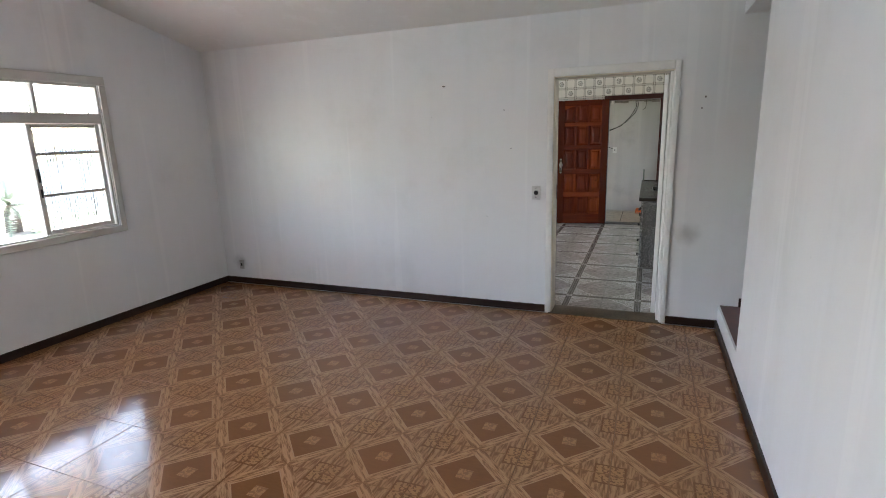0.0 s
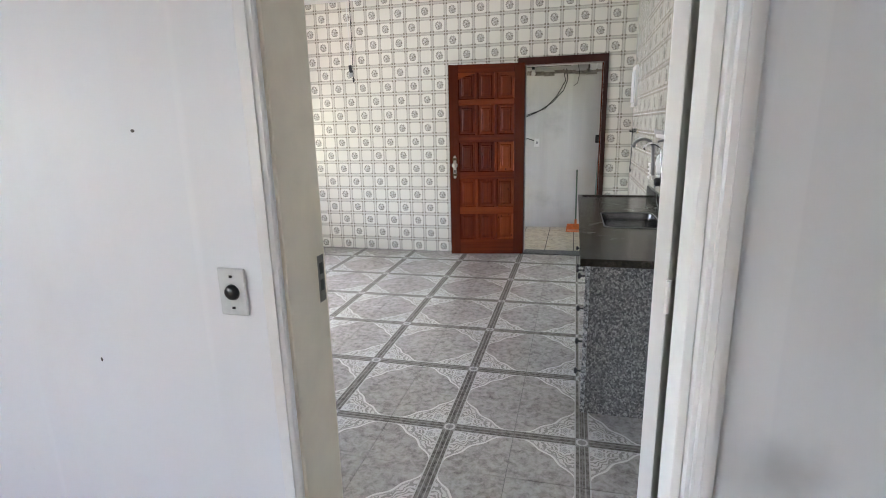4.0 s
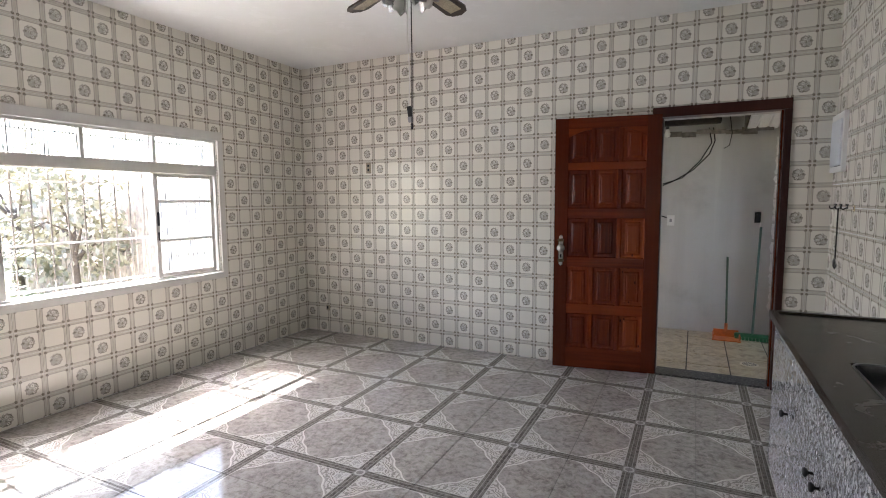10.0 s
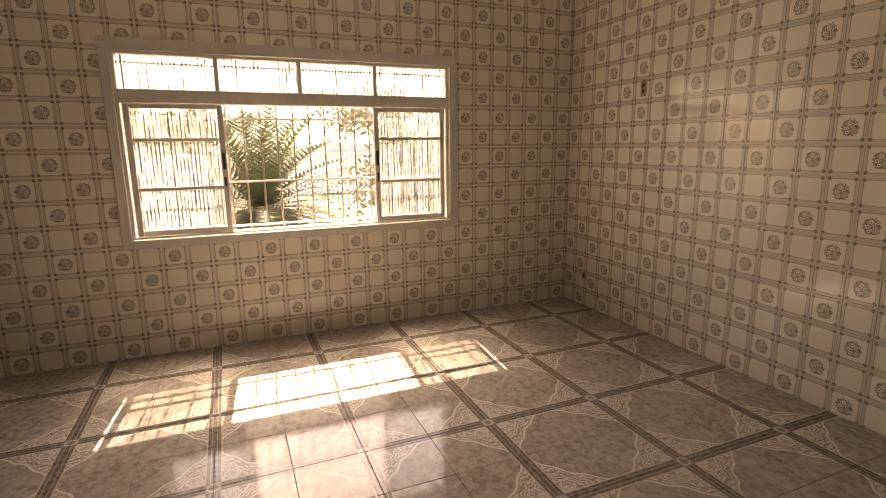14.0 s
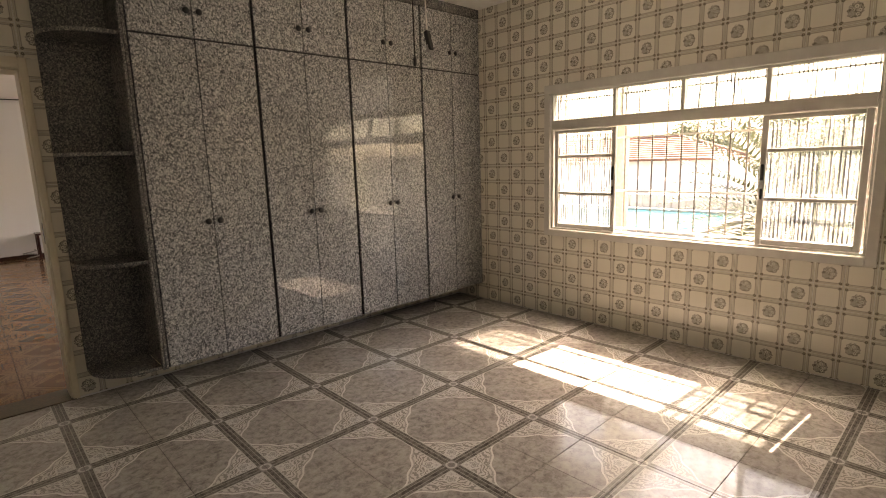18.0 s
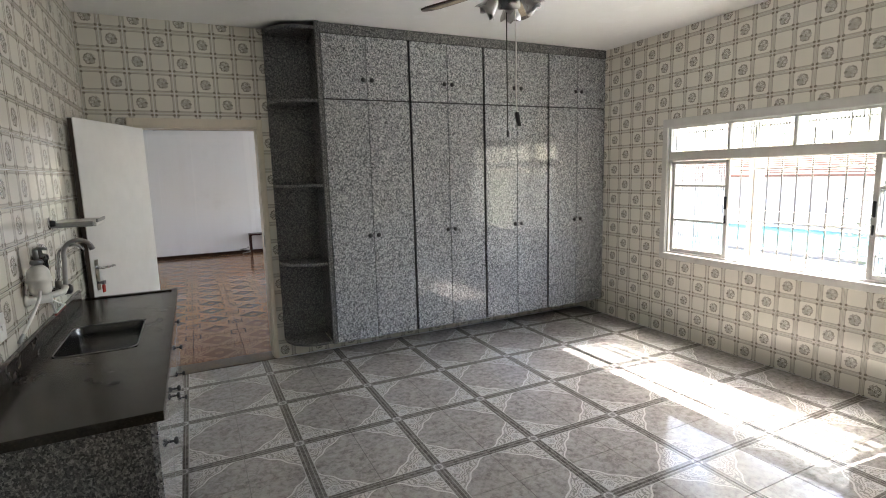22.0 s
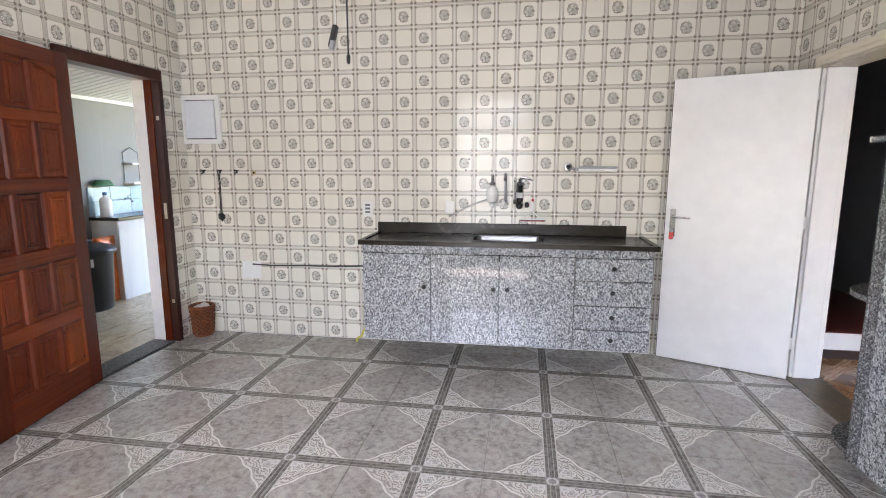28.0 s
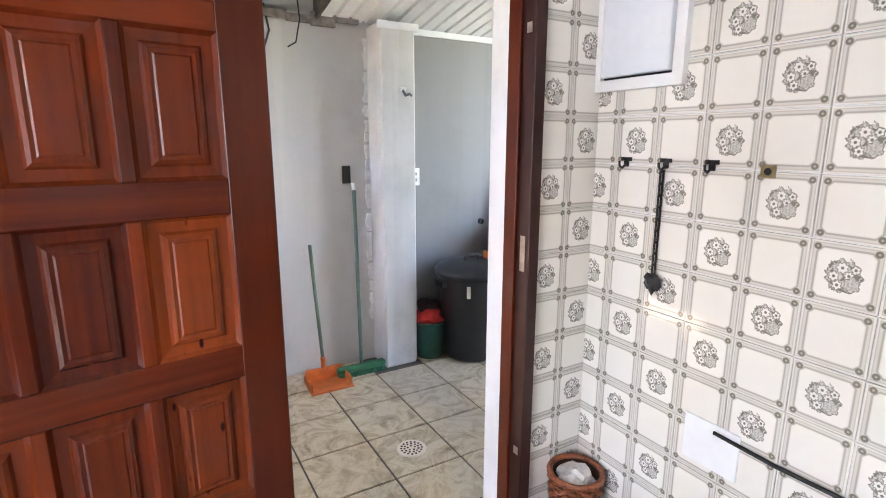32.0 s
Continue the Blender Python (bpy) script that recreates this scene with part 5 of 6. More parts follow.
for a in (300, 12, 84, 156, 228):
    m = pose(0, 0, -0.318, 0, 0, a) @ pose(0, 0, 0, -11, 2.5, 0)
    bl = part("blade", blade(), DARK_BLADE, fan, "dark wooden blade with a cane inlay", at=m)
    part("cane_panel", boxes((0.25, -0.034, -0.0075, 0.46, 0.034, -0.0049)), CANE, bl)
    part("bracket", boxes((0.10, -0.016, -0.004, 0.20, 0.016, 0.006), (0.17, -0.035, -0.009, 0.215, 0.035, -0.0052)), IRON, bl)
for k in range(4):
    a = radians(45 + 90 * k + 10)
    d = Vector((math.cos(a), math.sin(a), 0))
    tilt = Matrix.Translation(d * 0.062 + Vector((0, 0, -0.362))) @ Matrix.Rotation(a, 4, "Z") @ Matrix.Rotation(radians(-38), 4, "Y") @ Matrix.Diagonal((1, 1, -1, 1))
    s = lathe([(0.016, 0.0), (0.020, 0.012), (0.030, 0.03), (0.038, 0.055), (0.042, 0.075), (0.054, 0.095)], 24)
    for v in s.verts:
        if v.co.z > 0.08:
            an = math.atan2(v.co.y, v.co.x)
            v.co.z += 0.010 * math.cos(6 * an)
            v.co.xy *= 1 + 0.08 * math.cos(6 * an)
    s.transform(tilt)
    bmesh.ops.recalc_face_normals(s, faces=list(s.faces))
    shd = part("shade", s, TULIP, fan, "frosted tulip glass shade", smooth=True)
    part("bulb", turned(lathe([(0.0, 0.085), (0.02, 0.08), (0.028, 0.06), (0.022, 0.035), (0.012, 0.015)], 14), tilt), WHITE_PLASTIC, shd, smooth=True)
    part("arm", tube([d * 0.03 + Vector((0, 0, -0.35)), d * 0.062 + Vector((0, 0, -0.360))], 0.014, 10), IRON, fan, smooth=True)
part("pull_chain", tube([(0.02, 0, -0.39), (0.021, 0.002, -0.7), (0.018, 0.0, -1.015)], 0.0028, 6), BLACK_RUBBER, fan)
part("chain_weight", lathe([(0.0, -0.028), (0.006, -0.022), (0.007, 0.0), (0.003, 0.008), (0.0, 0.009)], 10, centre=(0.018, 0, -1.02)), BLACK_PLASTIC, fan)
part("control_wire", tube([(-0.012, 0.02, -0.39), (-0.016, 0.028, -0.6), (-0.010, 0.034, -0.8), (-0.018, 0.03, -0.93)], 0.0026, 6), WHITE_PLASTIC, fan)
part("control_switch", turned(box(-0.011, -0.009, -0.075, 0.011, 0.009, 0.0, 0.004), Matrix.Translation((-0.016, 0.03, -0.925)) @ Matrix.Rotation(radians(16), 4, "X")), BLACK_PLASTIC, fan)
part("switch_button", turned(box(-0.012, -0.011, -0.08, 0.012, 0.004, -0.05, 0.003), Matrix.Translation((-0.016, 0.03, -0.925)) @ Matrix.Rotation(radians(16), 4, "X")), GREY_PLASTIC, fan)


# ---- brown door to the yard ----
def brown_door():
    w, h, t = 0.805, 2.055, 0.036
    d = thing("door_1", "varnished red-brown wooden door with fifteen raised panels, standing open against the tiled wall", "door", (NX0 - 0.008, L - 0.006, 0.012), 8.8, kind="structure")
    # local: hinge at x=0, leaf towards -x, front towards -y
    sw_, mw = 0.105, 0.030
    cols = [(-w + sw_ + k * (w - 2 * sw_ + mw) / 3, -w + sw_ + k * (w - 2 * sw_ + mw) / 3 + (w - 2 * sw_ + mw) / 3 - mw) for k in range(3)]
    zs = [(0.17, 0.46), (0.54, 0.85), (0.93, 1.25), (1.33, 1.64), (1.70, 1.97)]
    part("stile", box(-w, -t, 0, -w + sw_, 0, h, 0.002), STILE_WOOD, d)
    part("stile", box(-sw_, -t, 0, 0, 0, h, 0.002), STILE_WOOD, d)
    rails = [(0, zs[0][0])] + [(a[1], b[0]) for a, b in zip(zs, zs[1:])] + [(zs[-1][1], h)]
    for z0, z1 in rails:
        part("rail", box(-w + sw_, -t + 0.001, z0, -sw_, -0.001, z1, 0.002), DOOR_WOOD_H, d)
    for i, (z0, z1) in enumerate(zs):
        for (a0, a1), (b0, b1) in zip(cols, cols[1:]):
            part("muntin", box(a1, -t + 0.001, z0, b0, -0.001, z1, 0.003), DOOR_WOOD, d)
        for k, (x0, x1) in enumerate(cols):
            part("panel", raised_panel(x0, x1, z0, z1, t), KNOTTY_WOOD if k == 2 and i < 3 else DOOR_WOOD, d)
            if i == len(zs) - 1:
                # the arched head of the top row
                lift = [0.060, 0.0, 0.060][k]
                lean = [1, 0, -1][k]
                pts = [(x0, z1), (x1, z1)] + [(x1 + (x0 - x1) * j / 8, z1 - lift * (0.5 - 0.5 * lean * (1 - 2 * j / 8)) - 0.010 * (1 - math.sin(math.pi * j / 8))) for j in range(9)]
                part("arch_fillet", prism(pts[2:] + [(x0, z1), (x1, z1)], -t + 0.001, -t + 0.022, axis=1), DOOR_WOOD_H, d)
    part("edge_gap", boxes((-w + 0.001, -0.0008, 0.01, -0.001, 0.002, h - 0.01)), FRAME_WOOD, d)
    lk = part("lock_plate", ornate_plate(), simple("aged_bronze", (0.11, 0.078, 0.042), 0.45, 0.9, 0.35), d, "ornate aged bronze lock plate", at=pose(-w + 0.055, -t, 0.985, 90, 0, 0))
    part("inner_plate", box(-0.0155, -0.070, 0.004, 0.0155, 0.072, 0.006, 0.001), OLD_METAL, lk, "worn nickel inner plate")
    part("knob", lathe([(0.010, 0.0), (0.010, 0.022), (0.024, 0.028), (0.031, 0.040), (0.027, 0.052), (0.016, 0.055), (0.014, 0.058), (0.0, 0.059)], 24, centre=(0.002, 0.022, 0.006)), OLD_METAL, lk, smooth=True)
    part("keyhole", boxes((-0.0075, -0.062, 0.0062, 0.0075, -0.030, 0.008)), IRON, lk)
    for sy in (-1, 1):
        part("leaf", boxes(*[(sx * 0.007 - 0.003, min(sy * 0.098, sy * (0.126 - abs(sx) * 0.006)), 0.004, sx * 0.007 + 0.003, max(sy * 0.098, sy * (0.126 - abs(sx) * 0.006)), 0.0075) for sx in (-1.6, -0.8, 0, 0.8, 1.6)]), OLD_METAL, lk)
    part("latch", boxes((-w - 0.004, -t + 0.008, 0.90, -w + 0.001, -0.008, 1.10)), OLD_METAL, d)
    return d


def raised_panel(x0, x1, z0, z1, t):
    b = bmesh.new()
    prev = None
    for ins, y in ((0.0, -t + 0.004), (0.008, -t + 0.014), (0.030, -t + 0.016), (0.036, -t + 0.010), (0.044, -t + 0.006), (0.052, -t + 0.008), (0.056, -t + 0.005)):
        ring = [b.verts.new((x, y, z)) for x, z in ((x0 + ins, z0 + ins), (x1 - ins, z0 + ins), (x1 - ins, z1 - ins), (x0 + ins, z1 - ins))]
        if prev:
            for k in range(4):
                b.faces.new((prev[k], prev[(k + 1) % 4], ring[(k + 1) % 4], ring[k]))
        prev = ring
    b.faces.new(prev)
    back = [b.verts.new((x, -0.006, z)) for x, z in ((x0, z0), (x0, z1), (x1, z1), (x1, z0))]
    b.faces.new(back)
    bmesh.ops.recalc_face_normals(b, faces=list(b.faces))
    return b


def ornate_plate():
    """A lock plate with pointed leafy ends, in x-y, 4 mm thick."""
    half = [(0.022, 0.0), (0.022, 0.076), (0.027, 0.082), (0.025, 0.092), (0.016, 0.097), (0.012, 0.104), (0.014, 0.112), (0.008, 0.117), (0.005, 0.128)]
    right = [(x, -y) for x, y in reversed(half)] + half[1:]
    return prism(right + [(-x, y) for x, y in reversed(right)], 0.0, 0.004)


brown_door()
df = thing("door_frame", "dark brown stained wooden door frame set in the tiled wall", "door frame", kind="structure")
part("jamb", box(NX0 - 0.075, L - 0.003, 0.0, NX0 + 0.003, L + 0.09, NZ - 0.003, 0.003), FRAME_WOOD, df)
part("jamb", box(NX1 - 0.003, L - 0.03, 0.0, NX1 + 0.042, L + 0.09, NZ - 0.003, 0.003), FRAME_WOOD, df)
part("stop", box(NX1 - 0.016, L + 0.03, 0.006, NX1 - 0.0032, L + 0.09, NZ - 0.001, 0.002), STILE_WOOD, df, "red-brown rebate strip")
part("head", box(NX0 - 0.075, L - 0.03, NZ - 0.0025, NX1 + 0.042, L + 0.09, NZ + 0.072, 0.004), FRAME_WOOD, df)
for z in (0.32, 1.0, 1.75):
    part("strike_plate", box(NX1 - 0.0045, L - 0.012, z, NX1 - 0.0031, L + 0.012, z + (0.12 if z == 1.0 else 0.03)), OLD_METAL, df)

# ---- white door to the living room ----
lf = thing("door_frame", "cream painted wooden door frame of the living room doorway", "door frame", kind="structure")
J = 0.028
part("jamb", box(OX0, SY - 0.004, 0.005, OX0 + J, 0.004, OZ - J, 0.002), CREAM_PAINT, lf)
part("jamb", box(OX1 - J, SY - 0.004, 0.005, OX1, 0.004, OZ - J, 0.002), WHITE_PAINT, lf)
part("lining_head", box(OX0, SY - 0.004, OZ - J + 0.0005, OX1, 0.004, OZ, 0.002), CREAM_PAINT, lf)
for y0, y1, mt, cw, cv in ((0.008, 0.028, CREAM_PAINT, 0.018, 0.022), (SY - 0.020, SY - 0.002, WHITE_PAINT, 0.030, 0.024)):
    zb = 0.005 if y0 < 0 else 0.0
    part("casing", box(OX0 - cw, y0, zb, OX0 + 0.020, y1, OZ + 0.045, 0.004), mt, lf)
    part("casing", box(OX1 - 0.020, y0, zb, OX1 + cv, y1, OZ + 0.045, 0.004), mt, lf)
    part("casing", box(OX0 + 0.0205, y0, OZ - 0.018, OX1 - 0.0205, y1, OZ + 0.045, 0.004), mt, lf)
    ys = y0 - 0.005 if y0 < 0 else y1
    part("casing_bead", boxes((OX0 - 0.010, ys, 0.01, OX0 + 0.004, ys + 0.005, OZ + 0.02), (OX1 - 0.004, ys, 0.01, OX1 + 0.010, ys + 0.005, OZ + 0.02), (OX0 + 0.0045, ys, OZ + 0.008, OX1 - 0.0045, ys + 0.005, OZ + 0.02)), mt, lf)
part("door_stop", box(OX1 - J - 0.020, SY + 0.03, 0.006, OX1 - J - 0.0005, -0.014, OZ - J - 0.001, 0.002), WHITE_PAINT, lf)
sp = part("strike_plate", boxes((OX0 + J, -0.032, 1.00, OX0 + J + 0.0015, -0.001, 1.125)), DARK_METAL, lf, "tarnished steel strike plate")
part("strike_hole", boxes((OX0 + J + 0.0016, -0.026, 1.03, OX0 + J + 0.0022, -0.008, 1.06), (OX0 + J + 0.0016, -0.026, 1.075, OX0 + J + 0.0022, -0.008, 1.105)), IRON, sp)

wdr = thing("door_2", "plain white painted flush door standing open into the kitchen, keys in the lock", "door", (OX1 - J - 0.004, 0.006, 0.008), 0, kind="structure")
wdr.matrix_world = pose(4.345, 0.030, 0.008, 0, 0, math.degrees(math.atan2(-0.322, 0.755)))
DW = 0.815
part("leaf", box(-0.034, 0, 0, 0, DW, 1.985, 0.002), WHITE_PAINT, wdr)
part("edge_strip", box(-0.030, DW, 0.004, -0.004, DW + 0.004, 1.98, 0.001), simple("bare_dark_door_edge", (0.06, 0.04, 0.03), 0.5), wdr, "dark unpainted door edge")
hn = part("lock_plate", box(-0.038, DW - 0.068, 0.90, -0.034, DW - 0.030, 1.10, 0.002), CHROME, wdr)
part("lever", tube([(-0.036, DW - 0.05, 1.045), (-0.075, DW - 0.05, 1.045), (-0.080, DW - 0.075, 1.045), (-0.080, DW - 0.165, 1.042)], 0.008, 10), CHROME, hn, smooth=True)
part("key", boxes((-0.062, DW - 0.052, 0.942, -0.038, DW - 0.048, 0.956), (-0.075, DW - 0.062, 0.938, -0.060, DW - 0.038, 0.962)), STEEL, hn)
part("key_tag", box(-0.070, DW - 0.064, 0.885, -0.060, DW - 0.036, 0.936, 0.004), simple("red_key_tag", (0.55, 0.05, 0.03), 0.4), hn, "red plastic key tag")
for z in (0.2, 1.0, 1.8):
    part("hinge", tube([(0.002, -0.004, z), (0.002, -0.004, z + 0.08)], 0.006, 8), WHITE_PAINT, wdr)

# ---- living room things ----
rail = thing("curtain_rail", "thin dark curtain rail on brackets along the white living room wall", "curtain rail", (0, LY0, 0))
part("rail", box(0.4, 0.045, 2.585, 4.75, 0.060, 2.600, 0.003), IRON, rail)
for k in range(7):
    part("bracket", boxes((0.6 + k * 0.66, 0.0, 2.580, 0.62 + k * 0.66, 0.05, 2.586)), IRON, rail)
stl = thing("low_stand", "small dark wooden stand at the foot of the living room wall", "stand", (2.80, LY0 + 0.18, 0.0))
part("top", box(-0.20, -0.14, 0.40, 0.20, 0.14, 0.43, 0.004), FRAME_WOOD, stl)
for sx in (-0.17, 0.17):
    for sy in (-0.11, 0.11):
        part("leg", box(sx - 0.018, sy - 0.018, 0, sx + 0.018, sy + 0.018, 0.40, 0.003), FRAME_WOOD, stl)
single("coiled_cord", tube([(3.04 + 0.10 * math.cos(0.9 * k) + 0.006 * k, LY0 + 0.10 + 0.05 * math.sin(0.9 * k), 0.012 + 0.012 * k) for k in range(12)], 0.010, 8), GREY_PLASTIC, "loose grey coiled cord against the living room wall", "cord", smooth=True)
random.seed(8)
for x, z, a, c in ((2.514, 1.993, 0.016, 0.006), (4.60, 1.80, 0.006, 0.008), (4.58, 1.72, 0.006, 0.006), (3.06, 1.77, 0.006, 0.005), (3.12, 1.45, 0.006, 0.004), (2.9, 0.85, 0.004, 0.006)):
    single("nail_hole", turned(lathe([(0.0, 0.002), (1.0, 0.0)], 7), Matrix.Translation((x, SY - 0.0005, z)) @ Matrix.Diagonal((a, 1, c, 1)) @ Matrix.Rotation(radians(90), 4, "X")), STAIN, "dark nail hole in the white living room wall", "wall mark", group="nail holes in the wall")

# ---- yard things ----
can = thing("trash_can", "large black plastic trash can with a domed lid", "trash can", (5.195, 6.085, YZ))
part("body", lathe([(0.0, 0.0), (0.175, 0.0), (0.19, 0.02), (0.225, 0.56), (0.24, 0.57), (0.24, 0.60), (0.22, 0.60)], 32), BLACK_PLASTIC, can, smooth=True)
part("lid", lathe([(0.252, 0.585), (0.255, 0.61), (0.235, 0.635), (0.15, 0.665), (0.05, 0.675), (0.0, 0.675)], 32), BLACK_PLASTIC, can, smooth=True)
part("lid_handle", tube([(-0.06, 0.0, 0.665), (-0.05, 0.0, 0.70), (0.05, 0.0, 0.70), (0.06, 0.0, 0.665)], 0.012, 8), BLACK_PLASTIC, can, smooth=True)
for gx in (-0.2425, 0.2425):
    part("grip", boxes((gx - 0.0175, -0.05, 0.52, gx + 0.0175, 0.05, 0.56)), BLACK_PLASTIC, can)
part("sticker", turned(boxes((-0.012, -0.0015, -0.04, 0.012, 0.0015, 0.04)), Matrix.Rotation(radians(-38), 4, "Z") @ Matrix.Translation((0, -0.2225, 0.50))), WHITE_PLASTIC, can, "small white sticker")

bu = thing("bucket", "dark green plastic bucket full of red cloths", "bucket", (4.925, 6.20, YZ))
part("pail", lathe([(0.0, 0.0), (0.085, 0.0), (0.09, 0.01), (0.118, 0.24), (0.125, 0.245), (0.125, 0.262), (0.112, 0.262), (0.108, 0.22), (0.0, 0.21)], 28), DARK_GREEN, bu, smooth=True)
b = bmesh.new()
bmesh.ops.create_icosphere(b, subdivisions=3, radius=0.10)
for v in b.verts:
    v.co *= 1 + 0.35 * noise.noise(v.co * 16)
    v.co.z *= 0.6
b.transform(Matrix.Translation((0.0, -0.005, 0.275)))
part("cloth", b, RED, bu, "crumpled red cloth")
b = bmesh.new()
bmesh.ops.create_icosphere(b, subdivisions=3, radius=0.075)
for v in b.verts:
    v.co *= 1 + 0.5 * noise.noise(v.co * 20 + Vector((3, 1, 2)))
b.transform(Matrix.Translation((0.02, 0.045, 0.325)))
part("cloth", b, simple("dark_patterned_cloth", (0.05, 0.025, 0.02), 0.8, var=0.6, scale=60), bu, "dark patterned cloth")

dp = thing("dustpan", "orange plastic dustpan with a long green handle leaning on the wall", "dustpan", (4.17, 6.10, YZ))
b = prism([(-0.13, -0.10), (0.13, -0.10), (0.12, 0.07), (0.07, 0.11), (-0.07, 0.11), (-0.12, 0.07)], 0.002, 0.012)
part("tray", b, ORANGE, dp)
part("rear_wall", boxes((-0.115, 0.07, 0.012, 0.115, 0.085, 0.085), (-0.125, -0.08, 0.012, -0.115, 0.075, 0.06), (0.115, -0.08, 0.012, 0.125, 0.075, 0.06)), ORANGE, dp)
part("collar", tube([(0, 0.08, 0.07), (0, 0.088, 0.15)], 0.016, 10), ORANGE, dp)
part("stick", tube([(0, 0.088, 0.13), (-0.005, 0.235, 0.83)], 0.011, 10), simple("green_grey_stick", (0.10, 0.15, 0.10), 0.5), dp, smooth=True)
br = thing("broom", "green plastic broom with a long handle leaning in the corner", "broom", (4.405, 6.17, YZ))
part("head", box(-0.16, -0.05, 0.03, 0.16, 0.0, 0.07, 0.010), GREEN, br)
part("bristles", boxes(*[(-0.155 + k * 0.0315, -0.048 + j * 0.016, 0.0, -0.155 + k * 0.0315 + 0.026, -0.037 + j * 0.016, 0.032) for k in range(10) for j in range(3)]), GREEN, br)
part("stick", tube([(0.0, -0.025, 0.06), (0.045, 0.13, 1.16)], 0.012, 10), simple("blue_green_stick", (0.11, 0.20, 0.17), 0.4), br, smooth=True)
part("grip", tube([(0.045, 0.13, 1.155), (0.046, 0.137, 1.20)], 0.0135, 10), WHITE_PLASTIC, br)

dr = thing("floor_drain", "round cream plastic drain grate in the yard floor", "drain", (4.31, 5.255, YZ + 0.0005))
part("plate", lathe([(0.0, 0.003), (0.068, 0.003), (0.074, 0.0), (0.0, 0.0)], 28), CREAM_PAINT, dr)
b = bmesh.new()
for ring in (0.018, 0.034, 0.050):
    for k in range(int(ring * 330)):
        a = 2 * math.pi * k / int(ring * 330)
        lathe([(0.0, 0.0042), (0.0062, 0.0040), (0.0062, 0.003)], 6, b, (ring * math.cos(a), ring * math.sin(a), 0))
part("holes", b, BLACK_PLASTIC, dr)

tank = thing("laundry_tank", "raised laundry tank with pale blue tiled splashback and a dark rim", "laundry tank", (0, 0, YZ))
part("front", box(5.55, 6.02, 0.0, 7.4, YY - 0.001, 0.86, 0.006), YARD_PLASTER, tank)
part("rim", box(5.53, 5.99, 0.862, 7.42, YY - 0.001, 0.895, 0.006), BLACK_GRANITE, tank)
for k in range(6):
    for j in range(2):
        part("tile", box(5.55 + k * 0.30, YY - 0.012, 0.90 + j * 0.155, 5.845 + k * 0.30, YY - 0.0005, 1.05 + j * 0.155, 0.002), BLUE_TILE, tank)
bt = thing("detergent_bottle", "white plastic detergent bottle on the tank rim", "bottle", (5.65, 6.23, YZ + 0.8955))
part("body", lathe([(0.0, 0.0), (0.058, 0.0), (0.06, 0.01), (0.06, 0.17), (0.048, 0.20), (0.02, 0.215), (0.02, 0.23), (0.0, 0.23)], 20), WHITE_PLASTIC, bt, smooth=True)
part("cap", lathe([(0.023, 0.228), (0.023, 0.26), (0.0, 0.262)], 14), simple("blue_cap", (0.04, 0.16, 0.35), 0.4), bt)
tp = thing("tank_tap", "small chrome tap on the blue tiled splashback", "tap", (6.05, YY - 0.013, YZ + 1.06))
part("body", tube([(0, 0, 0), (0, -0.07, 0), (0, -0.10, -0.03)], 0.012, 10), CHROME, tp, smooth=True)
part("handle", tube([(0, -0.045, 0.01), (0, -0.045, 0.035), (0.03, -0.045, 0.04)], 0.008, 8), CHROME, tp, smooth=True)
gb = thing("folded_hose", "coiled green hose lying on the tiled splashback", "hose", (5.72, YY - 0.05, YZ + 1.215))
for k in range(3):
    part("coil", tube([((0.13 - 0.02 * k) * math.cos(a), 0.038 * math.sin(a), 0.012 + 0.022 * k) for a in [2 * math.pi * j / 24 for j in range(25)]], 0.012, 8, cap=False), GREEN, gb, smooth=True)
ob = thing("orange_bag", "orange plastic sack standing between the black trash can and the tank", "bag", (5.487, 6.10, YZ), radians(90))
b = bmesh.new()
bmesh.ops.create_cube(b, size=1, matrix=Matrix.Translation((0, 0, 0.36)) @ Matrix.Diagonal((0.36, 0.05, 0.70, 1)))
bmesh.ops.subdivide_edges(b, edges=list(b.edges), cuts=5, use_grid_fill=True)
for v in b.verts:
    if v.co.z > 0.02:
        v.co += Vector((0.03, 0.010, 0.02)) * noise.noise(v.co * 9)
part("sack", b, ORANGE, ob, smooth=True)
part("handle", tube([(-0.175, 0.0, 0.26), (-0.20, 0.0, 0.33), (-0.175, 0.0, 0.40)], 0.012, 8), BLACK_PLASTIC, ob)
ws = thing("corner_rack", "small wire rack with white trays on the yard wall", "rack", (6.20, YY - 0.001, YZ + 1.222))
part("tray", box(-0.13, -0.14, 0.0, 0.13, 0, 0.025, 0.004), WHITE_PLASTIC, ws)
part("tray", box(-0.13, -0.14, 0.22, 0.13, 0, 0.245, 0.004), WHITE_PLASTIC, ws)
part("wire", tube([(-0.12, -0.01, 0.0), (-0.12, -0.01, 0.36), (0.0, -0.01, 0.42), (0.12, -0.01, 0.36), (0.12, -0.01, 0.0)], 0.004, 6), IRON, ws)
hl = thing("pipe_stub", "dark open pipe stub in the yard wall", "pipe", (5.44, YY, YZ + 0.88))
part("pipe", turned(lathe([(0.0, 0.004), (0.016, 0.004), (0.020, 0.014), (0.022, 0.0)], 14), pose(0, 0, 0, 90, 0, 0)), IRON, hl)
plate("outlet", (3.60, YY, 1.18), 0, 0.075, 0.115, "white plastic outlet plate on the yard wall", "outlet", ((0, 0, 0.025, 0.035),))
plate("outlet", (4.42, YY, 1.22), 0, 0.055, 0.11, "dark empty outlet box in the yard wall", "outlet", ((0, 0, 0.03, 0.06),), IRON, BLACK_PLASTIC)
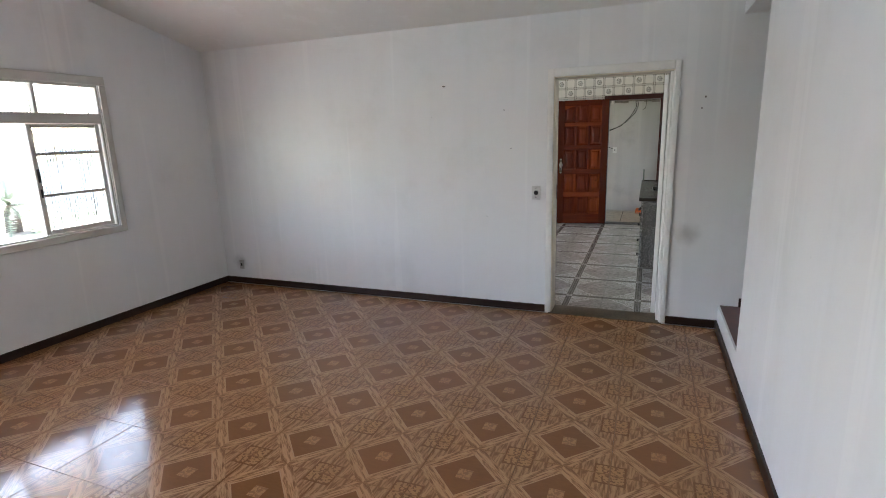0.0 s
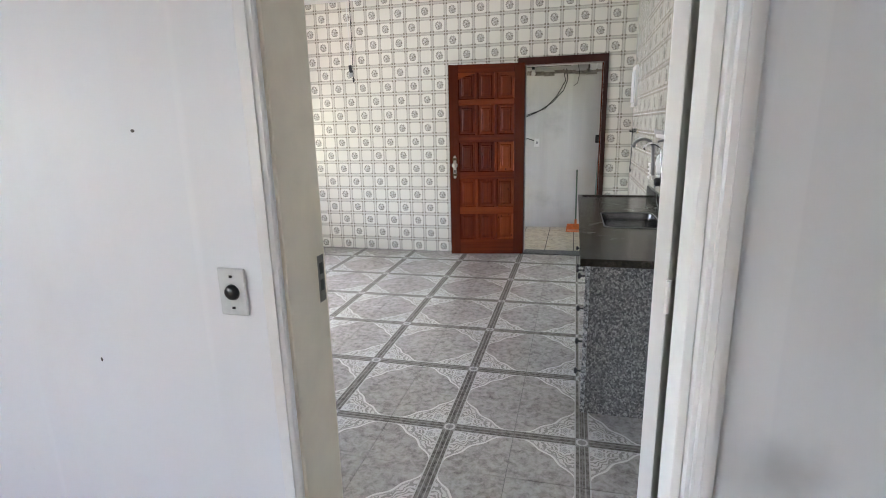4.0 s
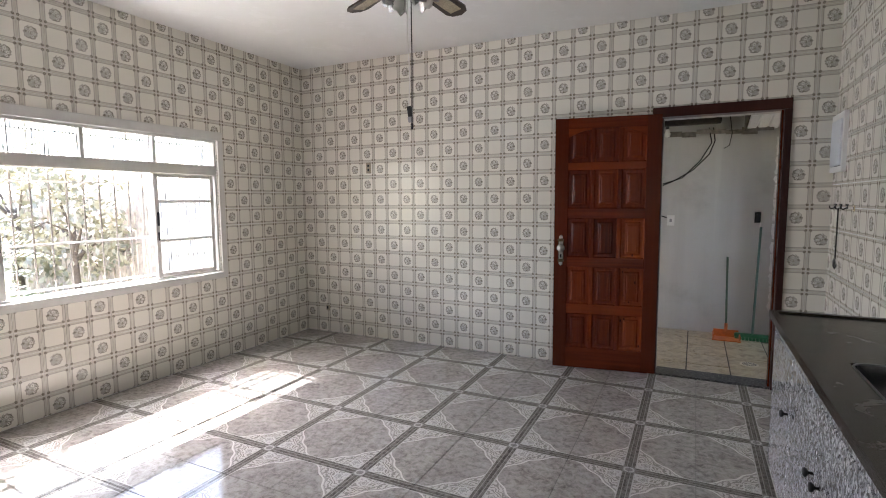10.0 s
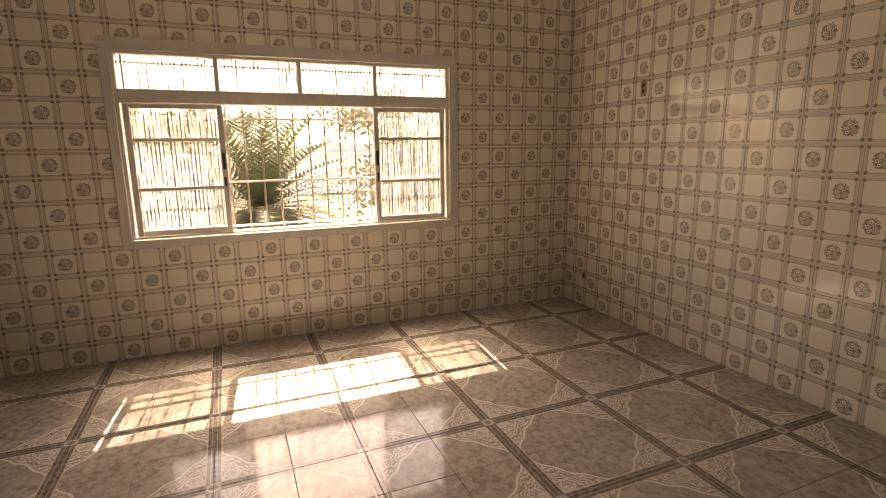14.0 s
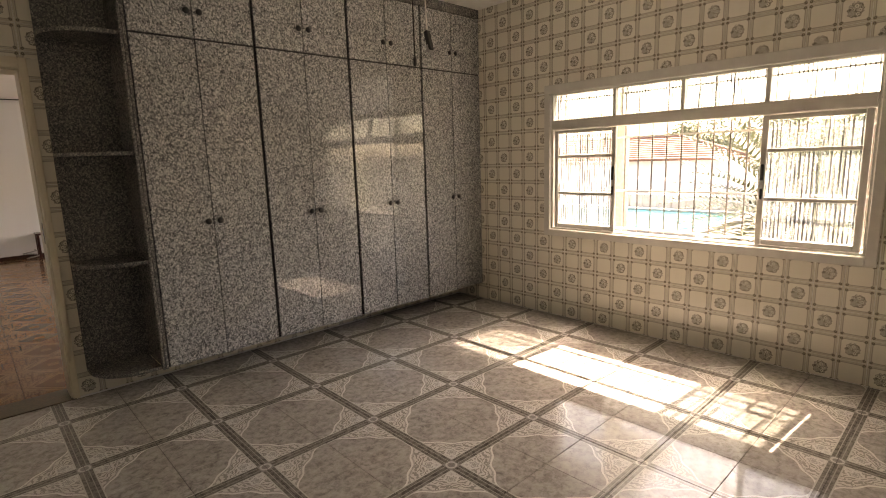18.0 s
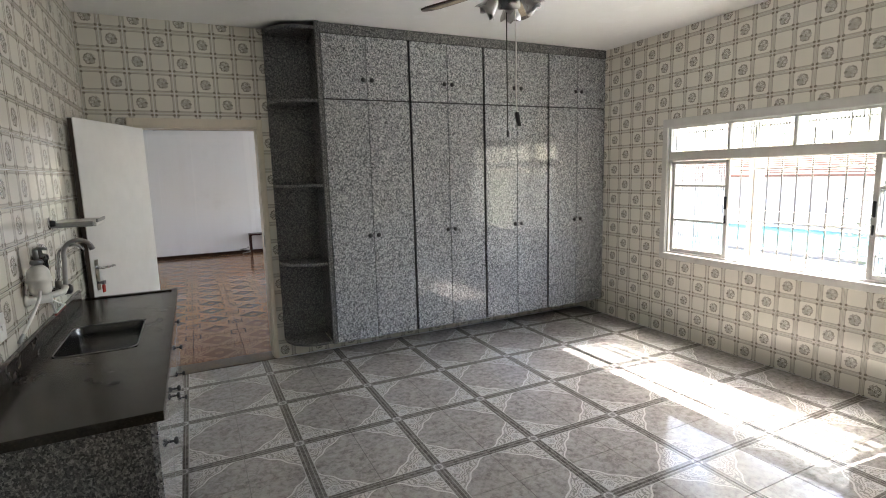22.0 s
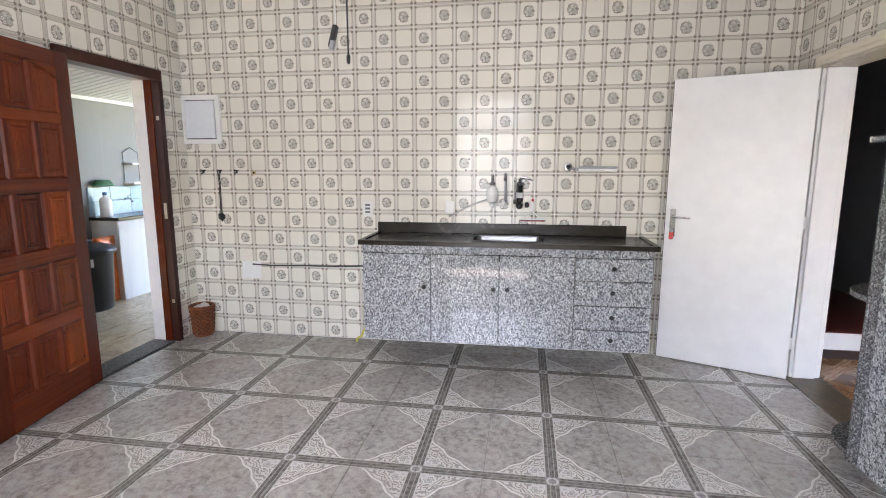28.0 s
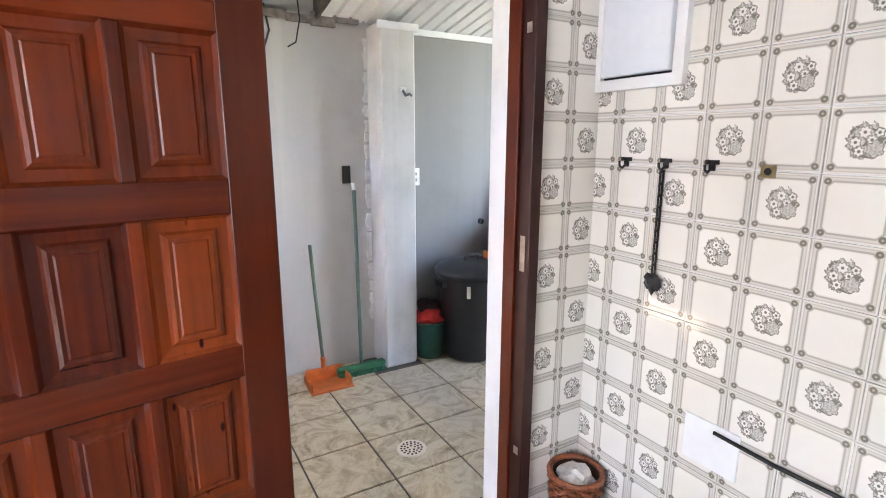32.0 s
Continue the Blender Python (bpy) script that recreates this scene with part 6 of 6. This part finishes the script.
plate("outlet", (4.905, YY, 1.19), 0, 0.06, 0.115, "white plastic outlet plate beside the pillar", "outlet", ((0, 0.02, 0.02, 0.02), (0, -0.02, 0.02, 0.02)))
hp = thing("wall_hook", "white hook on the yard pillar", "hook", (4.72, 6.14, 1.72))
part("plate", box(-0.02, -0.006, -0.02, 0.02, 0, 0.02, 0.003), WHITE_PLASTIC, hp)
part("prong", tube([(0, -0.004, 0), (0, -0.04, -0.03), (0.02, -0.05, -0.02), (0.035, -0.05, -0.03)], 0.009, 8), STEEL, hp)
wire = thing("loose_wires", "loose dark electric wires hanging across the yard wall", "cable")
part("wire", tube([(3.98, YY - 0.01, 2.16), (4.0, YY - 0.03, 2.02), (3.95, YY - 0.04, 1.88), (3.80, YY - 0.04, 1.72), (3.6, YY - 0.03, 1.60), (3.4, YY - 0.015, 1.52)], 0.006, 8), BLACK_RUBBER, wire, smooth=True)
part("wire", tube([(3.94, YY - 0.01, 2.16), (3.97, YY - 0.03, 2.0), (3.87, YY - 0.04, 1.82), (3.70, YY - 0.03, 1.64), (3.45, YY - 0.012, 1.56)], 0.006, 8), BLACK_RUBBER, wire, smooth=True)
part("wire", tube([(3.40, YY - 0.012, 1.22), (3.47, YY - 0.02, 1.24), (3.56, YY - 0.012, 1.21)], 0.006, 8), BLACK_RUBBER, wire, smooth=True)
part("wire", tube([(4.12, 6.2, 2.28), (4.15, 6.24, 2.08), (4.13, 6.27, 1.96), (4.08, 6.25, 1.93)], 0.004, 8), BLACK_RUBBER, wire, smooth=True)
bmn = thing("roof_beam", "dark broken timber beam under the yard roof with a white tube lamp", "beam")
part("beam", box(3.2, 6.20, 2.19, 4.05, 6.30, 2.30, 0.01), simple("dark_timber", (0.035, 0.028, 0.022), 0.8, var=0.5), bmn)
part("rough_edge", boxes(*[(2.0 + k * 0.14, YY - 0.02 - 0.01 * (k % 3), 2.072 + 0.010 * ((k * 7) % 4), 2.14 + k * 0.14, YY - 0.001, 2.125 + 0.01 * ((k * 5) % 3)) for k in range(18)]), simple("broken_mortar", (0.26, 0.23, 0.20), 0.9, var=0.4), bmn)
bl = thing("bare_bulb", "white bare lamp bulb under the yard beam", "lamp", (3.54, 6.25, 2.129))
part("bulb", lathe([(0.0, -0.06), (0.028, -0.045), (0.032, -0.02), (0.018, 0.01), (0.014, 0.03)], 16), WHITE_PLASTIC, bl, smooth=True)
part("holder", lathe([(0.018, 0.028), (0.02, 0.06), (0.0, 0.062)], 14), BLACK_PLASTIC, bl)


# ---- outside ----
GZ = -0.30
b = bmesh.new()
bmesh.ops.create_grid(b, x_segments=2, y_segments=2, size=400, matrix=Matrix.Translation((0, 0, GZ - 0.02)))
structure("ground", b, GROUND)
HX = -16.0
PX0, PX1, PY0, PY1 = -11.3, -7.3, -9.0, -0.48
# unseen floor, added dark so less sun bounces into the living room window
structure("bounce_damper_veranda", boxes((-2.2, -10.5, GZ - 0.06, -0.45, 0.9, GZ)), RED_TILE)
structure("pavement", boxes((PX1, -10.5, GZ - 0.06, -2.2, 0.9, GZ), (PX0 - 1.0, PY1, GZ - 0.06, PX1, 1.6, GZ), (-9.5, 3.05, GZ - 0.06, -0.6, 4.1, GZ), (HX, -12.0, GZ - 0.06, PX0, PY1, GZ), (HX, PY1, GZ - 0.06, PX0 - 1.0, 1.6, GZ)), PAVING)
pool = thing("swimming_pool", "turquoise swimming pool with a pale stone rim in the garden", "swimming pool")
part("water", boxes((PX0, PY0, GZ - 0.16, PX1, PY1, GZ + 0.012)), WATER, pool)
part("rim", boxes((PX1 - 0.001, PY0, GZ - 0.15, PX1 + 0.30, PY1 + 0.30, GZ + 0.075), (PX0, PY1, GZ - 0.15, PX1, PY1 + 0.30, GZ + 0.075), (PX0 - 0.3, PY0, GZ - 0.15, PX0, PY1 + 0.3, GZ + 0.075)), PAVING, pool)
lowwall = thing("retaining_wall", "low retaining wall of pale stone blocks behind the pool", "garden wall")
for k in range(34):
    part("block", box(PX0 - 1.35, -13.5 + k * 0.46, GZ - 0.02, PX0 - 1.0, -13.5 + k * 0.46 + 0.44, 0.12, 0.015), simple("pale_stone_block", (0.46, 0.42, 0.36), 0.8, var=0.2, scale=4) if k == 0 else bpy.data.materials["pale_stone_block"], lowwall)

# neighbouring house with a low clay roof
house = thing("neighbour_house", "low neighbouring house with stained walls and a clay tile roof", "house")
part("wall", boxes((HX - 6.5, -18.0, GZ - 0.05, HX, -1.95, 1.18)), OUT_WALL, house)
n = 11
for k in range(n):
    x0, x1 = HX + 0.5 - k * 0.36, HX + 0.5 - (k + 1) * 0.36
    z0, z1 = 1.12 + k * 0.082, 1.12 + (k + 1) * 0.082
    roof = bmesh.new()
    prism([(x0, z0), (x0, z0 + 0.09), (x1, z1 + 0.05), (x1, z1)], -18.6, -1.6 - 0.36 * k, roof, axis=1)
    part("roof_course", roof, ROOF_CLAY, house)
part("ridge", tube([(HX - 3.5, -18.6, 2.08), (HX - 3.5, -5.6, 2.08)], 0.11, 8), ROOF_CLAY, house)
part("hip", tube([(HX + 0.5, -1.6, 1.20), (HX - 3.5, -5.6, 2.08)], 0.09, 8), ROOF_CLAY, house)
single("garden_wall", boxes((HX - 0.2, -1.94, GZ - 0.05, HX, 9.0, 1.10), (HX - 0.25, -1.94, 1.10, HX + 0.05, 9.0, 1.17)), OUT_WALL, "stained pale garden wall beyond the pool", "garden wall")
single("veranda_post", box(-1.56, 1.03, GZ - 0.02, -1.44, 1.135, 2.578, 0.01), POST_PAINT, "slender beige veranda post outside the window", "post")


def frond(b, base, yaw, pitch, ln, rnd):
    """A curved palm frond with narrow leaflets on both sides."""
    d = Vector((math.cos(yaw), math.sin(yaw), 0))
    side = Vector((-math.sin(yaw), math.cos(yaw), 0))
    n, p, a = 24, Vector(base), pitch
    for k in range(n):
        q = p + (d * math.cos(a) + Vector((0, 0, math.sin(a)))) * ln / n
        w = ln * 0.13 * math.sin(math.pi * (k + 1.5) / (n + 2.0)) ** 0.7
        along = (q - p).normalized()
        for s in (-1, 1):
            tip = p + side * s * w + along * w * 0.7 + Vector((0, 0, 0.20 * w + rnd.uniform(-0.012, 0.012)))
            b.faces.new([b.verts.new(x) for x in (p, p.lerp(q, 0.62), tip)])
        b.faces.new([b.verts.new(x) for x in (p - side * 0.006, p + side * 0.006, q + side * 0.005, q - side * 0.005)])
        p, a = q, a - rnd.uniform(0.018, 0.040)


def palm(at, h, ln, count, seed):
    rnd = random.Random(seed)
    t = thing("sago_palm", "sago palm with a thick short trunk and spreading feathery fronds", "palm", at)
    part("trunk", tube([(0, 0, -0.05), (0.03, 0, h * 0.5), (0, 0, h)], [0.17, 0.15, 0.11], 12), BARK, t)
    b = bmesh.new()
    for k in range(count):
        frond(b, (0, 0, h), 2.39996 * k, radians(-22 + 100 * (k / count) ** 1.35), ln * rnd.uniform(0.85, 1.1), rnd)
    part("crown", b, PALM_LEAF, t)
    return t


palm((-3.9, 2.22, GZ), 0.78, 1.75, 170, 1)
palm((-9.2, 2.6, GZ), 0.6, 1.1, 44, 4)


def tree(at, h, r, leaves, seed, mat=None, size=0.11, squash=0.75, low=0.45):
    rnd = random.Random(seed)
    t = thing("garden_tree", "leafy garden tree with an open uneven crown", "tree", at)
    limbs = bmesh.new()
    tube([(0, 0, -0.05), (rnd.uniform(-0.1, 0.1), rnd.uniform(-0.1, 0.1), h * 0.35), (0, 0, h * 0.6)], [0.13 * h / 4, 0.10 * h / 4, 0.06 * h / 4], 8, limbs)
    centres = []
    for k in range(9):
        a = 2.4 * k + rnd.uniform(-0.4, 0.4)
        e = Vector((math.cos(a) * r * rnd.uniform(0.45, 0.8), math.sin(a) * r * rnd.uniform(0.45, 0.8), h * rnd.uniform(low, 0.95)))
        s = Vector((0, 0, h * rnd.uniform(0.3, 0.55)))
        tube([s, s.lerp(e, 0.55) + Vector((0, 0, 0.08 * h)), e], [0.045 * h / 4, 0.03 * h / 4, 0.012 * h / 4], 6, limbs)
        centres.append((e, r * rnd.uniform(0.28, 0.5)))
    part("trunk", limbs, BARK, t)
    verts, faces = [], []
    for k in range(leaves):
        c, cr = centres[k % len(centres)]
        p = c + Vector((rnd.gauss(0, 1), rnd.gauss(0, 1), rnd.gauss(0, squash))) * cr * 0.62
        u = Vector((rnd.uniform(-1, 1), rnd.uniform(-1, 1), rnd.uniform(-1, 1))).normalized() * size * rnd.uniform(0.6, 1.3)
        v = u.orthogonal().normalized() * size * 0.45
        i = len(verts)
        verts += [p - u, p + v, p + u, p - v]
        faces.append((i, i + 1, i + 2, i + 3))
    me = bpy.data.meshes.new("crown")
    me.from_pydata(verts, [], faces)
    me.materials.append(mat or LEAF)
    c = new("crown", me)
    c.parent = t
    return t


for k, (x, y, h, r) in enumerate(((-26, -5.2, 3.5, 1.7), (-26, -3.0, 3.2, 1.9), (-27, -0.9, 3.7, 1.9), (-26.5, 1.2, 3.3, 1.8), (-27, 3.4, 3.4, 1.8), (-27, -7.6, 3.3, 1.5))):
    tree((x, y, GZ), h, r, 3200, 11 + k, LEAF_PALE, size=0.10, low=0.35)
tree((-26, 0.45, GZ), 5.6, 0.5, 1500, 31, LEAF_PALE, 0.10, squash=1.6, low=0.5)
tree((-7.6, 5.3, GZ), 2.7, 1.3, 1800, 15, LEAF_DRY, 0.09, low=0.2)
tree((-5.2, 5.0, GZ), 2.3, 0.9, 1300, 16, LEAF_DRY, 0.07, low=0.15)


def lounger(at, turn):
    t = thing("sun_lounger", "white plastic sun lounger with a raised back beside the pool", "sun lounger", at, turn, group="loungers by the pool")
    part("seat", box(-0.30, -0.6, 0.30, 0.30, 0.45, 0.34, 0.01), WHITE_PLASTIC, t)
    part("backrest", turned(box(-0.30, 0.0, -0.02, 0.30, 0.70, 0.02, 0.01), pose(0, 0.45, 0.32, 52, 0, 0)), WHITE_PLASTIC, t)
    for sx in (-0.26, 0.26):
        for sy in (-0.5, 0.35):
            part("leg", box(sx - 0.025, sy - 0.03, 0, sx + 0.025, sy + 0.03, 0.30, 0.005), WHITE_PLASTIC, t)


lounger((-14.4, -4.1, GZ), 200)
lounger((-14.3, -3.1, GZ), 195)

# slatted wooden fence with vines towards the north
fence = thing("wooden_fence", "weathered wooden garden fence overgrown with vines", "fence")
for k in range(40):
    part("slat", box(-8.6 + k * 0.16, 5.55, GZ - 0.02, -8.6 + k * 0.16 + 0.12, 5.58, 1.55 + 0.05 * math.sin(k * 1.7), 0.004), FENCE_WOOD, fence)
for z in (0.2, 1.2):
    part("rail", box(-8.6, 5.58, z, -2.2, 5.63, z + 0.08), FENCE_WOOD, fence)
pole = thing("utility_pole", "grey utility pole with a crossarm beyond the garden", "utility pole", (-26, 0.9, GZ))
part("pole", tube([(0, 0, -0.05), (0.1, 0.35, 8.5)], [0.16, 0.10], 10), simple("weathered_concrete_pole", (0.24, 0.22, 0.20), 0.8), pole)
part("crossarm", box(-0.06, -0.9, 6.6, 0.06, 1.3, 6.72), bpy.data.materials["weathered_concrete_pole"], pole)
hill = bmesh.new()
pts = [(-60 + 6 * k, 0.6 + 2 * math.exp(-((k - 18) / 4.0) ** 2) + 1 * math.exp(-((k - 10) / 5.0) ** 2) + 0.6 * math.sin(k * 1.7)) for k in range(31)]
prism([(-60, -2)] + pts + [(120, -2)], -175, -170, hill, axis=0)
structure("backdrop", hill, HILL)

# roof slab over the kitchen and outer face of the house
structure("roof_slab", boxes((-TH - 0.35, -0.4, H + 0.125, W + 0.6, L + 0.9, H + 0.2)), PLASTER)


# ---- tiles ----
def tile_mesh(name, w, h, uv, t, inset, mats):
    """One tile in x-y with its face up; uv gives the corners of its picture."""
    (u0, v0), (u1, v1), (u2, v2), (u3, v3) = uv
    i = inset
    vs = [(-w / 2, -h / 2, 0), (w / 2, -h / 2, 0), (w / 2, h / 2, 0), (-w / 2, h / 2, 0),
          (-w / 2, -h / 2, t - i), (w / 2, -h / 2, t - i), (w / 2, h / 2, t - i), (-w / 2, h / 2, t - i),
          (-w / 2 + i, -h / 2 + i, t), (w / 2 - i, -h / 2 + i, t), (w / 2 - i, h / 2 - i, t), (-w / 2 + i, h / 2 - i, t)]
    fs = [(0, 1, 5, 4), (1, 2, 6, 5), (2, 3, 7, 6), (3, 0, 4, 7), (4, 5, 9, 8), (5, 6, 10, 9), (6, 7, 11, 10), (7, 4, 8, 11), (8, 9, 10, 11)]
    me = bpy.data.meshes.new(name)
    me.from_pydata(vs, [], fs)
    lay = me.uv_layers.new(name="UVMap")
    c = ((u0, v0), (u1, v1), (u2, v2), (u3, v3))
    for loop in me.loops:
        lay.data[loop.index].uv = c[loop.vertex_index % 4]
    for m in mats:
        me.materials.append(m)
    return me


UNIT = ((0, 0), (1, 0), (1, 1), (0, 1))


def minus(rect, hole):
    """What is left of a rectangle once a hole is cut out of it."""
    x0, y0, x1, y1 = rect
    a0, b0, a1, b1 = max(x0, hole[0]), max(y0, hole[1]), min(x1, hole[2]), min(y1, hole[3])
    if a0 >= a1 or b0 >= b1:
        return [rect]
    out = [(x0, y0, x1, b0), (x0, b1, x1, y1), (x0, b0, a0, b1), (a1, b0, x1, b1)]
    return [r for r in out if r[2] - r[0] > 0.008 and r[3] - r[1] > 0.008]


def tile_wall(wall, frame_m, width, height, parity, holes, keep, seed, origin=0.0, pitch=TP, z0=TZ, skip=()):
    """Covers a wall with tiles. frame_m takes (along, up, out) to the world; keep(along, up) picks the tiles that are objects of their own."""
    rnd = random.Random(seed)
    t, g = 0.0065, 0.0012
    full = [tile_mesh("tile", pitch - 2 * g, pitch - 2 * g, UNIT, t, 0.0012, [m]) for m in (TILE_PLAIN, TILE_FLOWER)]
    vs, fs, uvs, ms = [], [], [], []
    made = 0
    c0 = math.floor((0 - origin) / pitch)
    for c in range(c0, int((width - origin) / pitch) + 1):
        for r in range(int((height - z0) / pitch) + 1):
            x0, y0 = origin + c * pitch, z0 + r * pitch
            rect = (max(x0, 0), max(y0, 0), min(x0 + pitch, width), min(y0 + pitch, height))
            if rect[2] - rect[0] < 0.006 or rect[3] - rect[1] < 0.006:
                continue
            pieces = [rect]
            for h in holes:
                pieces = [q for p in pieces for q in minus(p, h)]
            kind = 1 if (c + r) % 2 == parity else 0
            whole = len(pieces) == 1 and abs((rect[2] - rect[0]) - pitch) < 1e-6 and abs((rect[3] - rect[1]) - pitch) < 1e-6 and pieces[0] == rect
            ra, rb, dz = rnd.gauss(0, 0.0035), rnd.gauss(0, 0.0035), rnd.uniform(-0.0004, 0.0004)
            if whole and made < 300 and keep(x0 + pitch / 2, y0 + pitch / 2):
                ob = new("tile", full[kind])
                ob.parent = wall
                ob.matrix_basis = frame_m @ Matrix.Translation((x0 + pitch / 2, y0 + pitch / 2, dz)) @ Matrix.Rotation(ra, 4, "X") @ Matrix.Rotation(rb, 4, "Y")
                made += 1
                continue
            for p in pieces:
                a0, b0, a1, b1 = p[0] + g, p[1] + g, p[2] - g, p[3] - g
                i, k = 0.0012, len(vs)
                cx, cy = (a0 + a1) / 2, (b0 + b1) / 2
                for ins, zz in ((0, 0), (0, t - i), (i, t)):
                    for x, y in ((a0 + ins, b0 + ins), (a1 - ins, b0 + ins), (a1 - ins, b1 - ins), (a0 + ins, b1 - ins)):
                        vs.append(frame_m @ Vector((x, y, zz + dz + ((y - cy) * ra - (x - cx) * rb if zz else 0))))
                        uvs.append(((x - x0) / pitch, (y - y0) / pitch))
                for q in ((0, 1, 5, 4), (1, 2, 6, 5), (2, 3, 7, 6), (3, 0, 4, 7), (4, 5, 9, 8), (5, 6, 10, 9), (6, 7, 11, 10), (7, 4, 8, 11), (8, 9, 10, 11)):
                    fs.append(tuple(k + j for j in q))
                    ms.append(kind)
    me = bpy.data.meshes.new("tile_field")
    me.from_pydata(vs, [], fs)
    lay = me.uv_layers.new(name="UVMap")
    for loop in me.loops:
        lay.data[loop.index].uv = uvs[loop.vertex_index]
    me.materials.append(TILE_PLAIN)
    me.materials.append(TILE_FLOWER)
    me.polygons.foreach_set("material_index", ms)
    ob = new("tile_field", me)
    ob.parent = wall
    tagged(ob, kind="stuff")


def facing(origin, along, up, out):
    return Matrix(((along[0], up[0], out[0], origin[0]), (along[1], up[1], out[1], origin[1]), (along[2], up[2], out[2], origin[2]), (0, 0, 0, 1)))


north_holes = [(NX0 - 0.074, 0, NX1 + 0.041, NZ + 0.071)]
tile_wall(WALL_NORTH, facing((0, L - 0.0002, 0), (1, 0, 0), (0, 0, 1), (0, -1, 0)), W, H, 1, north_holes, lambda x, z: 1.2 < x < 3.0 and z < 2.1 or x > 4.4, 21)
tile_wall(WALL_WEST, facing((0.0002, L - 0.007, 0), (0, -1, 0), (0, 0, 1), (1, 0, 0)), L, H, 0, [(L - WY1, WZ0, L - WY0, WZ1)], lambda y, z: z < 0.8 or y < 1.1 and z < 1.9, 22)
tile_wall(WALL_EAST, facing((W - 0.0002, L - 0.007, 0), (0, -1, 0), (0, 0, 1), (-1, 0, 0)), L, H, 0, [], lambda y, z: y < 2.6 and 0.1 < z < 2.5, 23, origin=-0.059)
tile_wall(WALL_SOUTH, facing((W - 0.007, 0.0002, 0), (-1, 0, 0), (0, 0, 1), (0, 1, 0)), W - 0.007, H, 0,
          [(W - 0.007 - OX1 - 0.021, 0, W - 0.007 - OX0 + 0.017, OZ + 0.044)], lambda x, z: x < 1.4, 24)

# kitchen floor tiles: four make one medallion, so the picture is turned by quarters
shared = {}
rnd = random.Random(31)


def floor_tiles(floor, x0, y0, x1, y1, ox, oy, pitch, mats, name, ztop, quarters, gap, keep=lambda x, y: True, limit=10000):
    for i in range(math.floor((x0 - ox) / pitch), math.ceil((x1 - ox) / pitch)):
        for j in range(math.floor((y0 - oy) / pitch), math.ceil((y1 - oy) / pitch)):
            a0, b0, a1, b1 = max(ox + i * pitch, x0), max(oy + j * pitch, y0), min(ox + (i + 1) * pitch, x1), min(oy + (j + 1) * pitch, y1)
            w, h = a1 - a0, b1 - b0
            if w < 0.01 or h < 0.01 or not keep((a0 + a1) / 2, (b0 + b1) / 2):
                continue
            q = (i % 2, j % 2) if quarters else (0, 0)
            f = [((a0 - ox) / pitch - i, (b0 - oy) / pitch - j), ((a1 - ox) / pitch - i, (b1 - oy) / pitch - j)]
            key = (name, q, round(w, 3), round(h, 3), round(f[0][0], 3), round(f[0][1], 3))
            if key not in shared:
                pic = [(f[0][0], f[0][1]), (f[1][0], f[0][1]), (f[1][0], f[1][1]), (f[0][0], f[1][1])]
                pic = [(1 - u if q[0] else u, 1 - v if q[1] else v) for u, v in pic]
                shared[key] = tile_mesh(name, w - gap, h - gap, pic, 0.008, 0.0012, mats)
            ob = new(name, shared[key])
            ob.parent = floor
            ob.matrix_basis = Matrix.Translation(((a0 + a1) / 2, (b0 + b1) / 2, ztop - 0.008 + rnd.uniform(-0.0003, 0.0003))) @ Matrix.Rotation(rnd.gauss(0, 0.0012), 4, "X") @ Matrix.Rotation(rnd.gauss(0, 0.0012), 4, "Y")


floor_tiles(FLOOR, 0.008, 0.031, W - 0.008, L - 0.008, FX, FY, FP, [FLOOR_TILE], "tile", 0.0, True, 0.0024)
floor_tiles(bpy.data.objects["floor_living"], LX0, LY0, LX1, SY - 0.031, 3.92 - 0.2155, -0.405 - 0.2155, 0.431, [LIVING_TILE], "tile", 0.0, False, 0.0018)
floor_tiles(bpy.data.objects["floor_yard"], 1.2, L + 0.212, 7.2, YY, 4.31 - 0.16, 5.255 - 0.17, 0.335, [YARD_TILE], "tile", YZ, False, 0.010, keep=lambda x, y: not (4.58 < x < 4.86 and y > 6.12))
